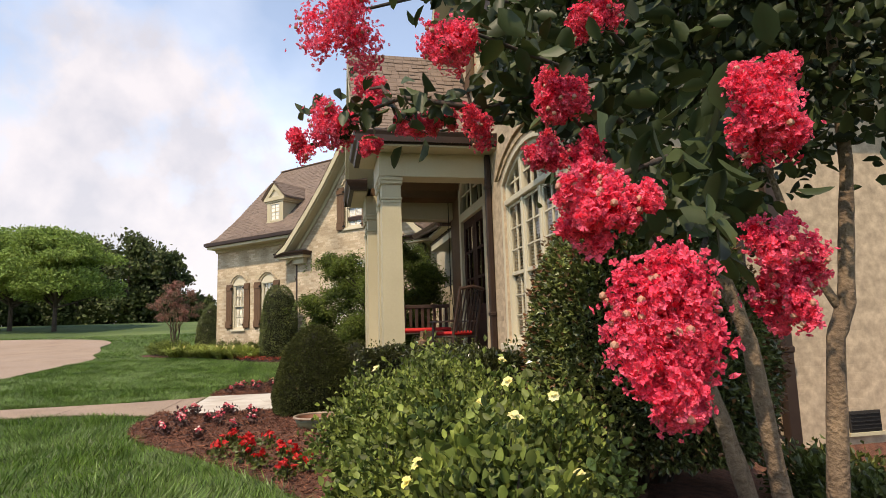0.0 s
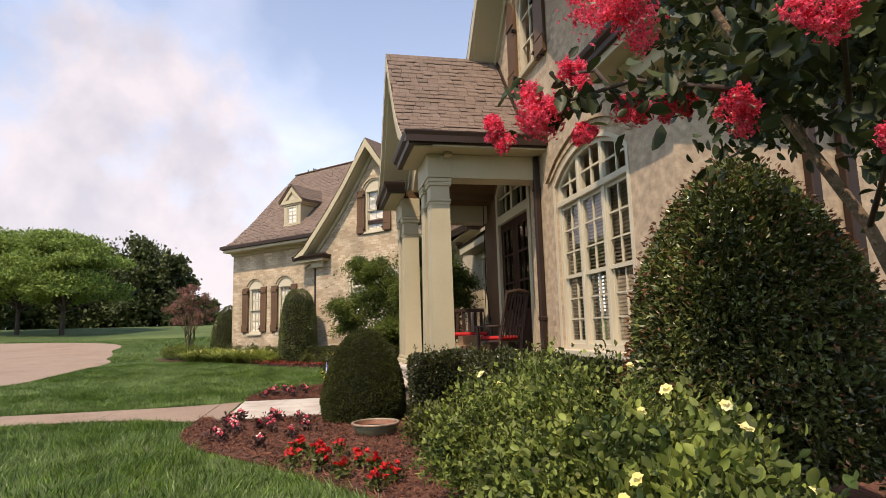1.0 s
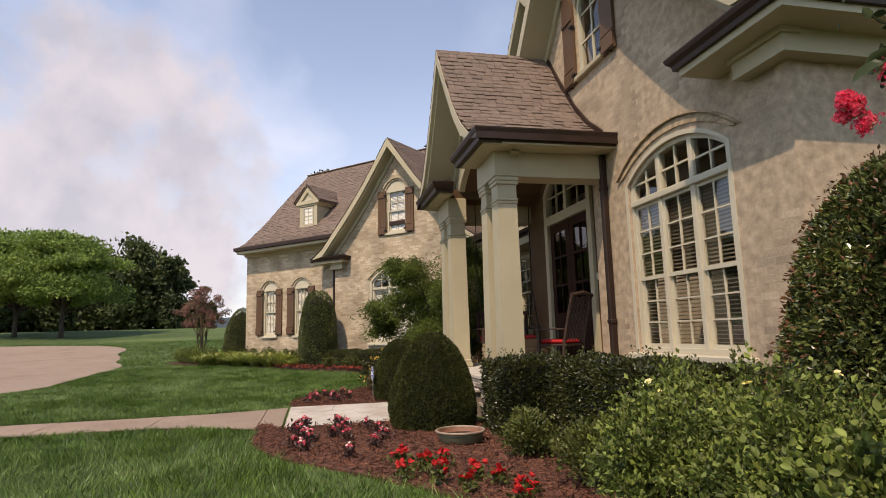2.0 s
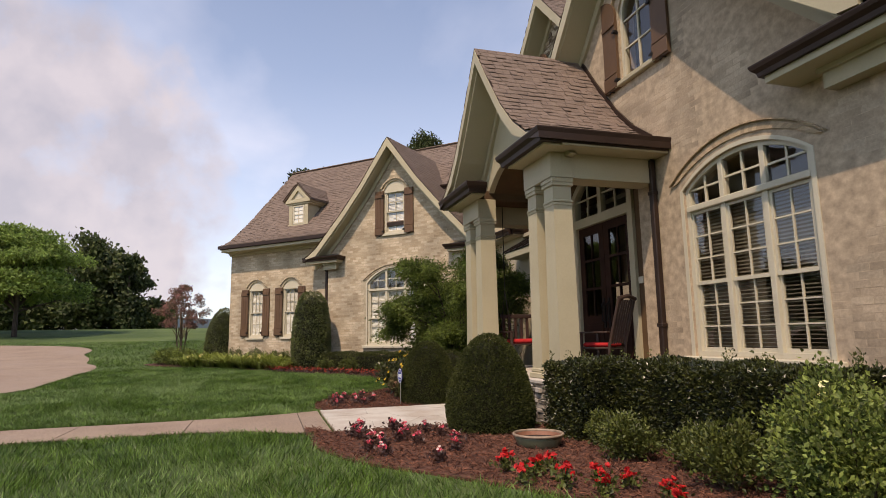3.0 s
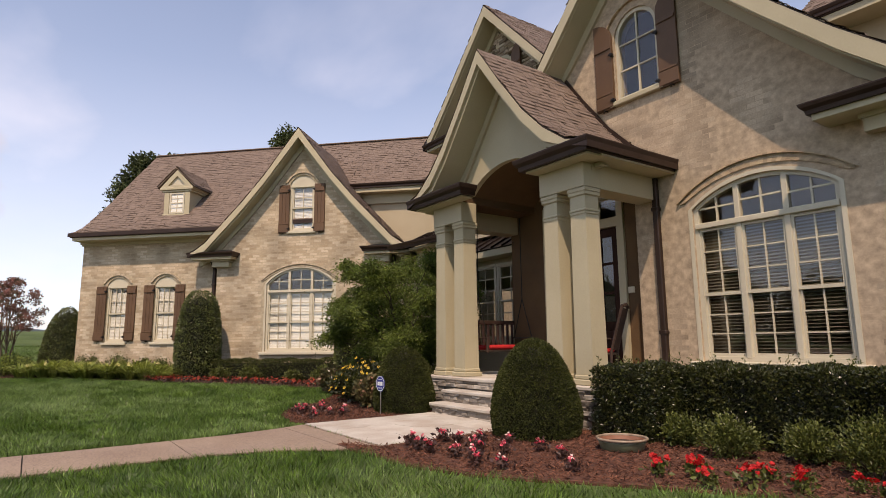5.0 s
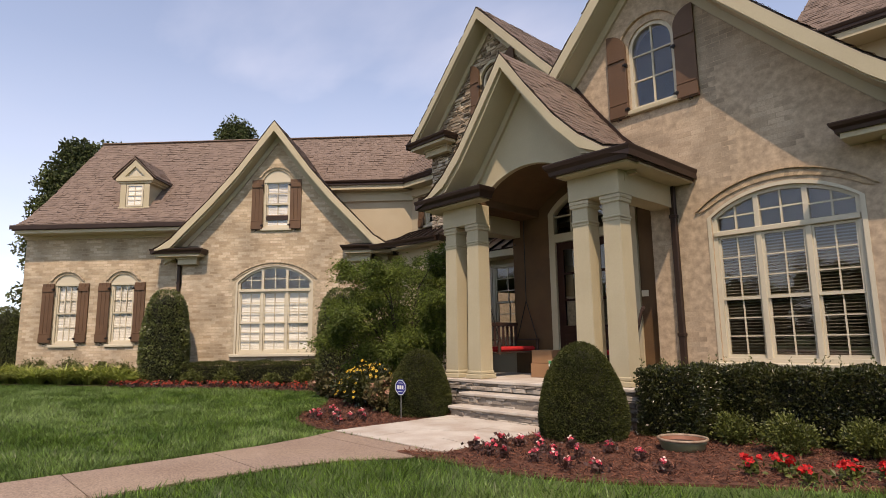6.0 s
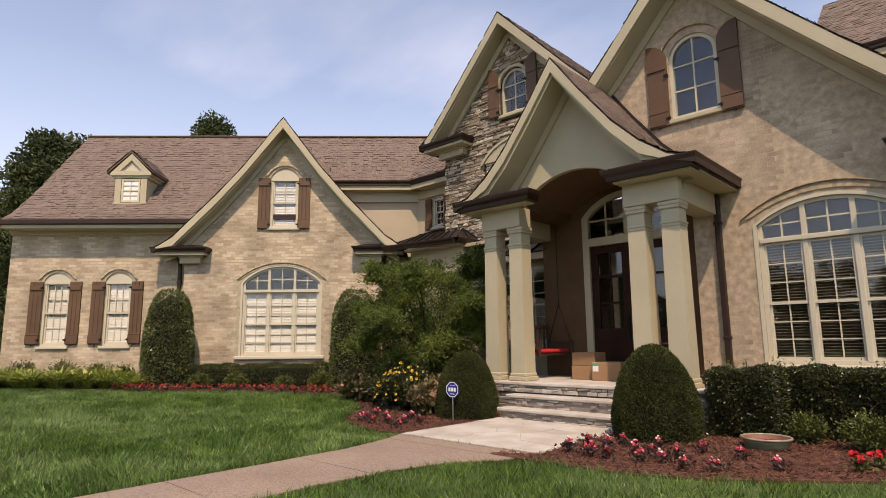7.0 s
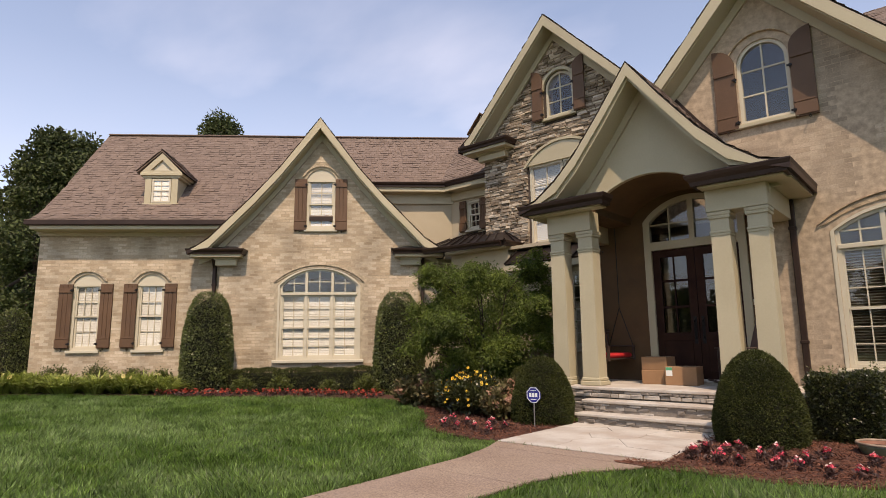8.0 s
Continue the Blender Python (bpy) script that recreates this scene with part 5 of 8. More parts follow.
def sheet(outline, lift, material, name, label, category, skirt=0.12, grid=None):
    """A sheet of ground laid over the sloping lawn, with an edge that goes down into it."""
    bm = bmesh.new()
    vs = [bm.verts.new((x, y, 0)) for x, y in outline]
    es = [bm.edges.new((vs[i], vs[(i + 1) % len(vs)])) for i in range(len(vs))]
    bmesh.ops.triangle_fill(bm, edges=es, use_beauty=True, use_dissolve=False)
    if grid:
        for _ in range(grid):
            bmesh.ops.subdivide_edges(bm, edges=[e for e in bm.edges if e.calc_length() > 0.5], cuts=1, use_grid_fill=False)
            bmesh.ops.triangulate(bm, faces=bm.faces[:])
    for v in bm.verts:
        v.co.z = gz1(v.co.x, v.co.y) + lift
    rim = [e for e in bm.edges if len(e.link_faces) == 1]
    r = bmesh.ops.extrude_edge_only(bm, edges=rim)
    for v in r["geom"]:
        if isinstance(v, bmesh.types.BMVert):
            v.co.z -= skirt
    return structure(name, bm, material, label, category)


BED_R = smooth_outline([(-1.16, -4.30), (-0.6, -4.58), (0.03, -4.50), (0.7, -4.22), (1.35, -3.72), (2.1, -3.2), (2.95, -2.68), (3.9, -2.3), (5.4, -2.15), (6.4, -2.02), (7.2, -1.5)], 5)[:-5 * 1]
BED_R = BED_R + [(7.0, -1.6), (7.35, -0.9), (7.2, 0.0), (6.7, 1.2), (6.2, 2.6), (6.0, 5.0), (2.5, 5.0), (2.5, 0.2), (-0.3, 0.2), (-0.5, -1.6), (-1.32, -2.3)]
W = lambda u, v: wing(u, v)[:2]
BED_L = [(-3.36, -4.22), (-3.75, -4.30), (-4.3, -4.26), (-4.85, -4.05), (-5.3, -3.62), (-5.62, -3.15), (-6.1, -2.75), (-6.7, -2.35), W(-6.9, -4.35), W(-8.2, -4.62), W(-9.6, -4.85), W(-11.1, -4.98), W(-12.4, -5.05), W(-13.6, -5.12), W(-15.2, -5.2), W(-16.6, -5.15), W(-17.6, -5.1), W(-18.4, -5.4), W(-18.6, -6.2), W(-17.6, -6.9), W(-17.2, -8.0), W(-15.9, -8.0), W(-15.9, -7.1), W(-6.2, -7.1), (-5.0, 0.6), (-3.95, 0.3), (-3.95, -1.5), (-3.40, -2.1)]
sheet(BED_R, 0.025, MULCH, "mulch_bed", "planting bed of reddish shredded bark mulch", "flower bed", grid=3)
sheet(BED_L, 0.025, MULCH, "mulch_bed", "planting bed of reddish shredded bark mulch", "flower bed", grid=3)
# walk and drive
walk_out = [(-3.02, -4.30), (-1.18, -4.30), (-1.3, -4.75), (-1.62, -5.2), (-1.80, -5.8), (-1.86, -6.6), (-1.80, -8.4), (-1.75, -16), (-2.9, -16), (-2.98, -8.4), (-3.0, -6.6), (-3.05, -5.4), (-3.2, -4.7), (-3.36, -4.30)]
JOINTS = [-4.62, -6.05, -7.45, -8.85, -10.25, -11.65, -13.05]
wk = thing("garden_walk", (0, 0, 0), "pinkish exposed-aggregate concrete walk with saw joints", "path", kind="structure")


def clip_y(poly, lo, hi):
    for lim, sgn in ((lo, 1), (hi, -1)):
        out = []
        for i in range(len(poly)):
            a, b = poly[i], poly[(i + 1) % len(poly)]
            ina, inb = sgn * (a[1] - lim) >= 0, sgn * (b[1] - lim) >= 0
            if ina:
                out.append(a)
            if ina != inb:
                t = (lim - a[1]) / (b[1] - a[1])
                out.append((a[0] + t * (b[0] - a[0]), lim))
        poly = out
    return poly


ys = [-4.305] + JOINTS + [-16.0]
for hi, lo in zip(ys, ys[1:]):
    poly = clip_y(walk_out, lo + 0.006, hi - 0.006)
    bm = slab(poly, -0.10, 0.022, "z")
    part("walk_panel", bm, CONC, wk)
part("joint_filler", slab(clip_y(walk_out, -15.9, -4.4), -0.10, 0.010, "z"), DARK, wk)
DRIVE = smooth_outline([(-8.3, -10.3), (-10.2, -10.1), (-11.8, -10.15), (-14.6, -10.2), (-16.6, -10.6), (-18.3, -11.3), (-20.9, -11.9), (-22.9, -12.6), (-25.2, -12.9), (-27.2, -14.3), (-28.5, -17.3), (-29.0, -20.0), (-30, -26), (-30, -40), (-10, -40), (-4, -24), (-5.6, -13)], 6)
sheet(DRIVE, 0.03, CONC, "driveway", "wide curving pinkish concrete driveway beyond the lawn", "driveway", grid=3)

# flagstone landing in irregular slabs
landing = thing("flagstone_landing", (0, 0, 0), "landing of pale irregular flagstones before the steps", "paving", kind="structure")
part("bed", slab([(-3.38, -4.28), (-1.17, -4.28), (-1.36, -2.12), (-3.40, -2.12)], -0.10, 0.019, "z"), CONC, landing)


def voronoi_cells(x0, x1, y0, y1, seeds):
    """Cells of a rectangle nearest to each seed."""
    cells = []
    for i, s in enumerate(seeds):
        poly = [(x0, y0), (x1, y0), (x1, y1), (x0, y1)]
        for j, q in enumerate(seeds):
            if i == j:
                continue
            mx, my, nx, ny = (s[0] + q[0]) / 2, (s[1] + q[1]) / 2, q[0] - s[0], q[1] - s[1]
            out = []
            for k in range(len(poly)):
                a, b = poly[k], poly[(k + 1) % len(poly)]
                da, db = (a[0] - mx) * nx + (a[1] - my) * ny, (b[0] - mx) * nx + (b[1] - my) * ny
                if da <= 0:
                    out.append(a)
                if (da < 0) != (db < 0):
                    t = da / (da - db)
                    out.append((a[0] + t * (b[0] - a[0]), a[1] + t * (b[1] - a[1])))
            poly = out
            if not poly:
                break
        cells.append(poly)
    return cells


rnd = random.Random(5)
seeds = [(-3.3 + 0.62 * (i + 0.5 + rnd.uniform(-0.3, 0.3)), -4.28 + 0.55 * (j + 0.5 + rnd.uniform(-0.3, 0.3))) for i in range(3) for j in range(4)]
for poly in voronoi_cells(-3.37, -1.22, -4.27, -2.12, seeds):
    if len(poly) > 2:
        cx, cy = sum(p[0] for p in poly) / len(poly), sum(p[1] for p in poly) / len(poly)
        part("flagstone", slab([(cx + (x - cx) * 0.991, cy + (y - cy) * 0.991) for x, y in poly], -0.05, 0.026 + rnd.uniform(0, 0.004), "z"), FLAG, landing)


# ---- planting ----
def dome(r, h, power=2.2, low=0.8):
    """Profile of a clipped dome: a little drawn in at the foot, rounded above."""
    def prof(t):
        t = np.asarray(t, float)
        z = h * t
        rr = r * np.power(np.clip(1 - np.power(t, power), 0, 1), 1 / power)
        foot = np.clip(t / 0.25, 0, 1)
        return rr * (low + (1 - low) * np.sqrt(foot)), z
    return prof


def bush(name, x, y, prof, n, leaf, size, label, category, group="", depth=0.12, lump=0.05, width=0.55, shrink=0.88, spread=0.7, z=None, core=CORE, deep=1.0):
    z = gz1(x, y) + 0.02 if z is None else z
    t = thing(name, label=label, category=category, group=group, m=Matrix.Translation((x, y, z)) @ Matrix.Diagonal((1, deep, 1, 1)))
    p, nr = lathe_points(n, prof, depth, lump, x)
    part("foliage", leaf_mesh("foliage", p, nr, size, leaf, width, spread), leaf, t)
    part("shade_core", lathe_core(prof, shrink), core, t, "near-black solid core for the shade inside the foliage")
    return t


bush("boxwood", -0.67, -2.47, dome(0.55, 1.14, 1.95, 0.86), 46000, BOXWOOD, 0.023, "clipped dark green dome of boxwood beside the steps", "shrub", "boxwood domes", lump=0.02)
bush("boxwood", -3.83, -2.40, dome(0.51, 1.04, 2.05, 0.86), 34000, BOXWOOD, 0.024, "clipped green dome of boxwood behind a small yard sign", "shrub", "boxwood domes", lump=0.05)
bush("boxwood", -4.55, -1.75, dome(0.42, 0.85, 2.2), 8000, BOXWOOD, 0.030, "smaller clipped boxwood beside the porch", "shrub", "boxwood domes")
big = bush("holly_bush", 3.60, -0.20, dome(0.85, 1.98, 1.75, 0.80), 62000, HOLLY, 0.043, "large dense dome-shaped holly with glossy dark leaves", "shrub", depth=0.18, lump=0.07, shrink=0.84, spread=0.85, z=gz1(3.60, -0.20) + 0.24)
for k in range(7):
    bm = bmesh.new()
    a = k * 0.9
    tube(bm, [(0.10 * math.cos(a), 0.10 * math.sin(a), -0.28), (0.20 * math.cos(a + 0.3), 0.20 * math.sin(a + 0.3), 0.0), (0.42 * math.cos(a), 0.42 * math.sin(a), 0.35)], [0.028, 0.022, 0.012], 6)
    part("stem", bm, BARKD, big)
TIPS = mat("reddish_new_growth", (0.20, 0.075, 0.035), (0.11, 0.07, 0.03), 6, 0.45, 0, 30, 0.2, island=0.4, translucent=0.2)
p, nr = lathe_points(2600, dome(0.90, 2.04, 1.75, 0.80), 0.05, 0.07, 3.6)
part("new_growth", leaf_mesh("new_growth", p, nr, 0.036, TIPS, 0.5, 0.6), TIPS, big, "reddish young leaf tips")
cx, cy, _ = wing(-11.30, -5.96)
bush("holly_bush", cx, cy, dome(0.58, 2.36, 3.0, 0.9), 18000, HOLLY, 0.046, "tall clipped holly against the brick wing", "shrub", "tall hollies", lump=0.03)
cx, cy, _ = wing(-6.76, -5.75)
bush("holly_bush", cx, cy, dome(0.60, 2.40, 3.0, 0.9), 18000, HOLLY, 0.046, "tall clipped holly beside the gable window", "shrub", "tall hollies", lump=0.05)
cx, cy = -17.0, -6.58
bush("holly_bush", cx, cy, dome(0.70, 1.98, 1.9), 16000, HOLLY, 0.046, "clipped holly at the far corner of the wing", "shrub", "tall hollies", lump=0.04)


def box_hedge(name, m, lx, ly, h, n, leaf, size, label, sprigs=0):
    """A clipped hedge with soft, uneven faces."""
    t = thing(name, label=label, category="hedge", m=m)
    area = [lx * ly, lx * h, ly * h, ly * h, lx * h * 0.5]
    pick = RNG.choice(5, n, p=np.array(area) / sum(area))
    u, v = RNG.uniform(-1, 1, n), RNG.uniform(-1, 1, n)
    p, nr = np.zeros((n, 3)), np.zeros((n, 3))
    for k, (fx, fy, fz, nn) in enumerate(((lambda: u * lx / 2, lambda: v * ly / 2, lambda: h + 0 * u, (0, 0, 1)), (lambda: u * lx / 2, lambda: -ly / 2 + 0 * u, lambda: h * (v + 1) / 2, (0, -1, 0.25)), (lambda: -lx / 2 + 0 * u, lambda: u * ly / 2, lambda: h * (v + 1) / 2, (-1, 0, 0.25)), (lambda: lx / 2 + 0 * u, lambda: u * ly / 2, lambda: h * (v + 1) / 2, (1, 0, 0.25)), (lambda: u * lx / 2, lambda: ly / 2 + 0 * u, lambda: h * (v + 1) / 2, (0, 1, 0.25)))):
        s = pick == k
        p[s] = np.stack([fx(), fy(), fz()], 1)[s]
        nr[s] = nn
    w = 0.017 * (np.sin(p[:, 0] * 5.1) + np.sin(p[:, 0] * 11.3 + p[:, 2] * 7) + np.sin(p[:, 1] * 9 + 1))
    rnd_edge = np.clip((p[:, 2] - h * 0.8) / (h * 0.2), 0, 1)
    p[:, 1] *= 1 - 0.10 * rnd_edge ** 2
    p[:, 0] *= 1 - 0.02 * rnd_edge ** 2
    p += nr * w[:, None] - nr * (0.10 * RNG.uniform(0, 1, n) ** 2)[:, None]
    p[:, 2] = np.maximum(p[:, 2], 0.02)
    part("foliage", leaf_mesh("foliage", p, nr, size, leaf, 0.55, 0.8), leaf, t)
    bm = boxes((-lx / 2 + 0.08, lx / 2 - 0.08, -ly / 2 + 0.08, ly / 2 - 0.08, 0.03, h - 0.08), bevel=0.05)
    part("shade_core", bm, CORE, t, "near-black solid core for the shade inside the foliage")
    if sprigs:
        q = np.stack([RNG.uniform(-lx / 2, lx / 2, sprigs), RNG.uniform(-ly / 2, ly / 2, sprigs), np.full(sprigs, h)], 1)
        k = 14
        pp = np.repeat(q, k, 0) + np.stack([RNG.normal(0, 0.012, sprigs * k), RNG.normal(0, 0.012, sprigs * k), np.tile(np.linspace(-0.02, 0.13, k), sprigs) * np.repeat(RNG.uniform(0.4, 1.2, sprigs), k)], 1)
        nn = np.tile([0, 0, 0.8], (len(pp), 1))
        part("new_shoots", leaf_mesh("new_shoots", pp, nn, size * 0.9, AZALEA, 0.5, 0.7), AZALEA, t, "pale new shoots", kind="stuff").name = "new_growth"
    return t


box_hedge("hedge", Matrix.Translation((1.72, -1.08, 0.02)), 2.55, 0.78, 0.80, 42000, HEDGE, 0.036, "long clipped hedge below the arched window", 26)
box_hedge("hedge", Matrix.Translation((0.14, -1.56, 0.02)), 0.78, 0.82, 0.80, 17000, HEDGE, 0.036, "square clipped shrub with pale shoots beside the porch", 16)
m = R45 @ Matrix.Translation((-9.1, 5.98, 0.0))
m.translation.z = gz1(m.translation.x) + 0.02
box_hedge("hedge", m, 3.7, 0.55, 0.53, 18000, BOXWOOD, 0.036, "low clipped hedge below the gable window")


def loose_bush(name, x, y, r, h, n, leaf, size, label, category, group="", stems=9, spread=1.0, width=0.6, clumps=26, oval=False, tight=0.085):
    """An open bush: stems that fan out, leaves gathered about their upper ends."""
    z = gz1(x, y) + 0.02
    t = thing(name, (x, y, z), label, category, group)
    bm = bmesh.new()
    pts = []
    for i in range(clumps):
        a, q = RNG.uniform(0, 2 * np.pi), math.sqrt(RNG.uniform(0.02, 1))
        tip = Vector((r * q * math.cos(a), r * q * math.sin(a), h * (1 - 0.55 * q * q) * RNG.uniform(0.75, 1.05)))
        if i < stems:
            tube(bm, [(tip.x * 0.15, tip.y * 0.15, 0), (tip.x * 0.55, tip.y * 0.55, tip.z * 0.55), tuple(tip * 0.96)], [0.009, 0.006, 0.003], 5)
        k = n // clumps
        c = np.array(tip)[None, :] * (1 - 0.65 * RNG.uniform(0, 1, (k, 1)) ** 1.6) + RNG.normal(0, tight * (r + 0.2), (k, 3))
        pts.append(c)
    p = np.concatenate(pts)
    p[:, 2] = np.maximum(p[:, 2], 0.03)
    nr = p - np.array([0, 0, h * 0.3])
    nr /= np.linalg.norm(nr, axis=1, keepdims=True) + 1e-6
    nr[:, 2] += 0.5
    part("foliage", leaf_mesh("foliage", p, nr, size, leaf, width, spread, oval=oval), leaf, t)
    part("stems", bm, BARKD, t, kind="stuff")
    return t


for x, y, r, h in ((0.80, -1.80, 0.22, 0.38), (1.43, -1.98, 0.31, 0.44), (2.03, -1.74, 0.25, 0.42), (2.62, -1.94, 0.37, 0.58)):
    loose_bush("azalea", x, y, r * 0.85, h * 0.85, 3000, AZALEA, 0.034, "small loose yellow-green evergreen shrub in mulch", "shrub", "small bed shrubs", spread=0.8, clumps=60)


def flower(V, F, c, nrm, r, petals=5, cup=0.3, w=0.9):
    """Adds one open flower: petals round a centre."""
    nrm = Vector(nrm).normalized()
    q = nrm.to_track_quat("Z", "Y")
    for k in range(petals):
        a = 2 * math.pi * k / petals + RNG.uniform(-0.2, 0.2)
        d, s = Vector((math.cos(a), math.sin(a), 0)), Vector((-math.sin(a), math.cos(a), 0))
        b = len(V)
        for pt in (Vector((0, 0, 0)), d * r * 0.6 + s * r * w * 0.5 + Vector((0, 0, r * cup)), d * r + Vector((0, 0, r * cup * 0.7)), d * r * 0.6 - s * r * w * 0.5 + Vector((0, 0, r * cup))):
            V.append(tuple(Vector(c) + q @ pt))
        F += [(b, b + 1, b + 2), (b, b + 2, b + 3)]


# shrub roses
rose_spots = [(3.14, -1.52, 0.46, 0.88), (3.58, -1.93, 0.50, 0.80), (4.15, -1.65, 0.62, 0.92), (4.75, -1.85, 0.50, 0.74), (4.70, -1.40, 0.42, 0.80), (5.52, -1.83, 0.37, 0.76)]
for i, (x, y, r, h) in enumerate(rose_spots):
    t = loose_bush("rose_bush", x, y, r, h, 6600 if x > 4.6 else 10500, ROSE, 0.038 if x > 4.6 else 0.034, "leafy shrub rose with pale yellow flowers", "rose", "shrub roses", 14, 1.1, 0.66, 84, x > 4.6, 0.058)
    for k in range((1, 2, 2, 3, 3, 4)[i]):
        V, F = [], []
        a = RNG.uniform(0, 6.28)
        q = RNG.uniform(0.2, 0.95)
        c = (r * q * math.cos(a), r * q * math.sin(a), h * (1.03 - 0.45 * q * q))
        flower(V, F, c, (math.cos(a) * 0.6 + 0.5, math.sin(a) * 0.6 - 0.4, 0.9), RNG.uniform(0.024, 0.036), 7, 0.22, 0.85)
        flower(V, F, (c[0], c[1], c[2] + 0.006), (0.4, -0.3, 0.9), 0.016, 5, 0.8, 1.2)
        part("flower", raw_mesh("flower", V, F, CREAMF), CREAMF, t, "open pale yellow rose")

for x, y, r, h in ((4.15, 0.62, 0.30, 0.40), (3.62, 1.25, 0.32, 0.42), (3.95, 1.75, 0.30, 0.40), (4.75, 0.35, 0.24, 0.30)):
    loose_bush("azalea", x, y, r, h, 1500, AZALEA, 0.05, "low loose green shrub by the house corner", "shrub", "corner shrubs", clumps=30)

# crape myrtle with red flower heads
myr = thing("crape_myrtle", (5.62, -0.85, 0.02), "multi-stemmed crape myrtle with coral-red flower heads", "tree")
O = Vector((5.62, -0.85, 0.02))


def limb(pts, r0, r1, mat_=BARK, name="stem"):
    bm = bmesh.new()
    k = 4 if name == "stem" else 1
    line = [Vector(pts[i]).lerp(Vector(pts[i + 1]), j / k) - O for i in range(len(pts) - 1) for j in range(k)] + [Vector(pts[-1]) - O]
    n = len(line)
    # knots and old pruning scars swell the stem here and there
    tube(bm, line, [(r0 + (r1 - r0) * i / (n - 1)) * (1 if k == 1 else RNG.uniform(0.92, 1.14)) for i in range(n)], 10)
    part(name, bm, mat_, myr, smooth=True)


limb([(5.66, -0.97, 0.02), (5.62, -1.01, 0.5), (5.61, -1.07, 0.74), (5.58, -1.13, 0.98), (5.48, -1.2, 1.4), (5.3, -1.35, 1.9), (5.2, -1.6, 2.5)], 0.031, 0.013)
limb([(5.68, -0.87, 0.02), (5.65, -0.91, 0.5), (5.63, -0.96, 1.0), (5.60, -1.02, 1.24), (5.5, -1.0, 1.7), (5.5, -0.8, 2.4)], 0.033, 0.014)
limb([(5.70, -0.75, 0.02), (5.66, -0.71, 0.5), (5.66, -0.65, 1.0), (5.66, -0.59, 1.12), (5.66, -0.55, 1.40), (5.65, -0.51, 1.6), (5.6, -0.45, 2.3)], 0.035, 0.018)
limb([(5.66, -0.61, 1.08), (5.60, -0.70, 1.32), (5.48, -0.72, 1.75)], 0.016, 0.010)
heads = [(5.93, -2.31, 1.87, 0.105), (6.25, -2.09, 1.685, 0.072), (5.42, -2.205, 1.915, 0.055), (5.42, -2.34, 1.77, 0.085), (5.335, -2.433, 1.74, 0.045), (5.55, -2.05, 1.75, 0.055),
         (5.63, -1.965, 1.717, 0.045), (5.785, -1.90, 1.675, 0.065), (6.27, -1.895, 1.565, 0.056), (5.455, -2.195, 1.69, 0.034), (6.35, -1.825, 1.69, 0.046), (6.165, -1.862, 1.445, 0.040), (6.145, -1.742, 1.46, 0.056)]
heads = [(x + RNG.normal(0, 0.4) * r, y + RNG.normal(0, 0.52) * r, z + RNG.normal(0, 0.42) * r, r * RNG.uniform(0.34, 0.52)) for x, y, z, r in heads for _ in range(6)]
# the four great heads: lobes round a drooping or upright axis
for c, wy, wz, lobes, size in (((6.74, -1.95, 1.055), 0.046, 0.062, 20, 0.035), ((6.62, -1.68, 1.146), 0.042, 0.062, 16, 0.029), ((6.69, -1.754, 1.372), 0.043, 0.052, 13, 0.031), ((6.68, -2.00, 1.230), 0.050, 0.036, 14, 0.024)):
    for k in range(lobes):
        a, q = 2.4 * k, math.sqrt((k + 0.5) / lobes)
        taper = 1.0 if math.sin(a) > 0 else 0.62
        heads.append((c[0] + RNG.uniform(-0.028, 0.028), c[1] + 1.25 * wy * q * taper * math.cos(a) + RNG.normal(0, 0.008), c[2] + 1.25 * wz * q * math.sin(a) + RNG.normal(0, 0.008), size * RNG.uniform(0.42, 0.95)))
for k, (x, y, z, r) in enumerate(heads):
    c = Vector((x, y, z)) - O
    nfl = int(820 * (r / 0.08) ** 2) + 105
    V, F = [], []
    ax = Vector((RNG.normal(0, 0.4), RNG.normal(0, 0.4), -0.8 if z < 1.3 else 0.5)).normalized()
    for i in range(nfl):
        d = Vector(RNG.normal(0, 1, 3)).normalized()
        lump_ = 0.82 + 0.18 * math.sin(5 * d.x + k) * math.sin(6 * d.y + 2 * k)
        stray = RNG.uniform(1.25, 1.75) if RNG.random() < 0.10 else RNG.uniform(0.5, 1.25)
        p = c + d * r * lump_ * stray + ax * r * 0.6 * d.dot(ax)
        flower(V, F, p, d + Vector(RNG.normal(0, 0.7, 3)), RNG.uniform(0.0038, 0.0078), 5, 0.6, 0.75)
    part("flower_head", raw_mesh("flower_head", V, F, BLOOM), BLOOM, myr, "crinkled coral-red flower head")
    bm = bmesh.new()
    for i in range(max(2, nfl // 40)):
        d = Vector(RNG.normal(0, 1, 3)).normalized()
        bmesh.ops.create_icosphere(bm, subdivisions=1, radius=0.0055, matrix=Matrix.Translation(c + d * r * 1.05))
    part("bud", bm, mat("bud_green", (0.42, 0.22, 0.14), (0.35, 0.12, 0.10), 20, 0.5), myr, "", kind="stuff")
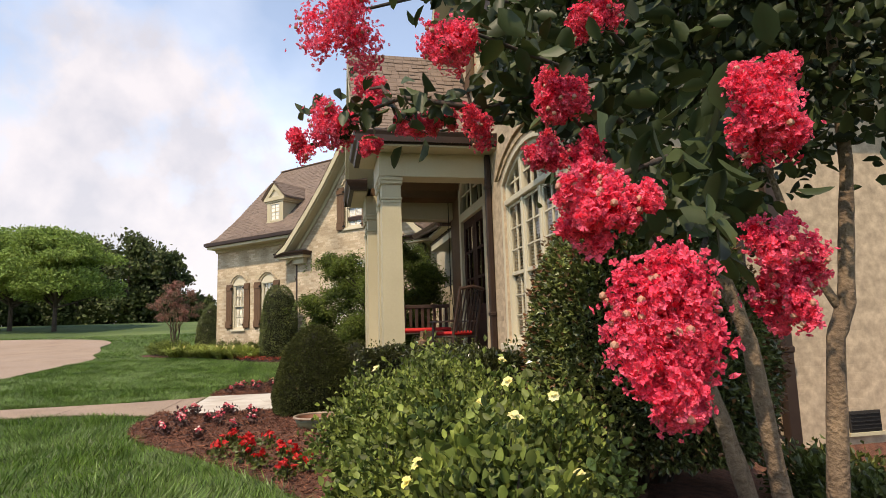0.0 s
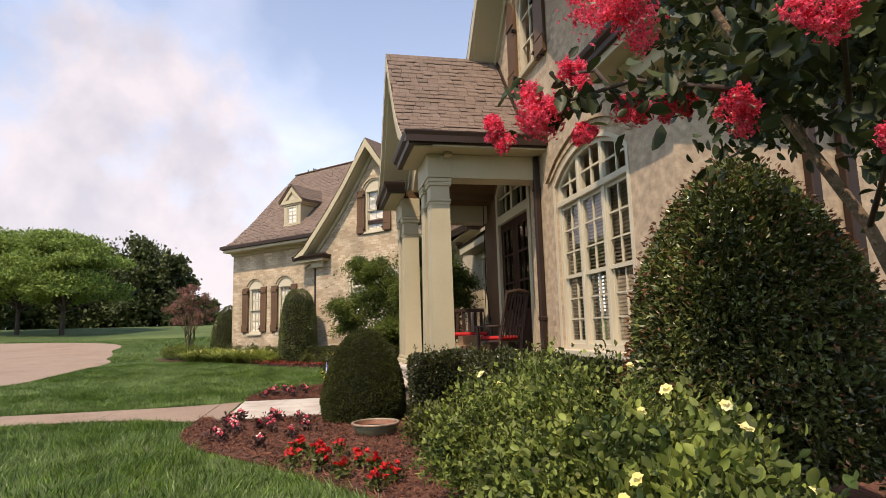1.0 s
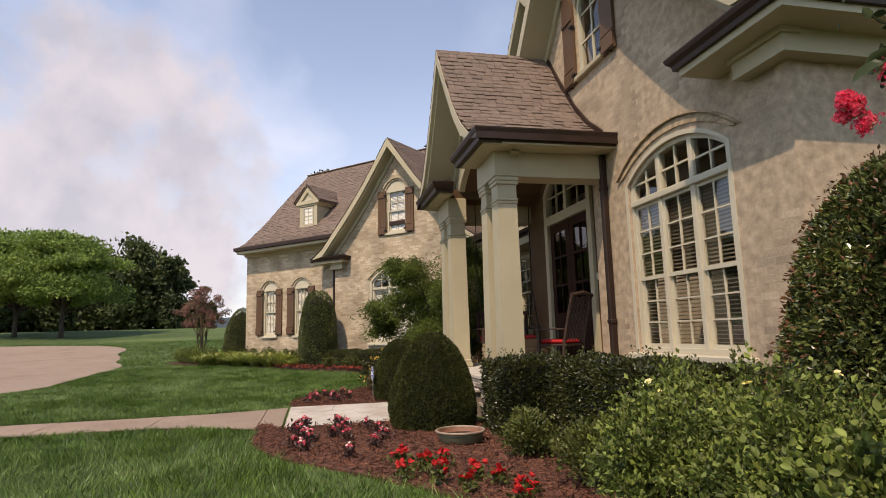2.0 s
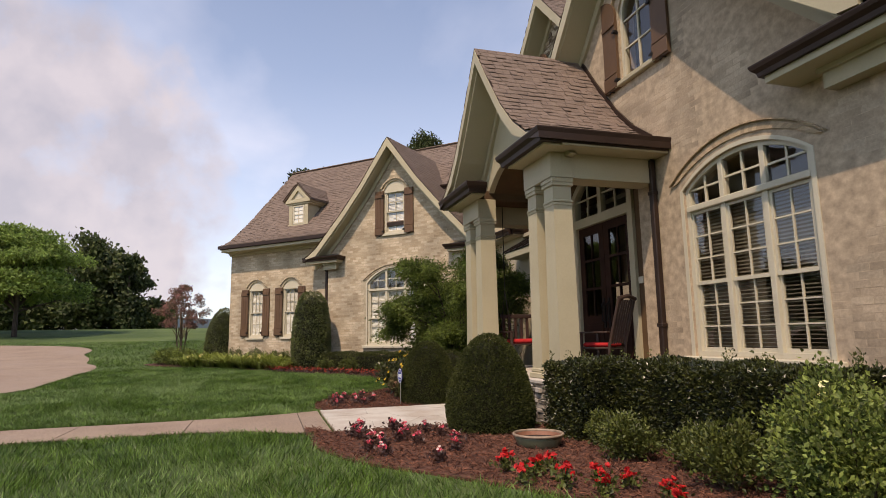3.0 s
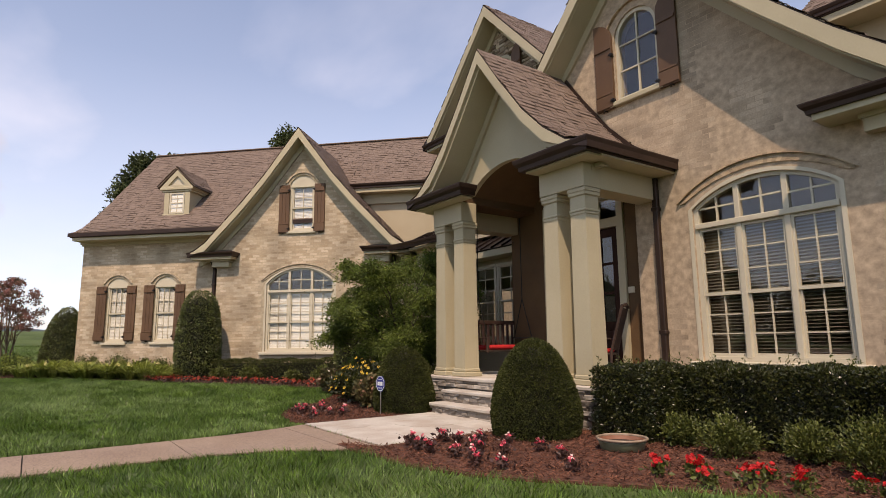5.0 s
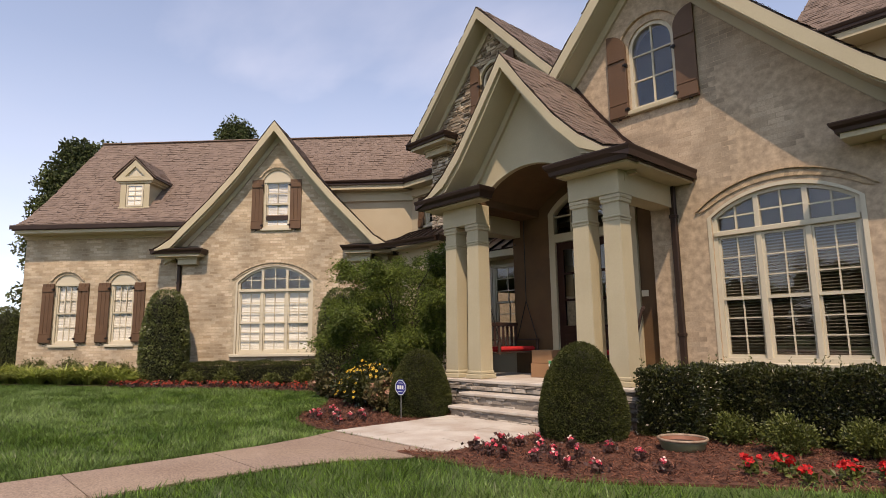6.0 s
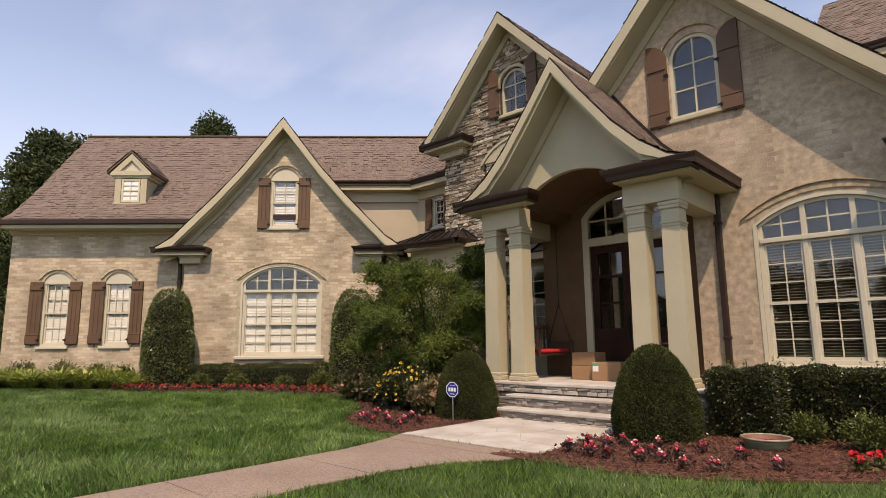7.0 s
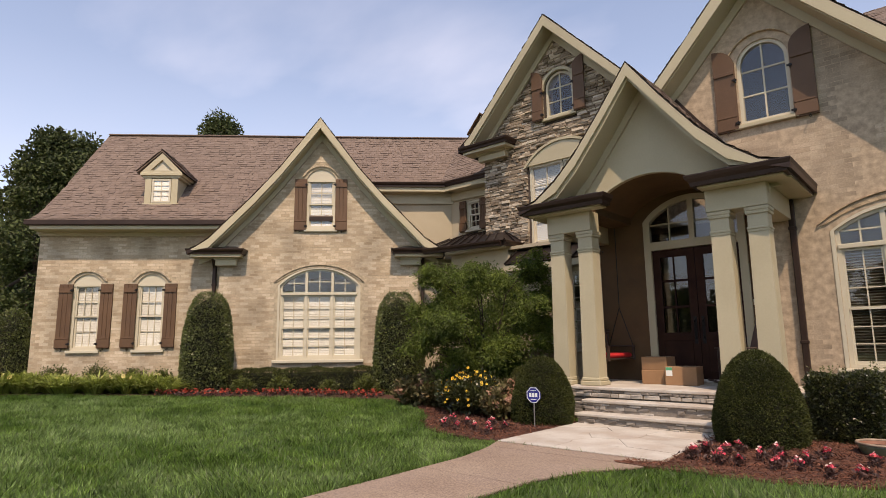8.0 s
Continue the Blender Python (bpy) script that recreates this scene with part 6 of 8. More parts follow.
# twigs to the flower heads
for a, b in (((5.3, -1.35, 1.9), (5.80, -1.90, 1.70)), ((5.80, -1.90, 1.70), (5.42, -2.30, 1.78)), ((5.55, -2.10, 1.75), (5.42, -2.205, 1.90)), ((5.2, -1.6, 2.4), (5.93, -2.25, 1.90)), ((5.48, -1.2, 1.4), (6.27, -1.88, 1.55)), ((5.6, -1.35, 1.75), (6.25, -2.05, 1.69)), ((5.6, -1.2, 1.8), (6.35, -1.82, 1.69)), ((5.5, -1.15, 1.3), (6.16, -1.80, 1.45)), ((5.5, -0.95, 1.35), (6.72, -1.90, 1.13)), ((5.55, -0.9, 1.5), (6.68, -1.74, 1.42)), ((5.9, -1.3, 1.45), (6.63, -1.95, 1.28)), ((5.55, -0.85, 1.3), (6.61, -1.66, 1.22))):
    A, B = Vector(a), Vector(b)
    mid = A.lerp(B, 0.5) + Vector((0, 0, 0.06))
    limb([A, mid, B], 0.010, 0.004, BARKD, "twig")
# leaves: the crown's mass, then sprays along the twigs
cl = []
for i in range(96):
    a, q, zz = RNG.uniform(0, 6.28), math.sqrt(RNG.uniform(0, 1)), RNG.uniform(1.88, 3.3)
    rr = 0.95 * math.sin(min(1.0, (zz - 1.6) / 0.7) * 1.57)
    cl.append((5.48 + rr * q * math.cos(a), -0.88 + 0.85 * rr * q * math.sin(a), zz))
for i in range(46):
    a, q = RNG.uniform(0, 6.28), 0.62 * math.sqrt(RNG.uniform(0, 1))
    cl.append((5.50 + q * math.cos(a), -0.42 + 0.8 * q * math.sin(a), RNG.uniform(1.72, 2.75)))
pts = np.concatenate([np.array(c)[None, :] + RNG.normal(0, 0.11, (92, 3)) for c in cl]) - np.array(O)
tw = []
for a, b, n in (((5.80, -1.85, 1.72), (5.40, -2.32, 1.79), 110), ((5.3, -1.4, 1.9), (5.85, -1.90, 1.74), 150), ((5.4, -1.5, 2.0), (6.22, -2.02, 1.72), 170), ((5.5, -1.4, 2.1), (5.95, -2.2, 1.95), 90), ((5.5, -1.2, 1.6), (6.26, -1.86, 1.60), 150), ((5.7, -1.2, 1.8), (6.34, -1.80, 1.74), 130), ((5.8, -1.2, 1.45), (6.56, -1.88, 1.33), 130), ((5.8, -1.2, 1.55), (6.6, -1.70, 1.47), 110), ((5.9, -1.25, 1.38), (6.62, -1.80, 1.24), 110)):
    s = RNG.uniform(0.15, 1, (n, 1))
    tw.append(np.array(a)[None] * (1 - s) + np.array(b)[None] * s + RNG.normal(0, 0.045, (n, 3)))
part("crown", leaf_mesh("crown", pts, RNG.normal(0, 0.5, pts.shape), 0.058, MYRTLE, 0.58, 0.8, 0.2, oval=True), MYRTLE, myr, "dark glossy leaves")
pts = np.concatenate(tw) - np.array(O)
part("leafy_sprays", leaf_mesh("leafy_sprays", pts, RNG.normal(0, 0.5, pts.shape), 0.060, MYRTLE, 0.60, 0.8, 0.2, oval=True), MYRTLE, myr, "dark glossy leaves on flowering twigs")

# young trees and the maple
def small_tree(name, x, y, h, spread, n, leaf, size, label, category, trunk_h, clumps, seed, squash=0.7, tr=0.05, group="", tight=0.20, flat=False, stems=1, bark=BARKD, crown_low=0.35, limbs=True):
    """A tapered trunk that forks into limbs, with sprays of leaves about their ends."""
    rg = np.random.default_rng(seed)
    z = gz1(x, y)
    t = thing(name, (x, y, z), label, category, group)
    bm = bmesh.new()
    P = []
    tops = [(0.0, 0.0)] if stems == 1 else [(spread * 0.18 * math.cos(k * 6.28 / stems), spread * 0.18 * math.sin(k * 6.28 / stems)) for k in range(stems)]
    for (sx, sy) in tops:
        bl = bmesh.new() if limbs else bm
        tube(bl, [(sx * 0.2, sy * 0.2, -0.05), (sx * 0.5, sy * 0.5, trunk_h * 0.5), (sx, sy, trunk_h), (sx * 1.3, sy * 1.3, h * 0.8)], [tr, tr * 0.85, tr * 0.7, tr * 0.2], 8)
        if limbs:
            part("trunk", bl, bark, t)
    for i in range(clumps):
        a = rg.uniform(0, 6.28)
        f = rg.uniform(0, 1)
        zz = h * (crown_low + (1 - crown_low) * f)
        env = math.sin(math.pi * min(1, 0.18 + 0.82 * f) ** 0.8) ** 0.7 if not flat else math.sqrt(max(0.05, 1 - f * f * 0.9))
        q = math.sqrt(rg.uniform(0.08, 1.0)) * env * spread * rg.uniform(0.75, 1.12)
        c = np.array([q * math.cos(a), q * math.sin(a), zz])
        s = tops[i % len(tops)]
        if i % 3 == 0:
            st = trunk_h * rg.uniform(0.7, 1.0)
            bl = bmesh.new() if limbs else bm
            tube(bl, [(s[0], s[1], st), (c[0] * 0.55, c[1] * 0.55, st + (zz - st) * 0.6), tuple(c)], [tr * 0.45, tr * 0.25, tr * 0.06], 5)
            if limbs:
                part("limb", bl, bark, t)
        k = n // clumps
        rr = spread * tight
        g = rg.normal(0, 1, (k, 3))
        g *= np.minimum(1.0, 1.75 / np.linalg.norm(g, axis=1, keepdims=True))
        P.append(c[None] + g * np.array([rr, rr, rr * squash * 0.7]))
    p = np.concatenate(P)
    nr = np.tile([0.0, 0.0, 0.4], (len(p), 1))
    if limbs:
        bm.free()
    else:
        part("trunk", bm, bark, t)
    part("crown", leaf_mesh("crown", p, nr, size, leaf, 0.5, 0.8, 0.25), leaf, t)
    return t


def maple(x, y, h, spread, pads, per, seed):
    """A many-stemmed maple: limbs that arch outward, each ending in flat feathery sprays held in tiers."""
    rg = np.random.default_rng(seed)
    t = thing("japanese_maple", (x, y, gz1(x, y)), "green laceleaf japanese maple in the corner bed", "tree")
    P, NR, LB = [], [], []
    for i in range(23):
        a, f = i * 2.4 + rg.uniform(-0.3, 0.3), (i + 0.5) / 23
        reach = spread * (0.25 + 0.75 * math.sin(math.pi * min(1.0, 0.20 + 0.72 * (1 - f))) ** 0.8) * rg.uniform(0.45, 0.98)
        LB.append(np.array([reach * math.cos(a), reach * math.sin(a), h * (0.20 + 0.72 * f)]))
    for i in range(pads):
        lobe = LB[i % len(LB)]
        c = lobe + rg.normal(0, 1, 3) * np.array([0.20, 0.20, 0.13])
        a, f = math.atan2(c[1], c[0]), c[2] / h
        out = np.array([math.cos(a), math.sin(a), 0.0])
        side = np.array([-math.sin(a), math.cos(a), 0.0])
        wide = rg.uniform(0.22, 0.40) * (1 - 0.25 * f)
        u, v = rg.normal(0, 0.5, per), rg.normal(0, 0.5, per)
        # the spray droops at its rim and is feathered into fingers
        fin = 0.75 + 0.30 * np.sin(5 * np.arctan2(v, u) + i)
        u, v = u * fin, v * fin
        q = c + np.outer(u * wide, out) + np.outer(v * wide, side)
        q[:, 2] += -0.22 * (u * u + v * v) * wide - 0.10 * u * wide + rg.normal(0, 0.062, per)
        P.append(q)
        n = np.outer(u, out) + np.outer(v, side)
        n[:, 2] -= 0.25
        NR.append(n)
        if i % 9 == 0:
            bm = bmesh.new()
            k = rg.uniform(0.05, 0.16)
            tube(bm, [(0.08 * out[0], 0.08 * out[1], -0.04), (c[0] * k + 0.08 * out[0], c[1] * k + 0.08 * out[1], c[2] * 0.40), (c[0] * 0.50, c[1] * 0.50, c[2] * 0.80), tuple(c - [0, 0, 0.02])], [0.034, 0.024, 0.012, 0.004], 6)
            part("stem", bm, BARKD, t)
    # leaves of the inner sprays, which close the crown
    q = rg.normal(0, 0.42, (11000, 3)) * np.array([spread * 0.82, spread * 0.82, h * 0.46]) + np.array([0, 0, h * 0.54])
    q = q[(q[:, 2] > h * 0.10) & (q[:, 2] < h * 0.88)]
    P.append(q)
    NR.append(np.tile([0.1, -0.1, 0.6], (len(q), 1)))
    part("crown", leaf_mesh("crown", np.concatenate(P), np.concatenate(NR), 0.062, MAPLE, 0.36, 0.55, 0.15), MAPLE, t, "feathery yellow-green leaves in tiers")


maple(-5.95, -1.10, 3.02, 1.46, 230, 380, 3)
small_tree("young_crape_myrtle", -17.2, -8.05, 2.78, 0.92, 6400, MYRTLEY, 0.068, "young crape myrtle with reddish new leaves", "tree", 0.9, 48, 4, 0.9, 0.032, stems=4, bark=BARK, crown_low=0.46, tight=0.11)
for x, y, h, s in ((-35.0, -19.5, 6.4, 3.4), (-36.6, -22.8, 6.8, 3.8)):
    small_tree("lawn_tree", x, y, h, s, 32000, LAWNTREE, 0.20, "spreading light green tree standing on the lawn", "tree", 2.0, 90, int(-y), 0.55, 0.16, "lawn trees", flat=True, crown_low=0.34, tight=0.17)
for x, y, h, s in ((-27.2, 3.9, 12.2, 2.4), (-28.4, -3.2, 9.6, 2.3), (-31.0, -1.3, 10.2, 2.9), (-34.0, -2.0, 9.0, 2.6), (-29.9, 0.9, 8.9, 2.4)):
    small_tree("oak", x, y, h, s, 34000, WOODS, 0.19, "tall dark green tree behind the house", "tree", 4.0, 120, int(-x * 3), 0.9, 0.3, "trees behind the house", crown_low=0.10, limbs=False, tight=0.19)


def woodland(name, spots, label, seed, per=4300, size=0.42):
    """A belt of woodland: trunks and leafy crowns of many trees."""
    rg = np.random.default_rng(seed)
    P, bm = [], bmesh.new()
    for x, y, h, r in spots:
        z = gz1(x, y)
        tube(bm, [(x, y, z - 0.2), (x, y, z + h * 0.4), (x + rg.uniform(-0.5, 0.5), y, z + h * 0.75)], [0.28, 0.22, 0.08], 6)
        for c in range(24):
            a, f = rg.uniform(0, 6.28), rg.uniform(0.04, 1)
            q = r * math.sqrt(rg.uniform(0.1, 1)) * math.sin(math.pi * (0.12 + 0.80 * f)) ** 0.6
            P.append(np.array([x + q * math.cos(a), y + q * math.sin(a), z + h * f * 0.97]) + rg.normal(0, 1, (per // 24, 3)) * np.array([0.75, 0.75, 0.6]) * r * 0.28)
    p = np.concatenate(P)
    p[:, 2] = np.maximum(p[:, 2], gz(p[:, 0]) + 0.05)
    nr = np.tile([0.0, 0.0, 0.5], (len(p), 1))
    me = leaf_mesh(name, p, nr, size, WOODS, 0.7, 0.8)
    ob = tagged(new(name, me), label, "woodland", "", "stuff")
    part("trunks", bm, BARKD, ob, kind="stuff")
    return ob


rw = random.Random(11)
spots = []
for i in range(40):
    f = i / 39
    spots.append((-57 - rw.uniform(0, 9) - 3 * math.sin(f * 9), -20.5 - 44 * f + rw.uniform(-2, 2), rw.uniform(7.3, 10.7) * (0.7 if i < 2 else 1), rw.uniform(2.6, 3.8)))
spots += [(-58.5, -18.3, 7.4, 1.7), (-60.0, -15.6, 3.0, 1.5)]
woodland("woodland", spots, "belt of dark deciduous woodland beyond the far lawn", 21, 4000)
spots = [(rw.uniform(-70, 90), -66 + rw.uniform(-6, 6), rw.uniform(5, 8), rw.uniform(3, 4.5)) for _ in range(34)] + [(78 + rw.uniform(-5, 5), rw.uniform(-60, 60), rw.uniform(8, 13), rw.uniform(3, 4.5)) for _ in range(26)]
woodland("woodland", spots, "belt of woodland across the road from the house", 22, 500, 1.3)
# far hills, the blue haze of distance put into their colour
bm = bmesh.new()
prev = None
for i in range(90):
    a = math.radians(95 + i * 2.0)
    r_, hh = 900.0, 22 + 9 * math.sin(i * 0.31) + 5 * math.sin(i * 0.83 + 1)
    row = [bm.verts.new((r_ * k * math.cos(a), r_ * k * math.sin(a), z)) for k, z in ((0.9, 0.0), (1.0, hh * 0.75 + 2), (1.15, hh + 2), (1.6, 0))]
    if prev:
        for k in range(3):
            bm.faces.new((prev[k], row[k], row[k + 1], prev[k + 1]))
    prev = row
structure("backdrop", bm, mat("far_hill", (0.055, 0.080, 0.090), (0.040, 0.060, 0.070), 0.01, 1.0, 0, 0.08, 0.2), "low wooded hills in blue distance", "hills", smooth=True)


# flower beds
def bedding_plant(kind, seed):
    """One small bedding plant: leaves and a few flowers. Built at the origin."""
    rg = np.random.default_rng(seed)
    if kind == "begonia":
        t = thing("begonia", (0, 0, -30), "low bronze-leaved begonia with pink and white flowers", "flower")
        leafm, fm, hh, rr, nl, nf = BRONZEL, PINKF, 0.16, 0.095, 80, 4
    elif kind == "salvia":
        t = thing("salvia", (0, 0, -30), "small scarlet bedding flower in the mulch", "flower")
        leafm, fm, hh, rr, nl, nf = AZALEA, REDF, 0.17, 0.10, 75, 6
    p = rg.normal(0, 1, (nl, 3)) * np.array([rr * 0.55, rr * 0.55, 0.03]) + np.array([0, 0, hh * 0.5])
    part("leaves", leaf_mesh("leaves", p, np.tile([0, 0, 0.5], (nl, 1)), 0.055, leafm, 0.7, 0.8), leafm, t)
    for i in range(nf):
        V, F, Vw, Fw = [], [], [], []
        a, q = rg.uniform(0, 6.28), rg.uniform(0, 1) * rr
        c = (q * math.cos(a), q * math.sin(a), hh * rg.uniform(0.8, 1.15))
        for j in range(3):
            cc = tuple(np.array(c) + rg.normal(0, 0.012, 3))
            flower(V, F, cc, rg.normal(0, 0.5, 3) + np.array([0.2, -0.3, 0.9]), 0.026 if kind == "begonia" else 0.032, 5, 0.35)
        if kind == "begonia" and i % 3 < 2:
            flower(Vw, Fw, (c[0] + 0.008, c[1] - 0.012, c[2] + 0.020), (0.2, -0.5, 0.8), 0.021, 5, 0.4)
        fl = part("flower", raw_mesh("flower", V, F, fm), fm, t)
        if Vw:
            part("pale_centre", raw_mesh("pale_centre", Vw, Fw, WHITEF), WHITEF, fl, "whitish petals")
    bm = bmesh.new()
    for i in range(3):
        a = i * 2.1
        tube(bm, [(0, 0, -0.02), (0.03 * math.cos(a), 0.03 * math.sin(a), hh * 0.8)], 0.004, 4)
    part("stem", bm, BARKD, t)
    return t


def scatter(kind, places, group, seeds=(1, 2, 3)):
    base = [bedding_plant(kind, s) for s in seeds]
    for i, (x, y, s) in enumerate(places):
        m = Matrix.Translation((x, y, gz1(x, y) + 0.02)) @ Matrix.Rotation(i * 2.4, 4, "Z") @ Matrix.Scale(0.85 * s, 4)
        b = base[i % len(base)]
        if i < len(base):
            b.matrix_world = m
            tagged(b, group=group)
        else:
            copy_thing(b, m)


rp_ = random.Random(3)
beg = [(-0.95 + 0.24 * i + rp_.uniform(-0.08, 0.08), yb + rp_.uniform(-0.12, 0.12), 1) for i in range(7) for yb in (-4.02, -3.62) if not (yb > -3.7 and i > 4)] + [(-0.7, -3.28, 1), (-0.35, -3.2, 1), (0.1, -3.15, 1), (0.55, -3.3, 1), (0.95, -3.6, 1)]
beg += [(-4.35, -3.95, 1), (-4.45, -3.55, 1), (-4.0, -3.6, 1), (-3.75, -4.0, 1), (-4.1, -3.85, 1), (-4.75, -3.7, 1), (-4.9, -3.4, 1), (-4.2, -3.3, 1), (-3.8, -3.5, 1), (-4.6, -3.9, 1)]
scatter("begonia", beg, "begonias")
sal = [(1.5, -3.2, 1), (1.76, -3.05, 1), (2.15, -3.0, 1), (2.13, -2.7, 1), (2.45, -2.85, 1), (1.62, -2.85, 1), (2.7, -2.5, 1), (2.35, -2.58, 1), (1.95, -3.22, 1), (2.9, -2.62, 1)]
scatter("salvia", sal, "scarlet bedding")
# strip of red bedding before the wing's hedge
V, F, LP = [], [], []
for i in range(270):
    u, v = RNG.uniform(-12.0, -7.1), -5.0 + RNG.normal(0, 0.16)
    v += 0.28 * max(0.0, (u + 9.6) / 2.4)
    x, y, _ = wing(u, v)
    c = (x, y, gz1(x) + 0.02 + RNG.uniform(0.08, 0.14))
    LP.append((x, y, c[2] - 0.05))
    for j in range(2):
        flower(V, F, tuple(np.array(c) + RNG.normal(0, 0.02, 3)), RNG.normal(0, 0.5, 3) + np.array([0.3, -0.3, 0.9]), 0.024, 5, 0.4)
REDD = mat("dull_scarlet_petal", (0.34, 0.045, 0.018), (0.20, 0.022, 0.012), 12, 0.7, 0, 40, 0.2, island=0.3)
strip = thing("begonia_border", (0, 0, 0), "low border of scarlet begonias along the wing", "flower", kind="stuff")
part("flowers", raw_mesh("flowers", V, F, REDD), REDD, strip, kind="stuff")
LP = np.repeat(np.array(LP), 6, 0) + RNG.normal(0, 0.04, (len(LP) * 6, 3)) * np.array([1, 1, 0.5])
part("leaves", leaf_mesh("leaves", LP, np.tile([0, 0, 0.5], (len(LP), 1)), 0.05, BRONZEL, 0.7, 0.8), BRONZEL, strip, kind="stuff")


def lily(seed):
    """A clump of strap leaves arching over, with a few yellow flowers."""
    rg = np.random.default_rng(seed)
    t = thing("daylily", (0, 0, -30), "arching clump of daylily leaves with yellow flowers", "flower", "daylilies")
    V, F = [], []
    for i in range(150):
        a, ln = rg.uniform(0, 6.28), rg.uniform(0.26, 0.50)
        d, s = np.array([math.cos(a), math.sin(a), 0]), np.array([-math.sin(a), math.cos(a), 0])
        lean = rg.uniform(0.35, 1.15)
        b = len(V)
        base = d * rg.uniform(0, 0.08)
        for f, w in ((0, 0.009), (0.45, 0.011), (0.8, 0.008), (1.0, 0.001)):
            c = base + d * ln * lean * f * (0.5 + 0.6 * f) + np.array([0, 0, ln * (1.25 * f - (0.35 + 0.45 * lean) * f * f)])
            V += [tuple(c - s * w), tuple(c + s * w)]
        F += [(b, b + 1, b + 3, b + 2), (b + 2, b + 3, b + 5, b + 4), (b + 4, b + 5, b + 7, b + 6)]
    part("leaves", raw_mesh("leaves", V, F, LILY), LILY, t)
    for i in range(seed % 2):
        V, F = [], []
        a = rg.uniform(0, 6.28)
        flower(V, F, (0.2 * math.cos(a), 0.2 * math.sin(a), rg.uniform(0.24, 0.32)), (math.cos(a), math.sin(a), 0.6), 0.045, 6, 0.5, 0.6)
        part("flower", raw_mesh("flower", V, F, LILYF), LILYF, t)
    return t


base = [lily(s) for s in (1, 2, 3)]
for i in range(30):
    u = -16.1 + 4.3 * (i // 2) / 14.5 + RNG.uniform(-0.08, 0.08)
    v = -5.42 - 0.44 * (i % 2) + RNG.uniform(-0.22, 0.22)
    x, y, _ = wing(u, v)
    m = Matrix.Translation((x, y, gz1(x) + 0.02)) @ Matrix.Rotation(i * 1.7, 4, "Z") @ Matrix.Diagonal((1.2, 1.2, RNG.uniform(0.95, 1.30), 1))
    if i < 3:
        base[i].matrix_world = m
    else:
        copy_thing(base[i % 3], m)
for u, v, r, h in ((-15.0, -6.35, 0.45, 0.55), (-14.0, -6.35, 0.45, 0.55), (-13.0, -6.4, 0.4, 0.5), (-12.3, -5.9, 0.32, 0.48), (-10.3, -5.45, 0.24, 0.36), (-9.45, -5.42, 0.28, 0.42), (-8.35, -5.4, 0.2, 0.32), (-7.5, -5.3, 0.26, 0.46)):
    x, y, _ = wing(u, v)
    loose_bush("azalea", x, y, r, h, 1600, AZALEA, 0.05, "small loose green shrub in the wing's bed", "shrub", "wing bed shrubs", clumps=30)
for u, v in ((-17.7, -5.7), (-17.0, -5.55), (-17.3, -6.3), (-18.0, -6.1)):
    x, y, _ = wing(u, v)
    loose_bush("rose_bush", x, y, 0.42, 0.55, 1500, ROSE, 0.06, "low leafy rose round the young tree", "rose", "corner roses", clumps=26)


def daisy_bush(name, x, y, r, h, petal, label, nfl, leaf=HEDGE):
    t = loose_bush(name, x, y, r, h, 3800, leaf, 0.06, label, "flower", clumps=44, stems=12)
    for i in range(nfl):
        V, F, dk = [], [], bmesh.new()
        a, q = RNG.uniform(0, 6.28), math.sqrt(RNG.uniform(0, 1))
        q *= 1.12
        c = Vector((r * q * math.cos(a), r * q * math.sin(a), h * (1.06 - 0.62 * q * q) * RNG.uniform(0.86, 1.06)))
        n = Vector((0.35 + 0.4 * math.cos(a), -0.5 + 0.4 * math.sin(a), 0.7))
        flower(V, F, c, n, RNG.uniform(0.022, 0.034), 8, 0.05, 0.62)
        bmesh.ops.create_icosphere(dk, subdivisions=1, radius=0.010, matrix=Matrix.Translation(c + n.normalized() * 0.006))
        fl = part("flower", raw_mesh("flower", V, F, petal), petal, t, "yellow daisy flower")
        part("flower_eye", dk, BARKD, fl, "dark brown flower eye")


daisy_bush("black_eyed_susan", -5.22, -2.45, 0.56, 0.76, YELLOWF, "clump of yellow black-eyed susans in flower", 84)
daisy_bush("black_eyed_susan", -5.75, -2.2, 0.42, 0.70, YELLOWF, "clump of yellow black-eyed susans in flower", 34)
BROWNL = mat("browned_leaf", (0.150, 0.100, 0.045), (0.075, 0.085, 0.028), 9, 0.6, 0, 30, 0.2, island=0.45, translucent=0.2)
HYD = mat("faded_hydrangea", (0.42, 0.26, 0.17), (0.30, 0.12, 0.08), 14, 0.7, 0, 40, 0.2, island=0.3, translucent=0.2)
for x, y, r, h in ((-6.35, -2.05, 0.42, 0.72), (-4.75, -2.15, 0.35, 0.62), (-6.75, -1.75, 0.4, 0.75), (-6.95, -2.2, 0.34, 0.55), (-4.55, -2.62, 0.26, 0.50)):
    t = loose_bush("hydrangea", x, y, r, h, 2200, BROWNL, 0.085, "hydrangea with fading pinkish-brown flower heads", "shrub", "hydrangeas", clumps=34, width=0.75)
    for k in range(9):
        a, q = RNG.uniform(0, 6.28), math.sqrt(RNG.uniform(0.1, 1))
        c = np.array([r * q * math.cos(a), r * q * math.sin(a), h * (1.0 - 0.5 * q * q)])
        V, F = [], []
        for i in range(40):
            d = RNG.normal(0, 1, 3); d /= np.linalg.norm(d)
            flower(V, F, tuple(c + d * 0.065), d, 0.02, 4, 0.1, 0.9)
        part("flower_head", raw_mesh("flower_head", V, F, HYD), HYD, t)


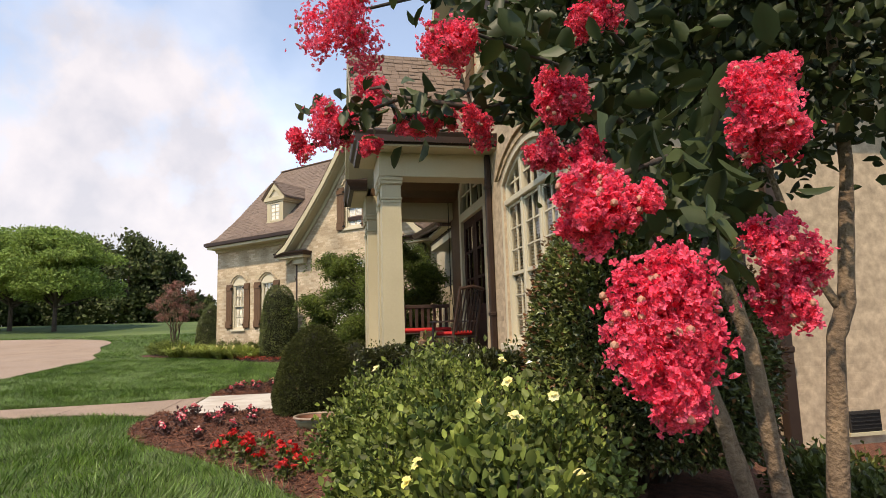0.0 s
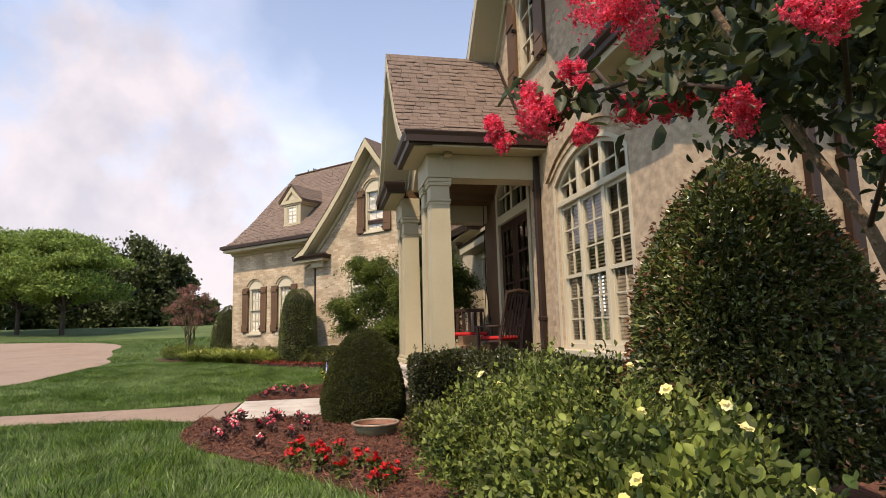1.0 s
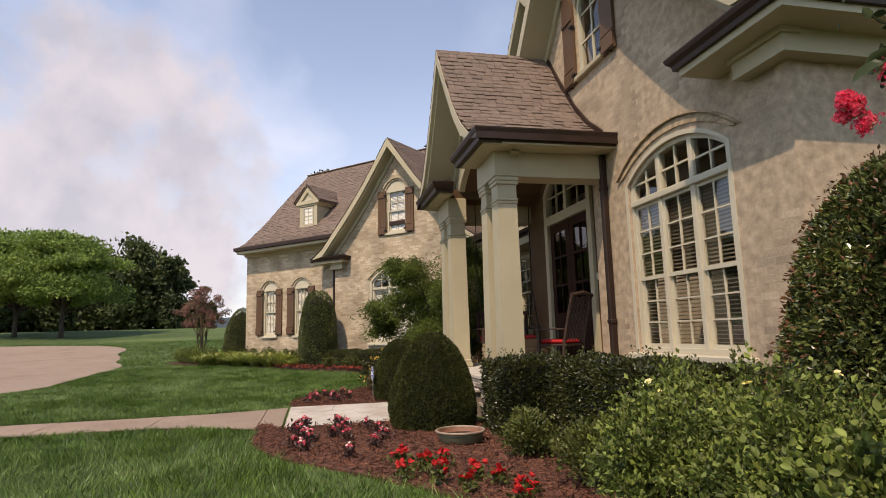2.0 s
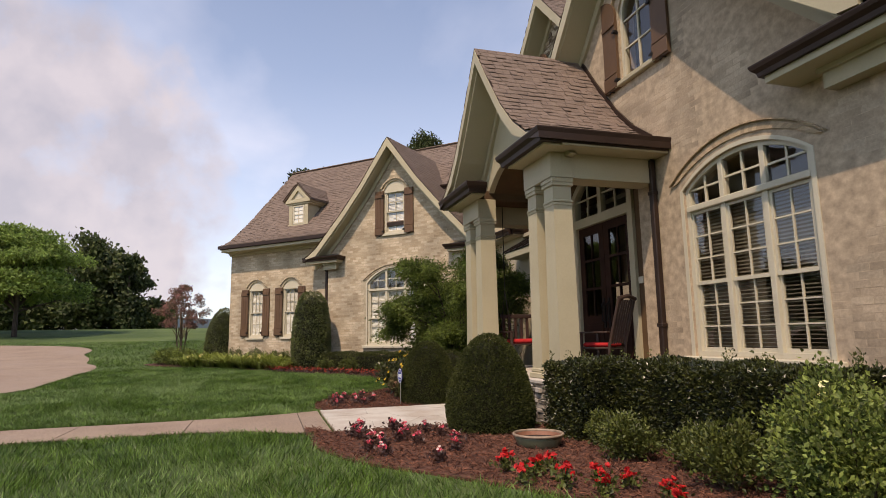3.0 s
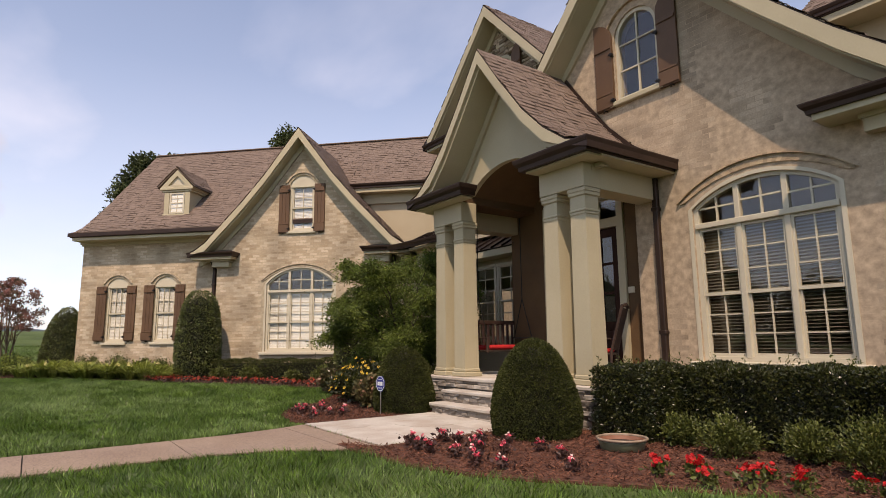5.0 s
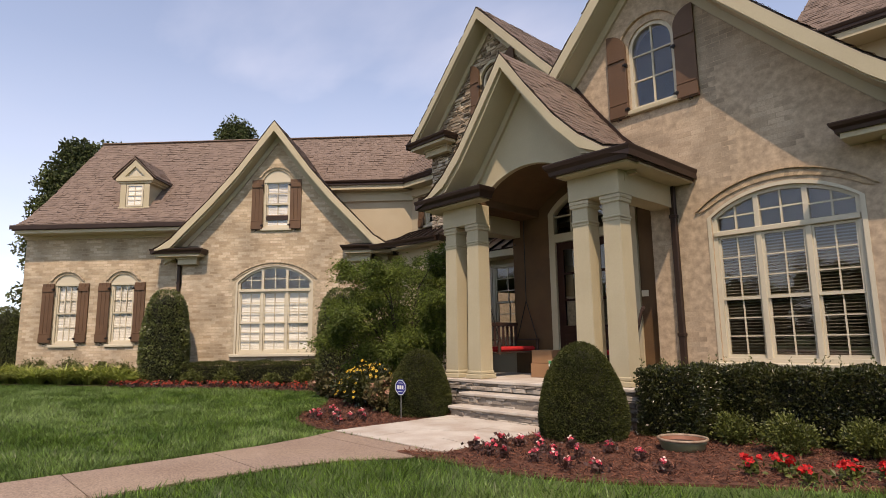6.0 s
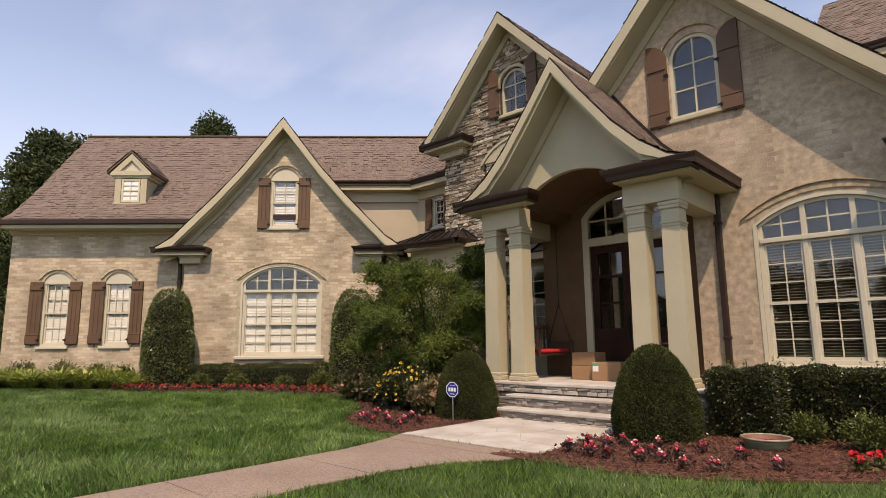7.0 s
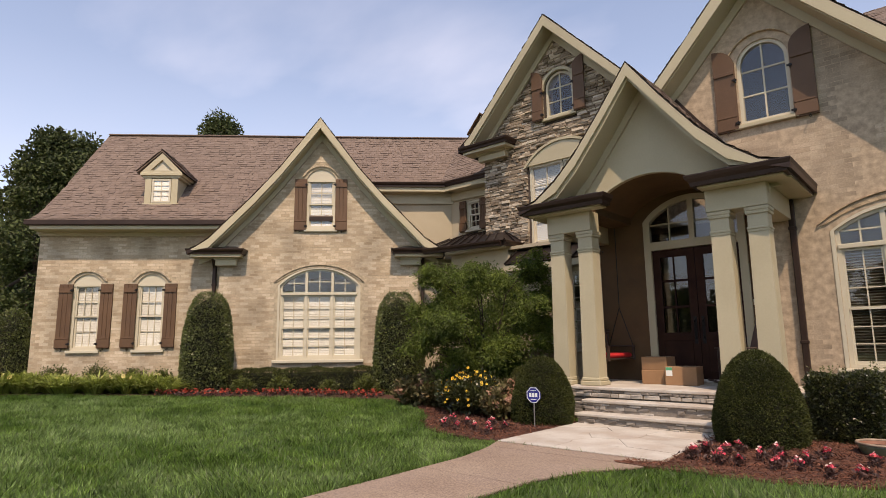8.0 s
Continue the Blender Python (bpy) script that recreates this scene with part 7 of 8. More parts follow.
# ---- grass and mulch chips ----
def inside(poly, P):
    x, y = P[:, 0], P[:, 1]
    r = np.zeros(len(P), bool)
    for i in range(len(poly)):
        (x0, y0), (x1, y1) = poly[i], poly[(i + 1) % len(poly)]
        if y0 == y1:
            continue
        c = ((y0 > y) != (y1 > y)) & (x < (x1 - x0) * (y - y0) / (y1 - y0) + x0)
        r ^= c
    return r


HOUSE_POLY = [wing(-16.2, -7.0)[:2], wing(-6, -7.0)[:2], (-4, -1.2), (-0.3, -1.2), (2.7, 0), (2.7, 9), (-20, 9)]
LAND = [(-3.38, -4.28), (-1.17, -4.28), (-1.30, -2.0), (-3.40, -2.0)]


def blades(n, x0, x1, y0, y1, h, w):
    P = np.stack([RNG.uniform(x0, x1, n), RNG.uniform(y0, y1, n)], 1)
    bad = np.zeros(n, bool)
    for poly in (BED_R, BED_L, walk_out, DRIVE, HOUSE_POLY, LAND):
        bad |= inside(poly, P)
    P = P[~bad]
    n = len(P)
    a = RNG.uniform(0, 2 * np.pi, n)
    tuft = 0.35 + 0.45 * patches(P[:, 0], P[:, 1], 0.16, 1) + 0.45 * patches(P[:, 0], P[:, 1], 0.75, 2)
    hh = h * RNG.uniform(0.55, 1.25, n) * tuft
    z = gz(P[:, 0])
    b = np.stack([P[:, 0], P[:, 1], z - 0.005], 1)
    s = np.stack([np.cos(a), np.sin(a), np.zeros(n)], 1) * (w * RNG.uniform(0.6, 1.3, n))[:, None]
    ln = RNG.normal(0, 0.5, (n, 2)) + 1.3 * np.stack([patches(P[:, 0], P[:, 1], 0.3, 3) - 0.5, patches(P[:, 0], P[:, 1], 0.3, 4) - 0.5], 1)
    tip = b + np.stack([ln[:, 0] * hh, ln[:, 1] * hh, hh], 1)
    V = np.stack([b - s, b + s, tip], 1).reshape(-1, 3)
    return V, np.arange(3 * n).reshape(-1, 3)


V1, F1 = blades(275000, -3.2, 8.5, -14.0, -2.0, 0.086, 0.0046)
V2, F2 = blades(320000, -14.5, -2.9, -14.0, -1.5, 0.086, 0.0058)
V3, F3 = blades(70000, -30, -14.5, -20.0, -2.0, 0.08, 0.012)
V = np.concatenate([V1, V2, V3])
F = np.concatenate([F1, F2 + len(V1), F3 + len(V1) + len(V2)])
tagged(new("grass", raw_mesh("grass", V, F, GRASS)), "dense mown green grass blades of the lawn", "grass", "", "stuff")


def chips(n, poly, x0, x1, y0, y1):
    P = np.stack([RNG.uniform(x0, x1, n), RNG.uniform(y0, y1, n)], 1)
    P = P[inside(poly, P)]
    p = np.stack([P[:, 0], P[:, 1], gz(P[:, 0], P[:, 1]) + 0.028], 1)
    nr = RNG.normal(0, 1, p.shape); nr[:, 2] = np.abs(nr[:, 2]) * 0.25
    return p, nr


p1, n1_ = chips(62000, BED_R, -2.2, 6.5, -4.7, -0.5)
p2, n2_ = chips(26000, BED_L, -8.0, -3.3, -4.4, -1.5)
tagged(new("bark_chips", leaf_mesh("bark_chips", np.concatenate([p1, p2]), np.concatenate([n1_, n2_]), 0.050, MULCH, 0.16, 0.25, 0, 0.6, 0.1)), "shredded red-brown bark chips on the beds", "mulch", "", "stuff")


# ---- things on the porch and in the beds ----
GLAZE = mat("green_glaze", (0.11, 0.14, 0.075), (0.17, 0.18, 0.11), 6, 0.3, 0.05, 30, 0.15)
RIMC = mat("pale_glazed_rim", (0.37, 0.29, 0.21), (0.22, 0.15, 0.10), 8, 0.45, 0.1, 40, 0.15)
TERRA = mat("terracotta_rim", (0.30, 0.13, 0.075), (0.22, 0.095, 0.055), 8, 0.6, 0.1, 40, 0.15)
CARD = mat("cardboard", (0.33, 0.185, 0.095), (0.28, 0.155, 0.078), 3, 0.85, 0.05, 60, 0.08, obrand=0.08)
PAPER = mat("white_label", (0.75, 0.76, 0.72), None, 3, 0.6, 0, 30, 0.03)
GREENP = mat("green_label", (0.05, 0.35, 0.16), None, 3, 0.6, 0, 30, 0.03)
REDC = mat("red_cushion", (0.50, 0.020, 0.020), (0.38, 0.012, 0.014), 9, 0.85, 0.25, 120, 0.12)
DARKW = mat("dark_stained_wood", (0.060, 0.034, 0.024), (0.036, 0.022, 0.017), 5, 0.55, 0.15, 40, 0.25)
BLUEP = mat("blue_sign", (0.02, 0.03, 0.22), None, 3, 0.4, 0, 30, 0.05)


def revolve(prof, seg=36, close=True):
    bm = bmesh.new()
    rings = [[bm.verts.new((r * math.cos(k * 2 * math.pi / seg), r * math.sin(k * 2 * math.pi / seg), z)) for k in range(seg)] for r, z in prof]
    for a, b in zip(rings, rings[1:]):
        for k in range(seg):
            bm.faces.new((a[k], a[(k + 1) % seg], b[(k + 1) % seg], b[k]))
    bm.faces.new(rings[0][::-1])
    if close:
        bm.faces.new(rings[-1])
    return bm


def revolve_ring(prof, seg=36):
    bm = bmesh.new()
    rings = [[bm.verts.new((r * math.cos(k * 2 * math.pi / seg), r * math.sin(k * 2 * math.pi / seg), z)) for k in range(seg)] for r, z in prof]
    for a, b in zip(rings, rings[1:] + rings[:1]):
        for k in range(seg):
            bm.faces.new((a[k], a[(k + 1) % seg], b[(k + 1) % seg], b[k]))
    return bm


pot = thing("planter_bowl", (0.54, -2.43, 0.02), "low round green-glazed bowl with a terracotta rim", "planter")
part("bowl", revolve([(0.19, 0.0), (0.215, 0.02), (0.235, 0.08), (0.244, 0.106), (0.234, 0.108), (0.228, 0.09), (0.20, 0.03)], close=False), GLAZE, pot, smooth=True)
part("rim", revolve_ring([(0.240, 0.104), (0.258, 0.108), (0.262, 0.118), (0.258, 0.129), (0.248, 0.132), (0.236, 0.128), (0.231, 0.112)]), RIMC, pot, "pale worn rim", smooth=True)
part("liner", revolve_ring([(0.208, 0.045), (0.2315, 0.111), (0.2275, 0.111), (0.203, 0.045)]), TERRA, pot, "bare terracotta inside")
part("soil", revolve([(0.05, 0.02), (0.205, 0.045), (0.212, 0.074), (0.12, 0.086), (0.02, 0.088)]), mat("potting_soil", (0.060, 0.034, 0.022), (0.030, 0.018, 0.012), 30, 0.95, 0.8, 90, 0.4), pot)

# small yard sign: octagonal, its mark drawn as plain shapes
sg = thing("yard_sign", (-3.66, -2.92, 0.02), "small blue octagonal yard sign on a thin stake", "sign")
SG = Matrix.Rotation(radians(5), 4, "Z") @ Matrix.Scale(0.94, 4)
part("stake", boxes((-0.008, 0.008, -0.004, 0.004, -0.05, 0.42)), mat("grey_stake", (0.45, 0.45, 0.44), None, 5, 0.4, 0, 30, 0.1, 0.8), sg, "thin grey metal stake", SG)
octo = lambda r, cz: [(r * math.cos(radians(22.5 + 45 * k)), cz + r * math.sin(radians(22.5 + 45 * k))) for k in range(8)]
part("panel", slab(octo(0.135, 0.50), -0.012, -0.004, "y"), BLUEP, sg, "blue octagonal panel", SG)
part("border", slab(octo(0.128, 0.50), -0.0145, -0.0125, "y", [octo(0.117, 0.50)[::-1]]), PAPER, sg, "white outline", SG)
for x0, x1, z0, z1 in ((-0.075, -0.035, 0.47, 0.53), (-0.022, 0.018, 0.47, 0.53), (0.03, 0.07, 0.47, 0.53), (-0.05, 0.05, 0.425, 0.435), (-0.05, 0.05, 0.565, 0.573)):
    part("mark", boxes((x0, x1, -0.0145, -0.0125, z0, z1)), PAPER, sg, "white mark", SG)


def carton(x, y, z, w, d, h, rz, tag=False):
    c = thing("cardboard_box", label="plain brown cardboard box delivered on the porch", category="box", group="delivered boxes", m=pose(x, y, z, 0, 0, rz))
    part("carton", boxes((-w / 2, w / 2, -d / 2, d / 2, 0, h), bevel=0.006), CARD, c)
    part("flap_seam", boxes((-w / 2 + 0.004, w / 2 - 0.004, -0.03, 0.03, h, h + 0.0015)), mat("packing_tape", (0.42, 0.30, 0.18), None, 4, 0.3, 0, 30, 0.05), c, "strip of packing tape")
    if tag:
        part("paper_tag", boxes((-w / 2 + 0.02, -w / 2 + 0.12, -d / 2 - 0.002, -d / 2 - 0.0004, h - 0.15, h - 0.01)), PAPER, c, "white shipping label")
        part("tag_band", boxes((-w / 2 + 0.02, -w / 2 + 0.12, -d / 2 - 0.003, -d / 2 - 0.0021, h - 0.06, h - 0.012)), GREENP, c, "green band")


carton(-2.20, -0.62, porch_z, 0.50, 0.42, 0.30, 4, True)
carton(-2.67, -0.55, porch_z, 0.42, 0.38, 0.23, 2)
carton(-2.65, -0.54, porch_z + 0.232, 0.44, 0.36, 0.22, -3)


def rocking_chair(m):
    c = thing("rocking_chair", label="dark wooden slatted rocking chair with red seat cushion", category="chair", m=m)
    for sx in (-0.25, 0.25):
        bm = bmesh.new()
        tube(bm, [(sx, -0.45, 0.09), (sx, -0.2, 0.03), (sx, 0.1, 0.02), (sx, 0.4, 0.05), (sx, 0.58, 0.12)], 0.020, 6)
        part("rocker", bm, DARKW, c)
        part("front_leg", boxes((sx - 0.022, sx + 0.022, -0.26, -0.215, 0.03, 0.62), bevel=0.004), DARKW, c)
        part("armrest", boxes((sx - 0.045, sx + 0.045, -0.30, 0.24, 0.62, 0.645), bevel=0.006), DARKW, c)
        bm = bmesh.new()
        tube(bm, [(sx * 0.95, 0.20, 0.03), (sx * 0.95, 0.24, 0.45), (sx * 0.95, 0.44, 1.16)], 0.022, 6)
        part("back_post", bm, DARKW, c)
    for i in range(6):
        x = -0.17 + 0.068 * i
        bm = bmesh.new()
        tube(bm, [(x, 0.235, 0.46), (x, 0.33, 0.80), (x, 0.425, 1.11)], 0.017, 4)
        part("back_slat", bm, DARKW, c)
    bm = bmesh.new()
    tube(bm, [(-0.25, 0.44, 1.13), (0, 0.455, 1.17), (0.25, 0.44, 1.13)], 0.032, 6)
    part("top_rail", bm, DARKW, c)
    part("seat", boxes((-0.25, 0.25, -0.26, 0.24, 0.38, 0.41), bevel=0.008), DARKW, c)
    part("seat_cushion", boxes((-0.22, 0.22, -0.24, 0.20, 0.412, 0.48), bevel=0.025), REDC, c, "red seat cushion")


rocking_chair(pose(-1.42, -0.40, porch_z, 0, 0, -62) @ Matrix.Scale(0.94, 4))


def porch_swing(m):
    """A slatted bench hung on chains."""
    c = thing("porch_swing", label="dark slatted porch swing hung on chains, red cushion", category="swing", m=m)
    for i in range(4):
        part("seat_slat", boxes((-0.50, 0.50, -0.22 + 0.12 * i, -0.125 + 0.12 * i, 0.40, 0.425), bevel=0.004), DARKW, c)
    for i in range(9):
        x = -0.464 + 0.116 * i
        part("back_slat", boxes((x - 0.028, x + 0.028, 0.25, 0.272, 0.44, 0.90), bevel=0.004), DARKW, c)
    part("top_rail", boxes((-0.52, 0.52, 0.235, 0.285, 0.88, 0.95), bevel=0.008), DARKW, c)
    part("bottom_rail", boxes((-0.52, 0.52, 0.235, 0.285, 0.43, 0.47), bevel=0.006), DARKW, c)
    part("seat_cushion", boxes((-0.47, 0.47, -0.21, 0.22, 0.427, 0.51), bevel=0.03), REDC, c, "red cushion")
    for sx in (-0.52, 0.52):
        part("armrest", boxes((sx - 0.04, sx + 0.04, -0.24, 0.27, 0.62, 0.645), bevel=0.005), DARKW, c)
        part("arm_post", boxes((sx - 0.022, sx + 0.022, -0.235, -0.19, 0.38, 0.62), bevel=0.004), DARKW, c)
        bm = bmesh.new()
        tube(bm, [(sx, -0.21, 0.645), (sx, 0.02, 1.35), (sx, 0.02, 2.90)], 0.008, 5)
        tube(bm, [(sx, 0.26, 0.645), (sx, 0.02, 1.35)], 0.008, 5)
        part("chain", bm, IRON, c, "thin metal chain")


porch_swing(pose(-3.54, -0.50, porch_z, 0, 0, 90))

# ---- masonry pieces ----
PIECE = {}


def masonry_mat(name, a, b, c, rough=0.92, amount=0.18, bump=0.5):
    """Stone or brick pieces: tone by piece, mottling by place."""
    m = bpy.data.materials.new(name)
    m.use_nodes = True
    nt = m.node_tree
    N, Lk = nt.nodes.new, nt.links.new
    p = nt.nodes["Principled BSDF"]
    p.inputs["Roughness"].default_value = rough
    g, oi = N("ShaderNodeNewGeometry"), N("ShaderNodeObjectInfo")
    ad = N("ShaderNodeMath"); ad.operation = "ADD"
    fr = N("ShaderNodeMath"); fr.operation = "FRACT"
    Lk(g.outputs["Random Per Island"], ad.inputs[0]); Lk(oi.outputs["Random"], ad.inputs[1]); Lk(ad.outputs[0], fr.inputs[0])
    rp = N("ShaderNodeValToRGB")
    rp.color_ramp.elements[0].color, rp.color_ramp.elements[1].color = (*a, 1), (*c, 1)
    e = rp.color_ramp.elements.new(0.5); e.color = (*b, 1)
    Lk(fr.outputs[0], rp.inputs[0])
    n1, n2 = N("ShaderNodeTexNoise"), N("ShaderNodeTexNoise")
    n1.inputs["Scale"].default_value, n1.inputs["Detail"].default_value = 1.3, 6
    n2.inputs["Scale"].default_value, n2.inputs["Detail"].default_value = 38.0, 5
    Lk(g.outputs["Position"], n1.inputs["Vector"]); Lk(g.outputs["Position"], n2.inputs["Vector"])
    r1, r2_ = N("ShaderNodeMapRange"), N("ShaderNodeMapRange")
    r1.inputs["From Min"].default_value, r1.inputs["From Max"].default_value = 0.36, 0.62
    r1.inputs["To Min"].default_value, r1.inputs["To Max"].default_value = 1 - amount, 1 + amount * 0.6
    r2_.inputs["From Min"].default_value, r2_.inputs["From Max"].default_value = 0.3, 0.7
    r2_.inputs["To Min"].default_value, r2_.inputs["To Max"].default_value = 0.84, 1.12
    Lk(n1.outputs["Fac"], r1.inputs["Value"]); Lk(n2.outputs["Fac"], r2_.inputs["Value"])
    mu = N("ShaderNodeMath"); mu.operation = "MULTIPLY"
    Lk(r1.outputs[0], mu.inputs[0]); Lk(r2_.outputs[0], mu.inputs[1])
    sc = N("ShaderNodeVectorMath"); sc.operation = "SCALE"
    Lk(rp.outputs[0], sc.inputs[0]); Lk(mu.outputs[0], sc.inputs["Scale"]); Lk(sc.outputs[0], p.inputs["Base Color"])
    bp = N("ShaderNodeBump"); bp.inputs["Strength"].default_value = bump; bp.inputs["Distance"].default_value = 0.01
    Lk(n2.outputs["Fac"], bp.inputs["Height"]); Lk(bp.outputs[0], p.inputs["Normal"])
    return m


STONE = masonry_mat("ledge_stone_piece", (0.150, 0.112, 0.075), (0.340, 0.268, 0.190), (0.56, 0.475, 0.362))
PORCHST = masonry_mat("porch_stone_piece", (0.175, 0.15, 0.125), (0.32, 0.28, 0.232), (0.50, 0.455, 0.39))
PBRICK_L = masonry_mat("limewashed_brick_piece_wing", (0.366, 0.277, 0.180), (0.456, 0.361, 0.248), (0.541, 0.448, 0.324), amount=0.26, bump=0.25)
PBRICK_R = masonry_mat("limewashed_brick_piece", (0.369, 0.282, 0.193), (0.430, 0.333, 0.232), (0.469, 0.370, 0.260), amount=0.34, bump=0.25)


def stone_variant(k, material, rough=0.16):
    """One hewn stone of unit size, its face uneven, its back open."""
    key = (k, material.name)
    if key not in PIECE:
        rg = random.Random(100 + k)
        bm = bmesh.new()
        f = lambda s: 0.5 * (1 - rg.uniform(0.0, rough * s))
        back = [bm.verts.new((sx * 0.5, 0.5, sz * 0.5)) for sx, sz in ((-1, -1), (1, -1), (1, 1), (-1, 1))]
        mid = [bm.verts.new((sx * f(0.5), -0.25, sz * f(1.0))) for sx, sz in ((-1, -1), (1, -1), (1, 1), (-1, 1))]
        front = [bm.verts.new((sx * f(1.0) * 0.93, -0.5 + rg.uniform(0, 0.25), sz * f(1.6) * 0.82)) for sx, sz in ((-1, -1), (1, -1), (1, 1), (-1, 1))]
        for a, b in ((back, mid), (mid, front)):
            for i in range(4):
                bm.faces.new((a[i], a[(i + 1) % 4], b[(i + 1) % 4], b[i]))
        bm.faces.new(front)
        PIECE[key] = mesh_of(bm, material, "stone")
    return PIECE[key]


def lay_stones(parent, x0, x1, z0, z1, y, ok, limit, rg, lo=0.05, hi=0.13, m0=ID, stone=None, wide=(0.14, 0.46), cuts=()):
    """Courses of ledge stone on a face looking to -y, cut at the openings: single stones first, the rest in one mesh."""
    stone = stone or STONE
    rest = bmesh.new()
    made = 0
    z = z0
    while z < z1:
        h = min(rg.uniform(lo, hi), z1 - z)
        if h < 0.02:
            break
        x = x0 - rg.uniform(0, 0.15)
        while x < x1:
            w = rg.uniform(*wide)
            a, b = max(x, x0), min(x + w, x1)
            x += w
            for p, q, s0, s1 in cuts:
                if b > p and a < q and z + h > s0 and z < s1:
                    a, b = (a, min(b, p)) if (a + b) < p + q else (max(a, q), b)
            split = rg.random() < 0.3 and h > 0.09
            for (za, zb) in (((z, z + h * 0.5), (z + h * 0.5, z + h)) if split else ((z, z + h),)):
                if b - a < 0.04 or not ok(a, b, za, zb):
                    continue
                d = rg.uniform(0.06, 0.11)
                mm = m0 @ Matrix.Translation(((a + b) / 2, y - d / 2, (za + zb) / 2)) @ Matrix.Diagonal((b - a - 0.004, d, zb - za - 0.004, 1))
                me = stone_variant(rg.randrange(12), stone)
                if made < limit:
                    part("stone", me, stone, parent, "", mm)
                    made += 1
                else:
                    n0 = len(rest.verts)
                    rest.from_mesh(me)
                    rest.verts.ensure_lookup_table()
                    bmesh.ops.transform(rest, matrix=mm, verts=rest.verts[n0:])
        z += h
    if len(rest.verts):
        part("stone_rest", rest, stone, parent, kind="stuff")
    else:
        rest.free()


def s_ok(a, b, z0, z1):
    lim = lambda x: 8.98 - 1.085 * abs(x + 5.42)
    if min(lim(a), lim(b)) < z1:
        return False
    return True


stone_wall = part("stone_facing", slab([(-7.6, 3.2), (-3.0, 3.2), (-3.0, 6.3), (-5.42, 8.85), (-7.6, 6.4)], SW + 0.07, SW + 0.098, "y", [arch(-5.74, -4.94, 6.64, 7.40, 0.40, 18)[::-1], arch(-6.30, -4.38, 3.58, 5.55, 0.46, 18)[::-1]]), mat("stone_mortar", (0.085, 0.065, 0.050), None, 6, 0.95, 0.3, 50, 0.2), house, "rough ledge-stone facing of the gable")
rg = random.Random(8)
lay_stones(stone_wall, -7.64, -3.0, 3.45, 8.9, SW + 0.075, s_ok, 300, rg, lo=0.035, hi=0.095, wide=(0.10, 0.34), cuts=((-5.80, -4.88, 6.58, 7.62), (-5.66, -5.02, 7.60, 7.84), (-6.34, -4.34, 3.5, 5.70), (-6.05, -4.63, 5.68, 5.98)))
brick_arch(-5.72, -4.96, 7.38, 0.38, SW + 0.02, ID, TRIM, 0.10, 0.06, 0.03)
brick_arch(-6.30, -4.38, 5.53, 0.46, SW + 0.03, ID, TRIM, 0.09, 0.07, 0.03)
# faces of porch and steps
rg = random.Random(9)
every = lambda a, b, c, d: True
lay_stones(porch, -4.29, -0.32, 0.0, porch_z - 0.058, -1.63, lambda a, b, c, d: b < SX0 + 0.1 or a > SX1 - 0.1 or c > 0.36, 110, rg, lo=0.032, hi=0.085, stone=PORCHST, wide=(0.08, 0.30))
for yf, z in ((-1.97, 0.370), (-2.21, 0.185)):
    lay_stones(porch, SX0 + 0.03, SX1 - 0.03, 0.0 if z < 0.2 else 0.185, z - 0.052, yf + 0.105, every, 70, rg, lo=0.030, hi=0.062, stone=PORCHST, wide=(0.07, 0.26))
# left flanks
LEFT = Matrix.Rotation(radians(-90), 4, "Z")
lay_stones(porch, -0.10, 1.62, 0.0, porch_z - 0.058, -4.28, every, 50, rg, lo=0.035, hi=0.085, m0=LEFT, stone=PORCHST, wide=(0.10, 0.34))


def brick_piece(material, k):
    key = ("b", k, material.name)
    if key not in PIECE:
        rg = random.Random(k)
        w, h, d = (0.214, 0.0715, 0.02) if material is PBRICK_R else (0.211, 0.069, 0.02)
        j = lambda: rg.uniform(-0.003, 0.003)
        bm = bmesh.new()
        back = [bm.verts.new((sx * w / 2 + j(), d / 2, sz * h / 2 + j())) for sx, sz in ((-1, -1), (1, -1), (1, 1), (-1, 1))]
        c = 0.0025
        fr_ = [bm.verts.new((sx * (w / 2 - c) + j(), -d / 2 + j() * 0.3, sz * (h / 2 - c) + j() * 0.6)) for sx, sz in ((-1, -1), (1, -1), (1, 1), (-1, 1))]
        for i in range(4):
            bm.faces.new((back[i], back[(i + 1) % 4], fr_[(i + 1) % 4], fr_[i]))
        bm.faces.new(fr_)
        PIECE[key] = mesh_of(bm, material, "brick")
    return PIECE[key]


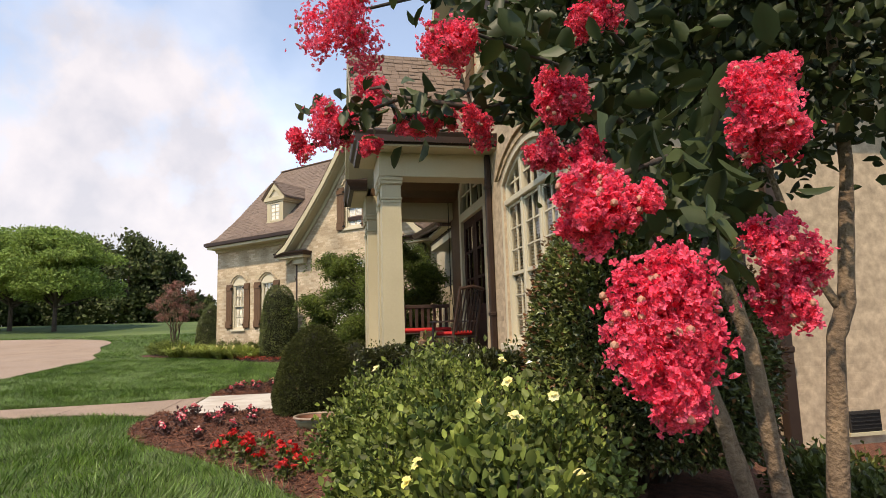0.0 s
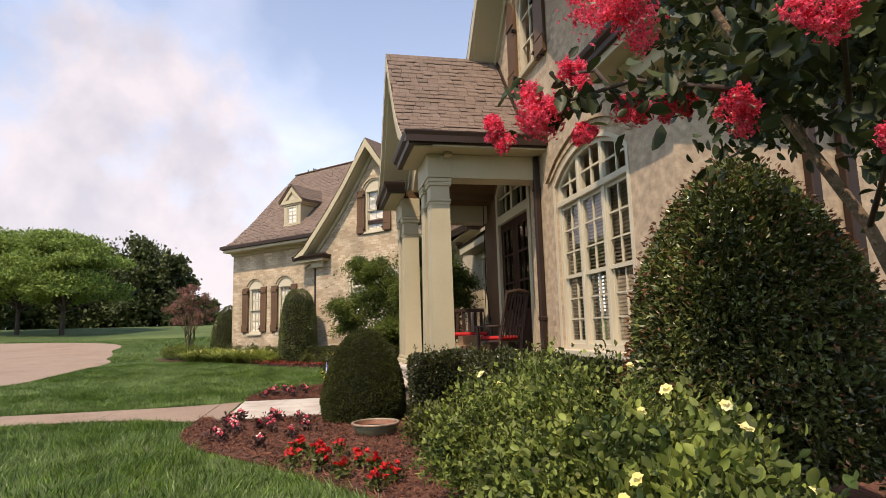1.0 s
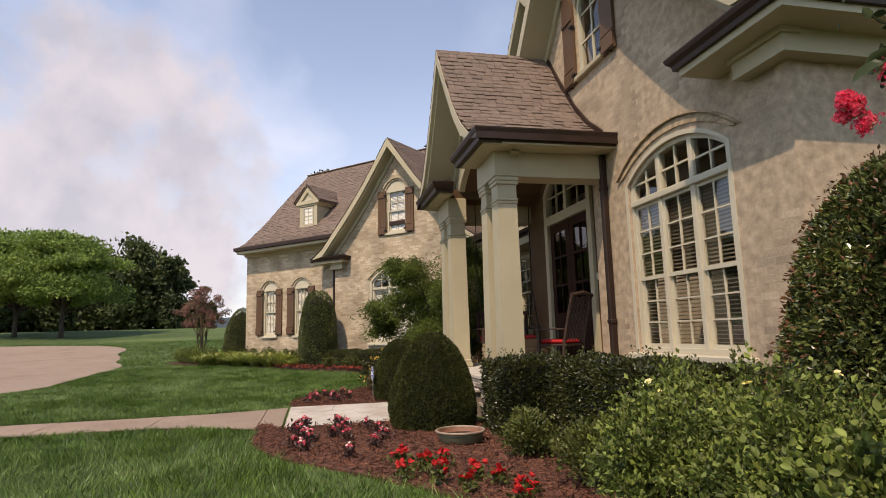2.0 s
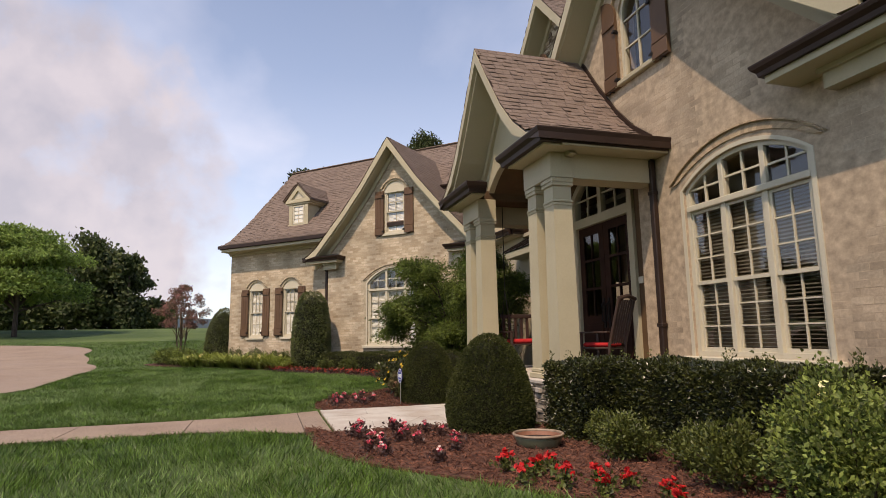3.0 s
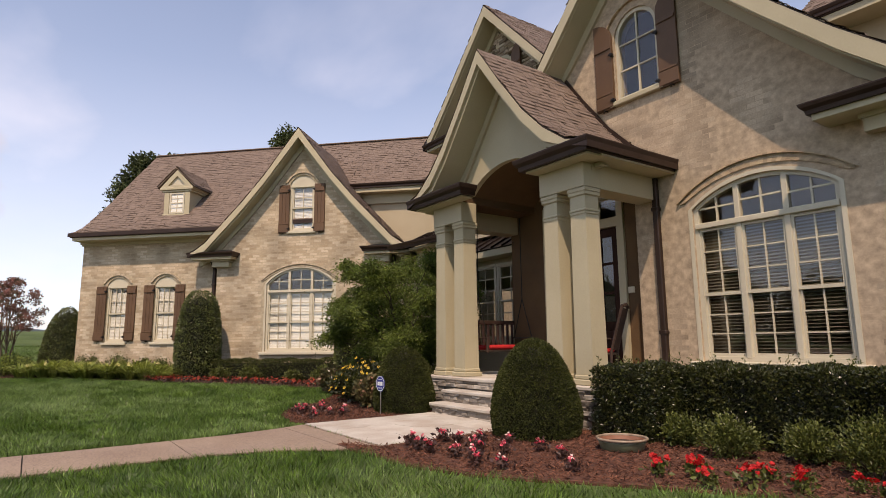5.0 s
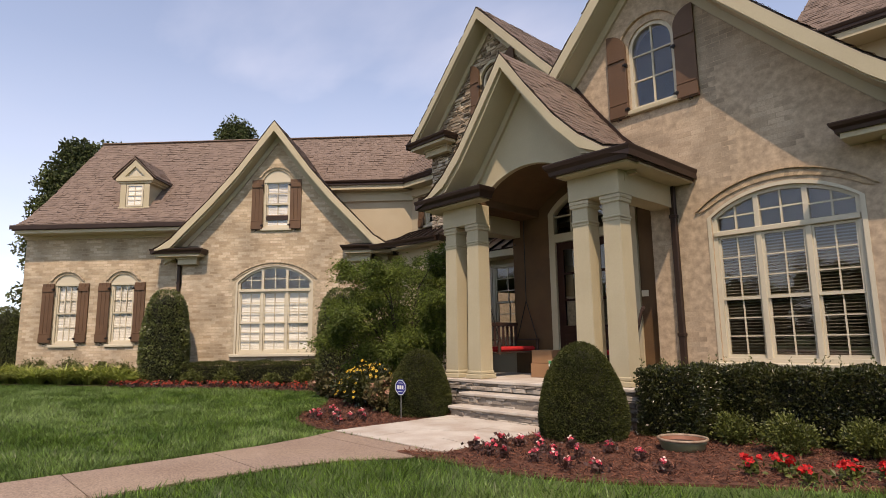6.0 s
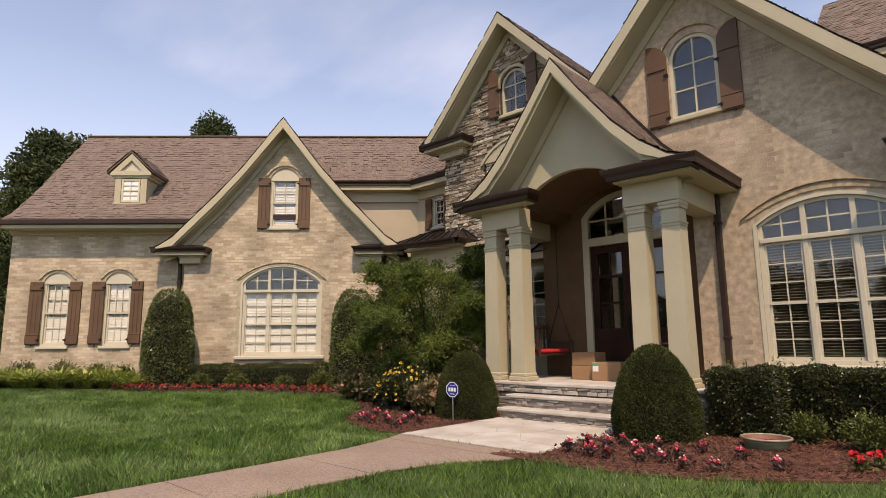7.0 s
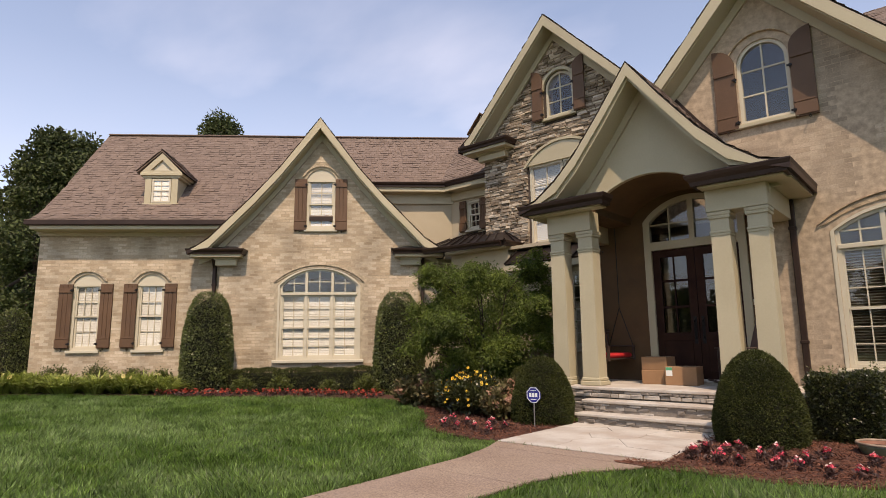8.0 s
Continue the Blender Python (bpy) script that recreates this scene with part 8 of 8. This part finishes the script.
def lay_bricks(parent, outline, holes, y, material, first, m=ID, wear=0.0, seed=1):
    """Running bond over a wall's face; those within the stretch `first` (x0, x1, z0, z1) are objects of their own."""
    rg = random.Random(seed)

    def clear(P):
        ok = inside(outline, P)
        for h in holes:
            ok &= ~inside(h, P)
        return ok
    xs0, xs1 = min(p[0] for p in outline), max(p[0] for p in outline)
    zs0, zs1 = min(p[1] for p in outline), max(p[1] for p in outline)
    C = []
    row = 0
    z = zs0 + 0.04
    while z < zs1:
        x = xs0 + (0.108 if row % 2 else 0.0)
        while x < xs1 + 0.1:
            C.append((x, z))
            x += 0.217
        z += 0.0745
        row += 1
    C = np.array(C)
    keep = np.ones(len(C), bool)
    for sx in (-0.1, 0, 0.1):
        for sz in (-0.032, 0.032):
            keep &= clear(C + np.array([sx, sz]))
    C = C[keep]
    if wear:
        # only the patches where the wash has worn thin show their bricks
        f = np.zeros(len(C))
        for i in range(9):
            a, q = rg.uniform(0, 6.28), rg.uniform(1.5, 7.0)
            f += np.sin(q * (C[:, 0] * math.cos(a) + C[:, 1] * math.sin(a)) + rg.uniform(0, 6.28)) / q ** 0.5
        C = C[f > np.quantile(f, wear)]
    V, F, made = [], [], 0
    data = {}
    for k in range(6):
        me = brick_piece(material, k)
        data[k] = ([v.co.copy() for v in me.vertices], [tuple(p.vertices) for p in me.polygons])
    for (x, z) in C:
        k = rg.randrange(6)
        d = (rg.uniform(0.0046, 0.0055) if wear else rg.uniform(0.0018, 0.0042))
        if first[0] < x < first[1] and first[2] < z < first[3] and made < 300:
            part("brick", brick_piece(material, k), material, parent, "", Matrix.Translation((x, y + 0.004 + d, z)))
            made += 1
        else:
            b = len(V)
            V += [(x + v.x, y + 0.004 + d + v.y, z + v.z) for v in data[k][0]]
            F += [tuple(b + i for i in f) for f in data[k][1]]
    part("bricks", raw_mesh("bricks", V, F, material), material, parent, kind="stuff")


lay_bricks(wall_right, [(-0.92, 0.0), (2.67, 0.0), (2.67, 4.0), (-0.78, 7.5), (-2.5, 5.5), (-3.0, 4.2), (-0.92, 4.2)],
           [arch(-0.14, 2.02, 0.74, 2.98, 0.50, 20), arch(-1.28, -0.18, 4.84, 5.96, 0.55, 20)], 0.0, PBRICK_R, (-0.92, 2.67, 0.8, 2.6), wear=0.62)
lay_bricks(wall_gable, [(GU - 2.55, 0.2), (GU + 2.55, 0.2), (GU + 2.55, 3.9), (GU, 6.9), (GU - 2.55, 3.9)],
           [arch(GWIN["x0"] - 0.10, GWIN["x1"] + 0.10, 0.80, GWIN["zs"] + 0.05, 0.48, 20), arch(GU - 0.50, GU + 0.50, 4.18, 5.66, 0.38, 16)], GW, PBRICK_L, (GU + 1.0, GU + 2.6, 0.8, 4.0))
lay_bricks(wall_wing, [(-16.0, 0.2), (GU - 2.55, 0.2), (GU - 2.55, 4.12), (-16.0, 4.12)], [arch(a - 0.12, b + 0.12, 1.11, 2.92, 0.34, 16) for a, b in wins], MW, PBRICK_L, (-12.6, -11.3, 0.8, 3.9))
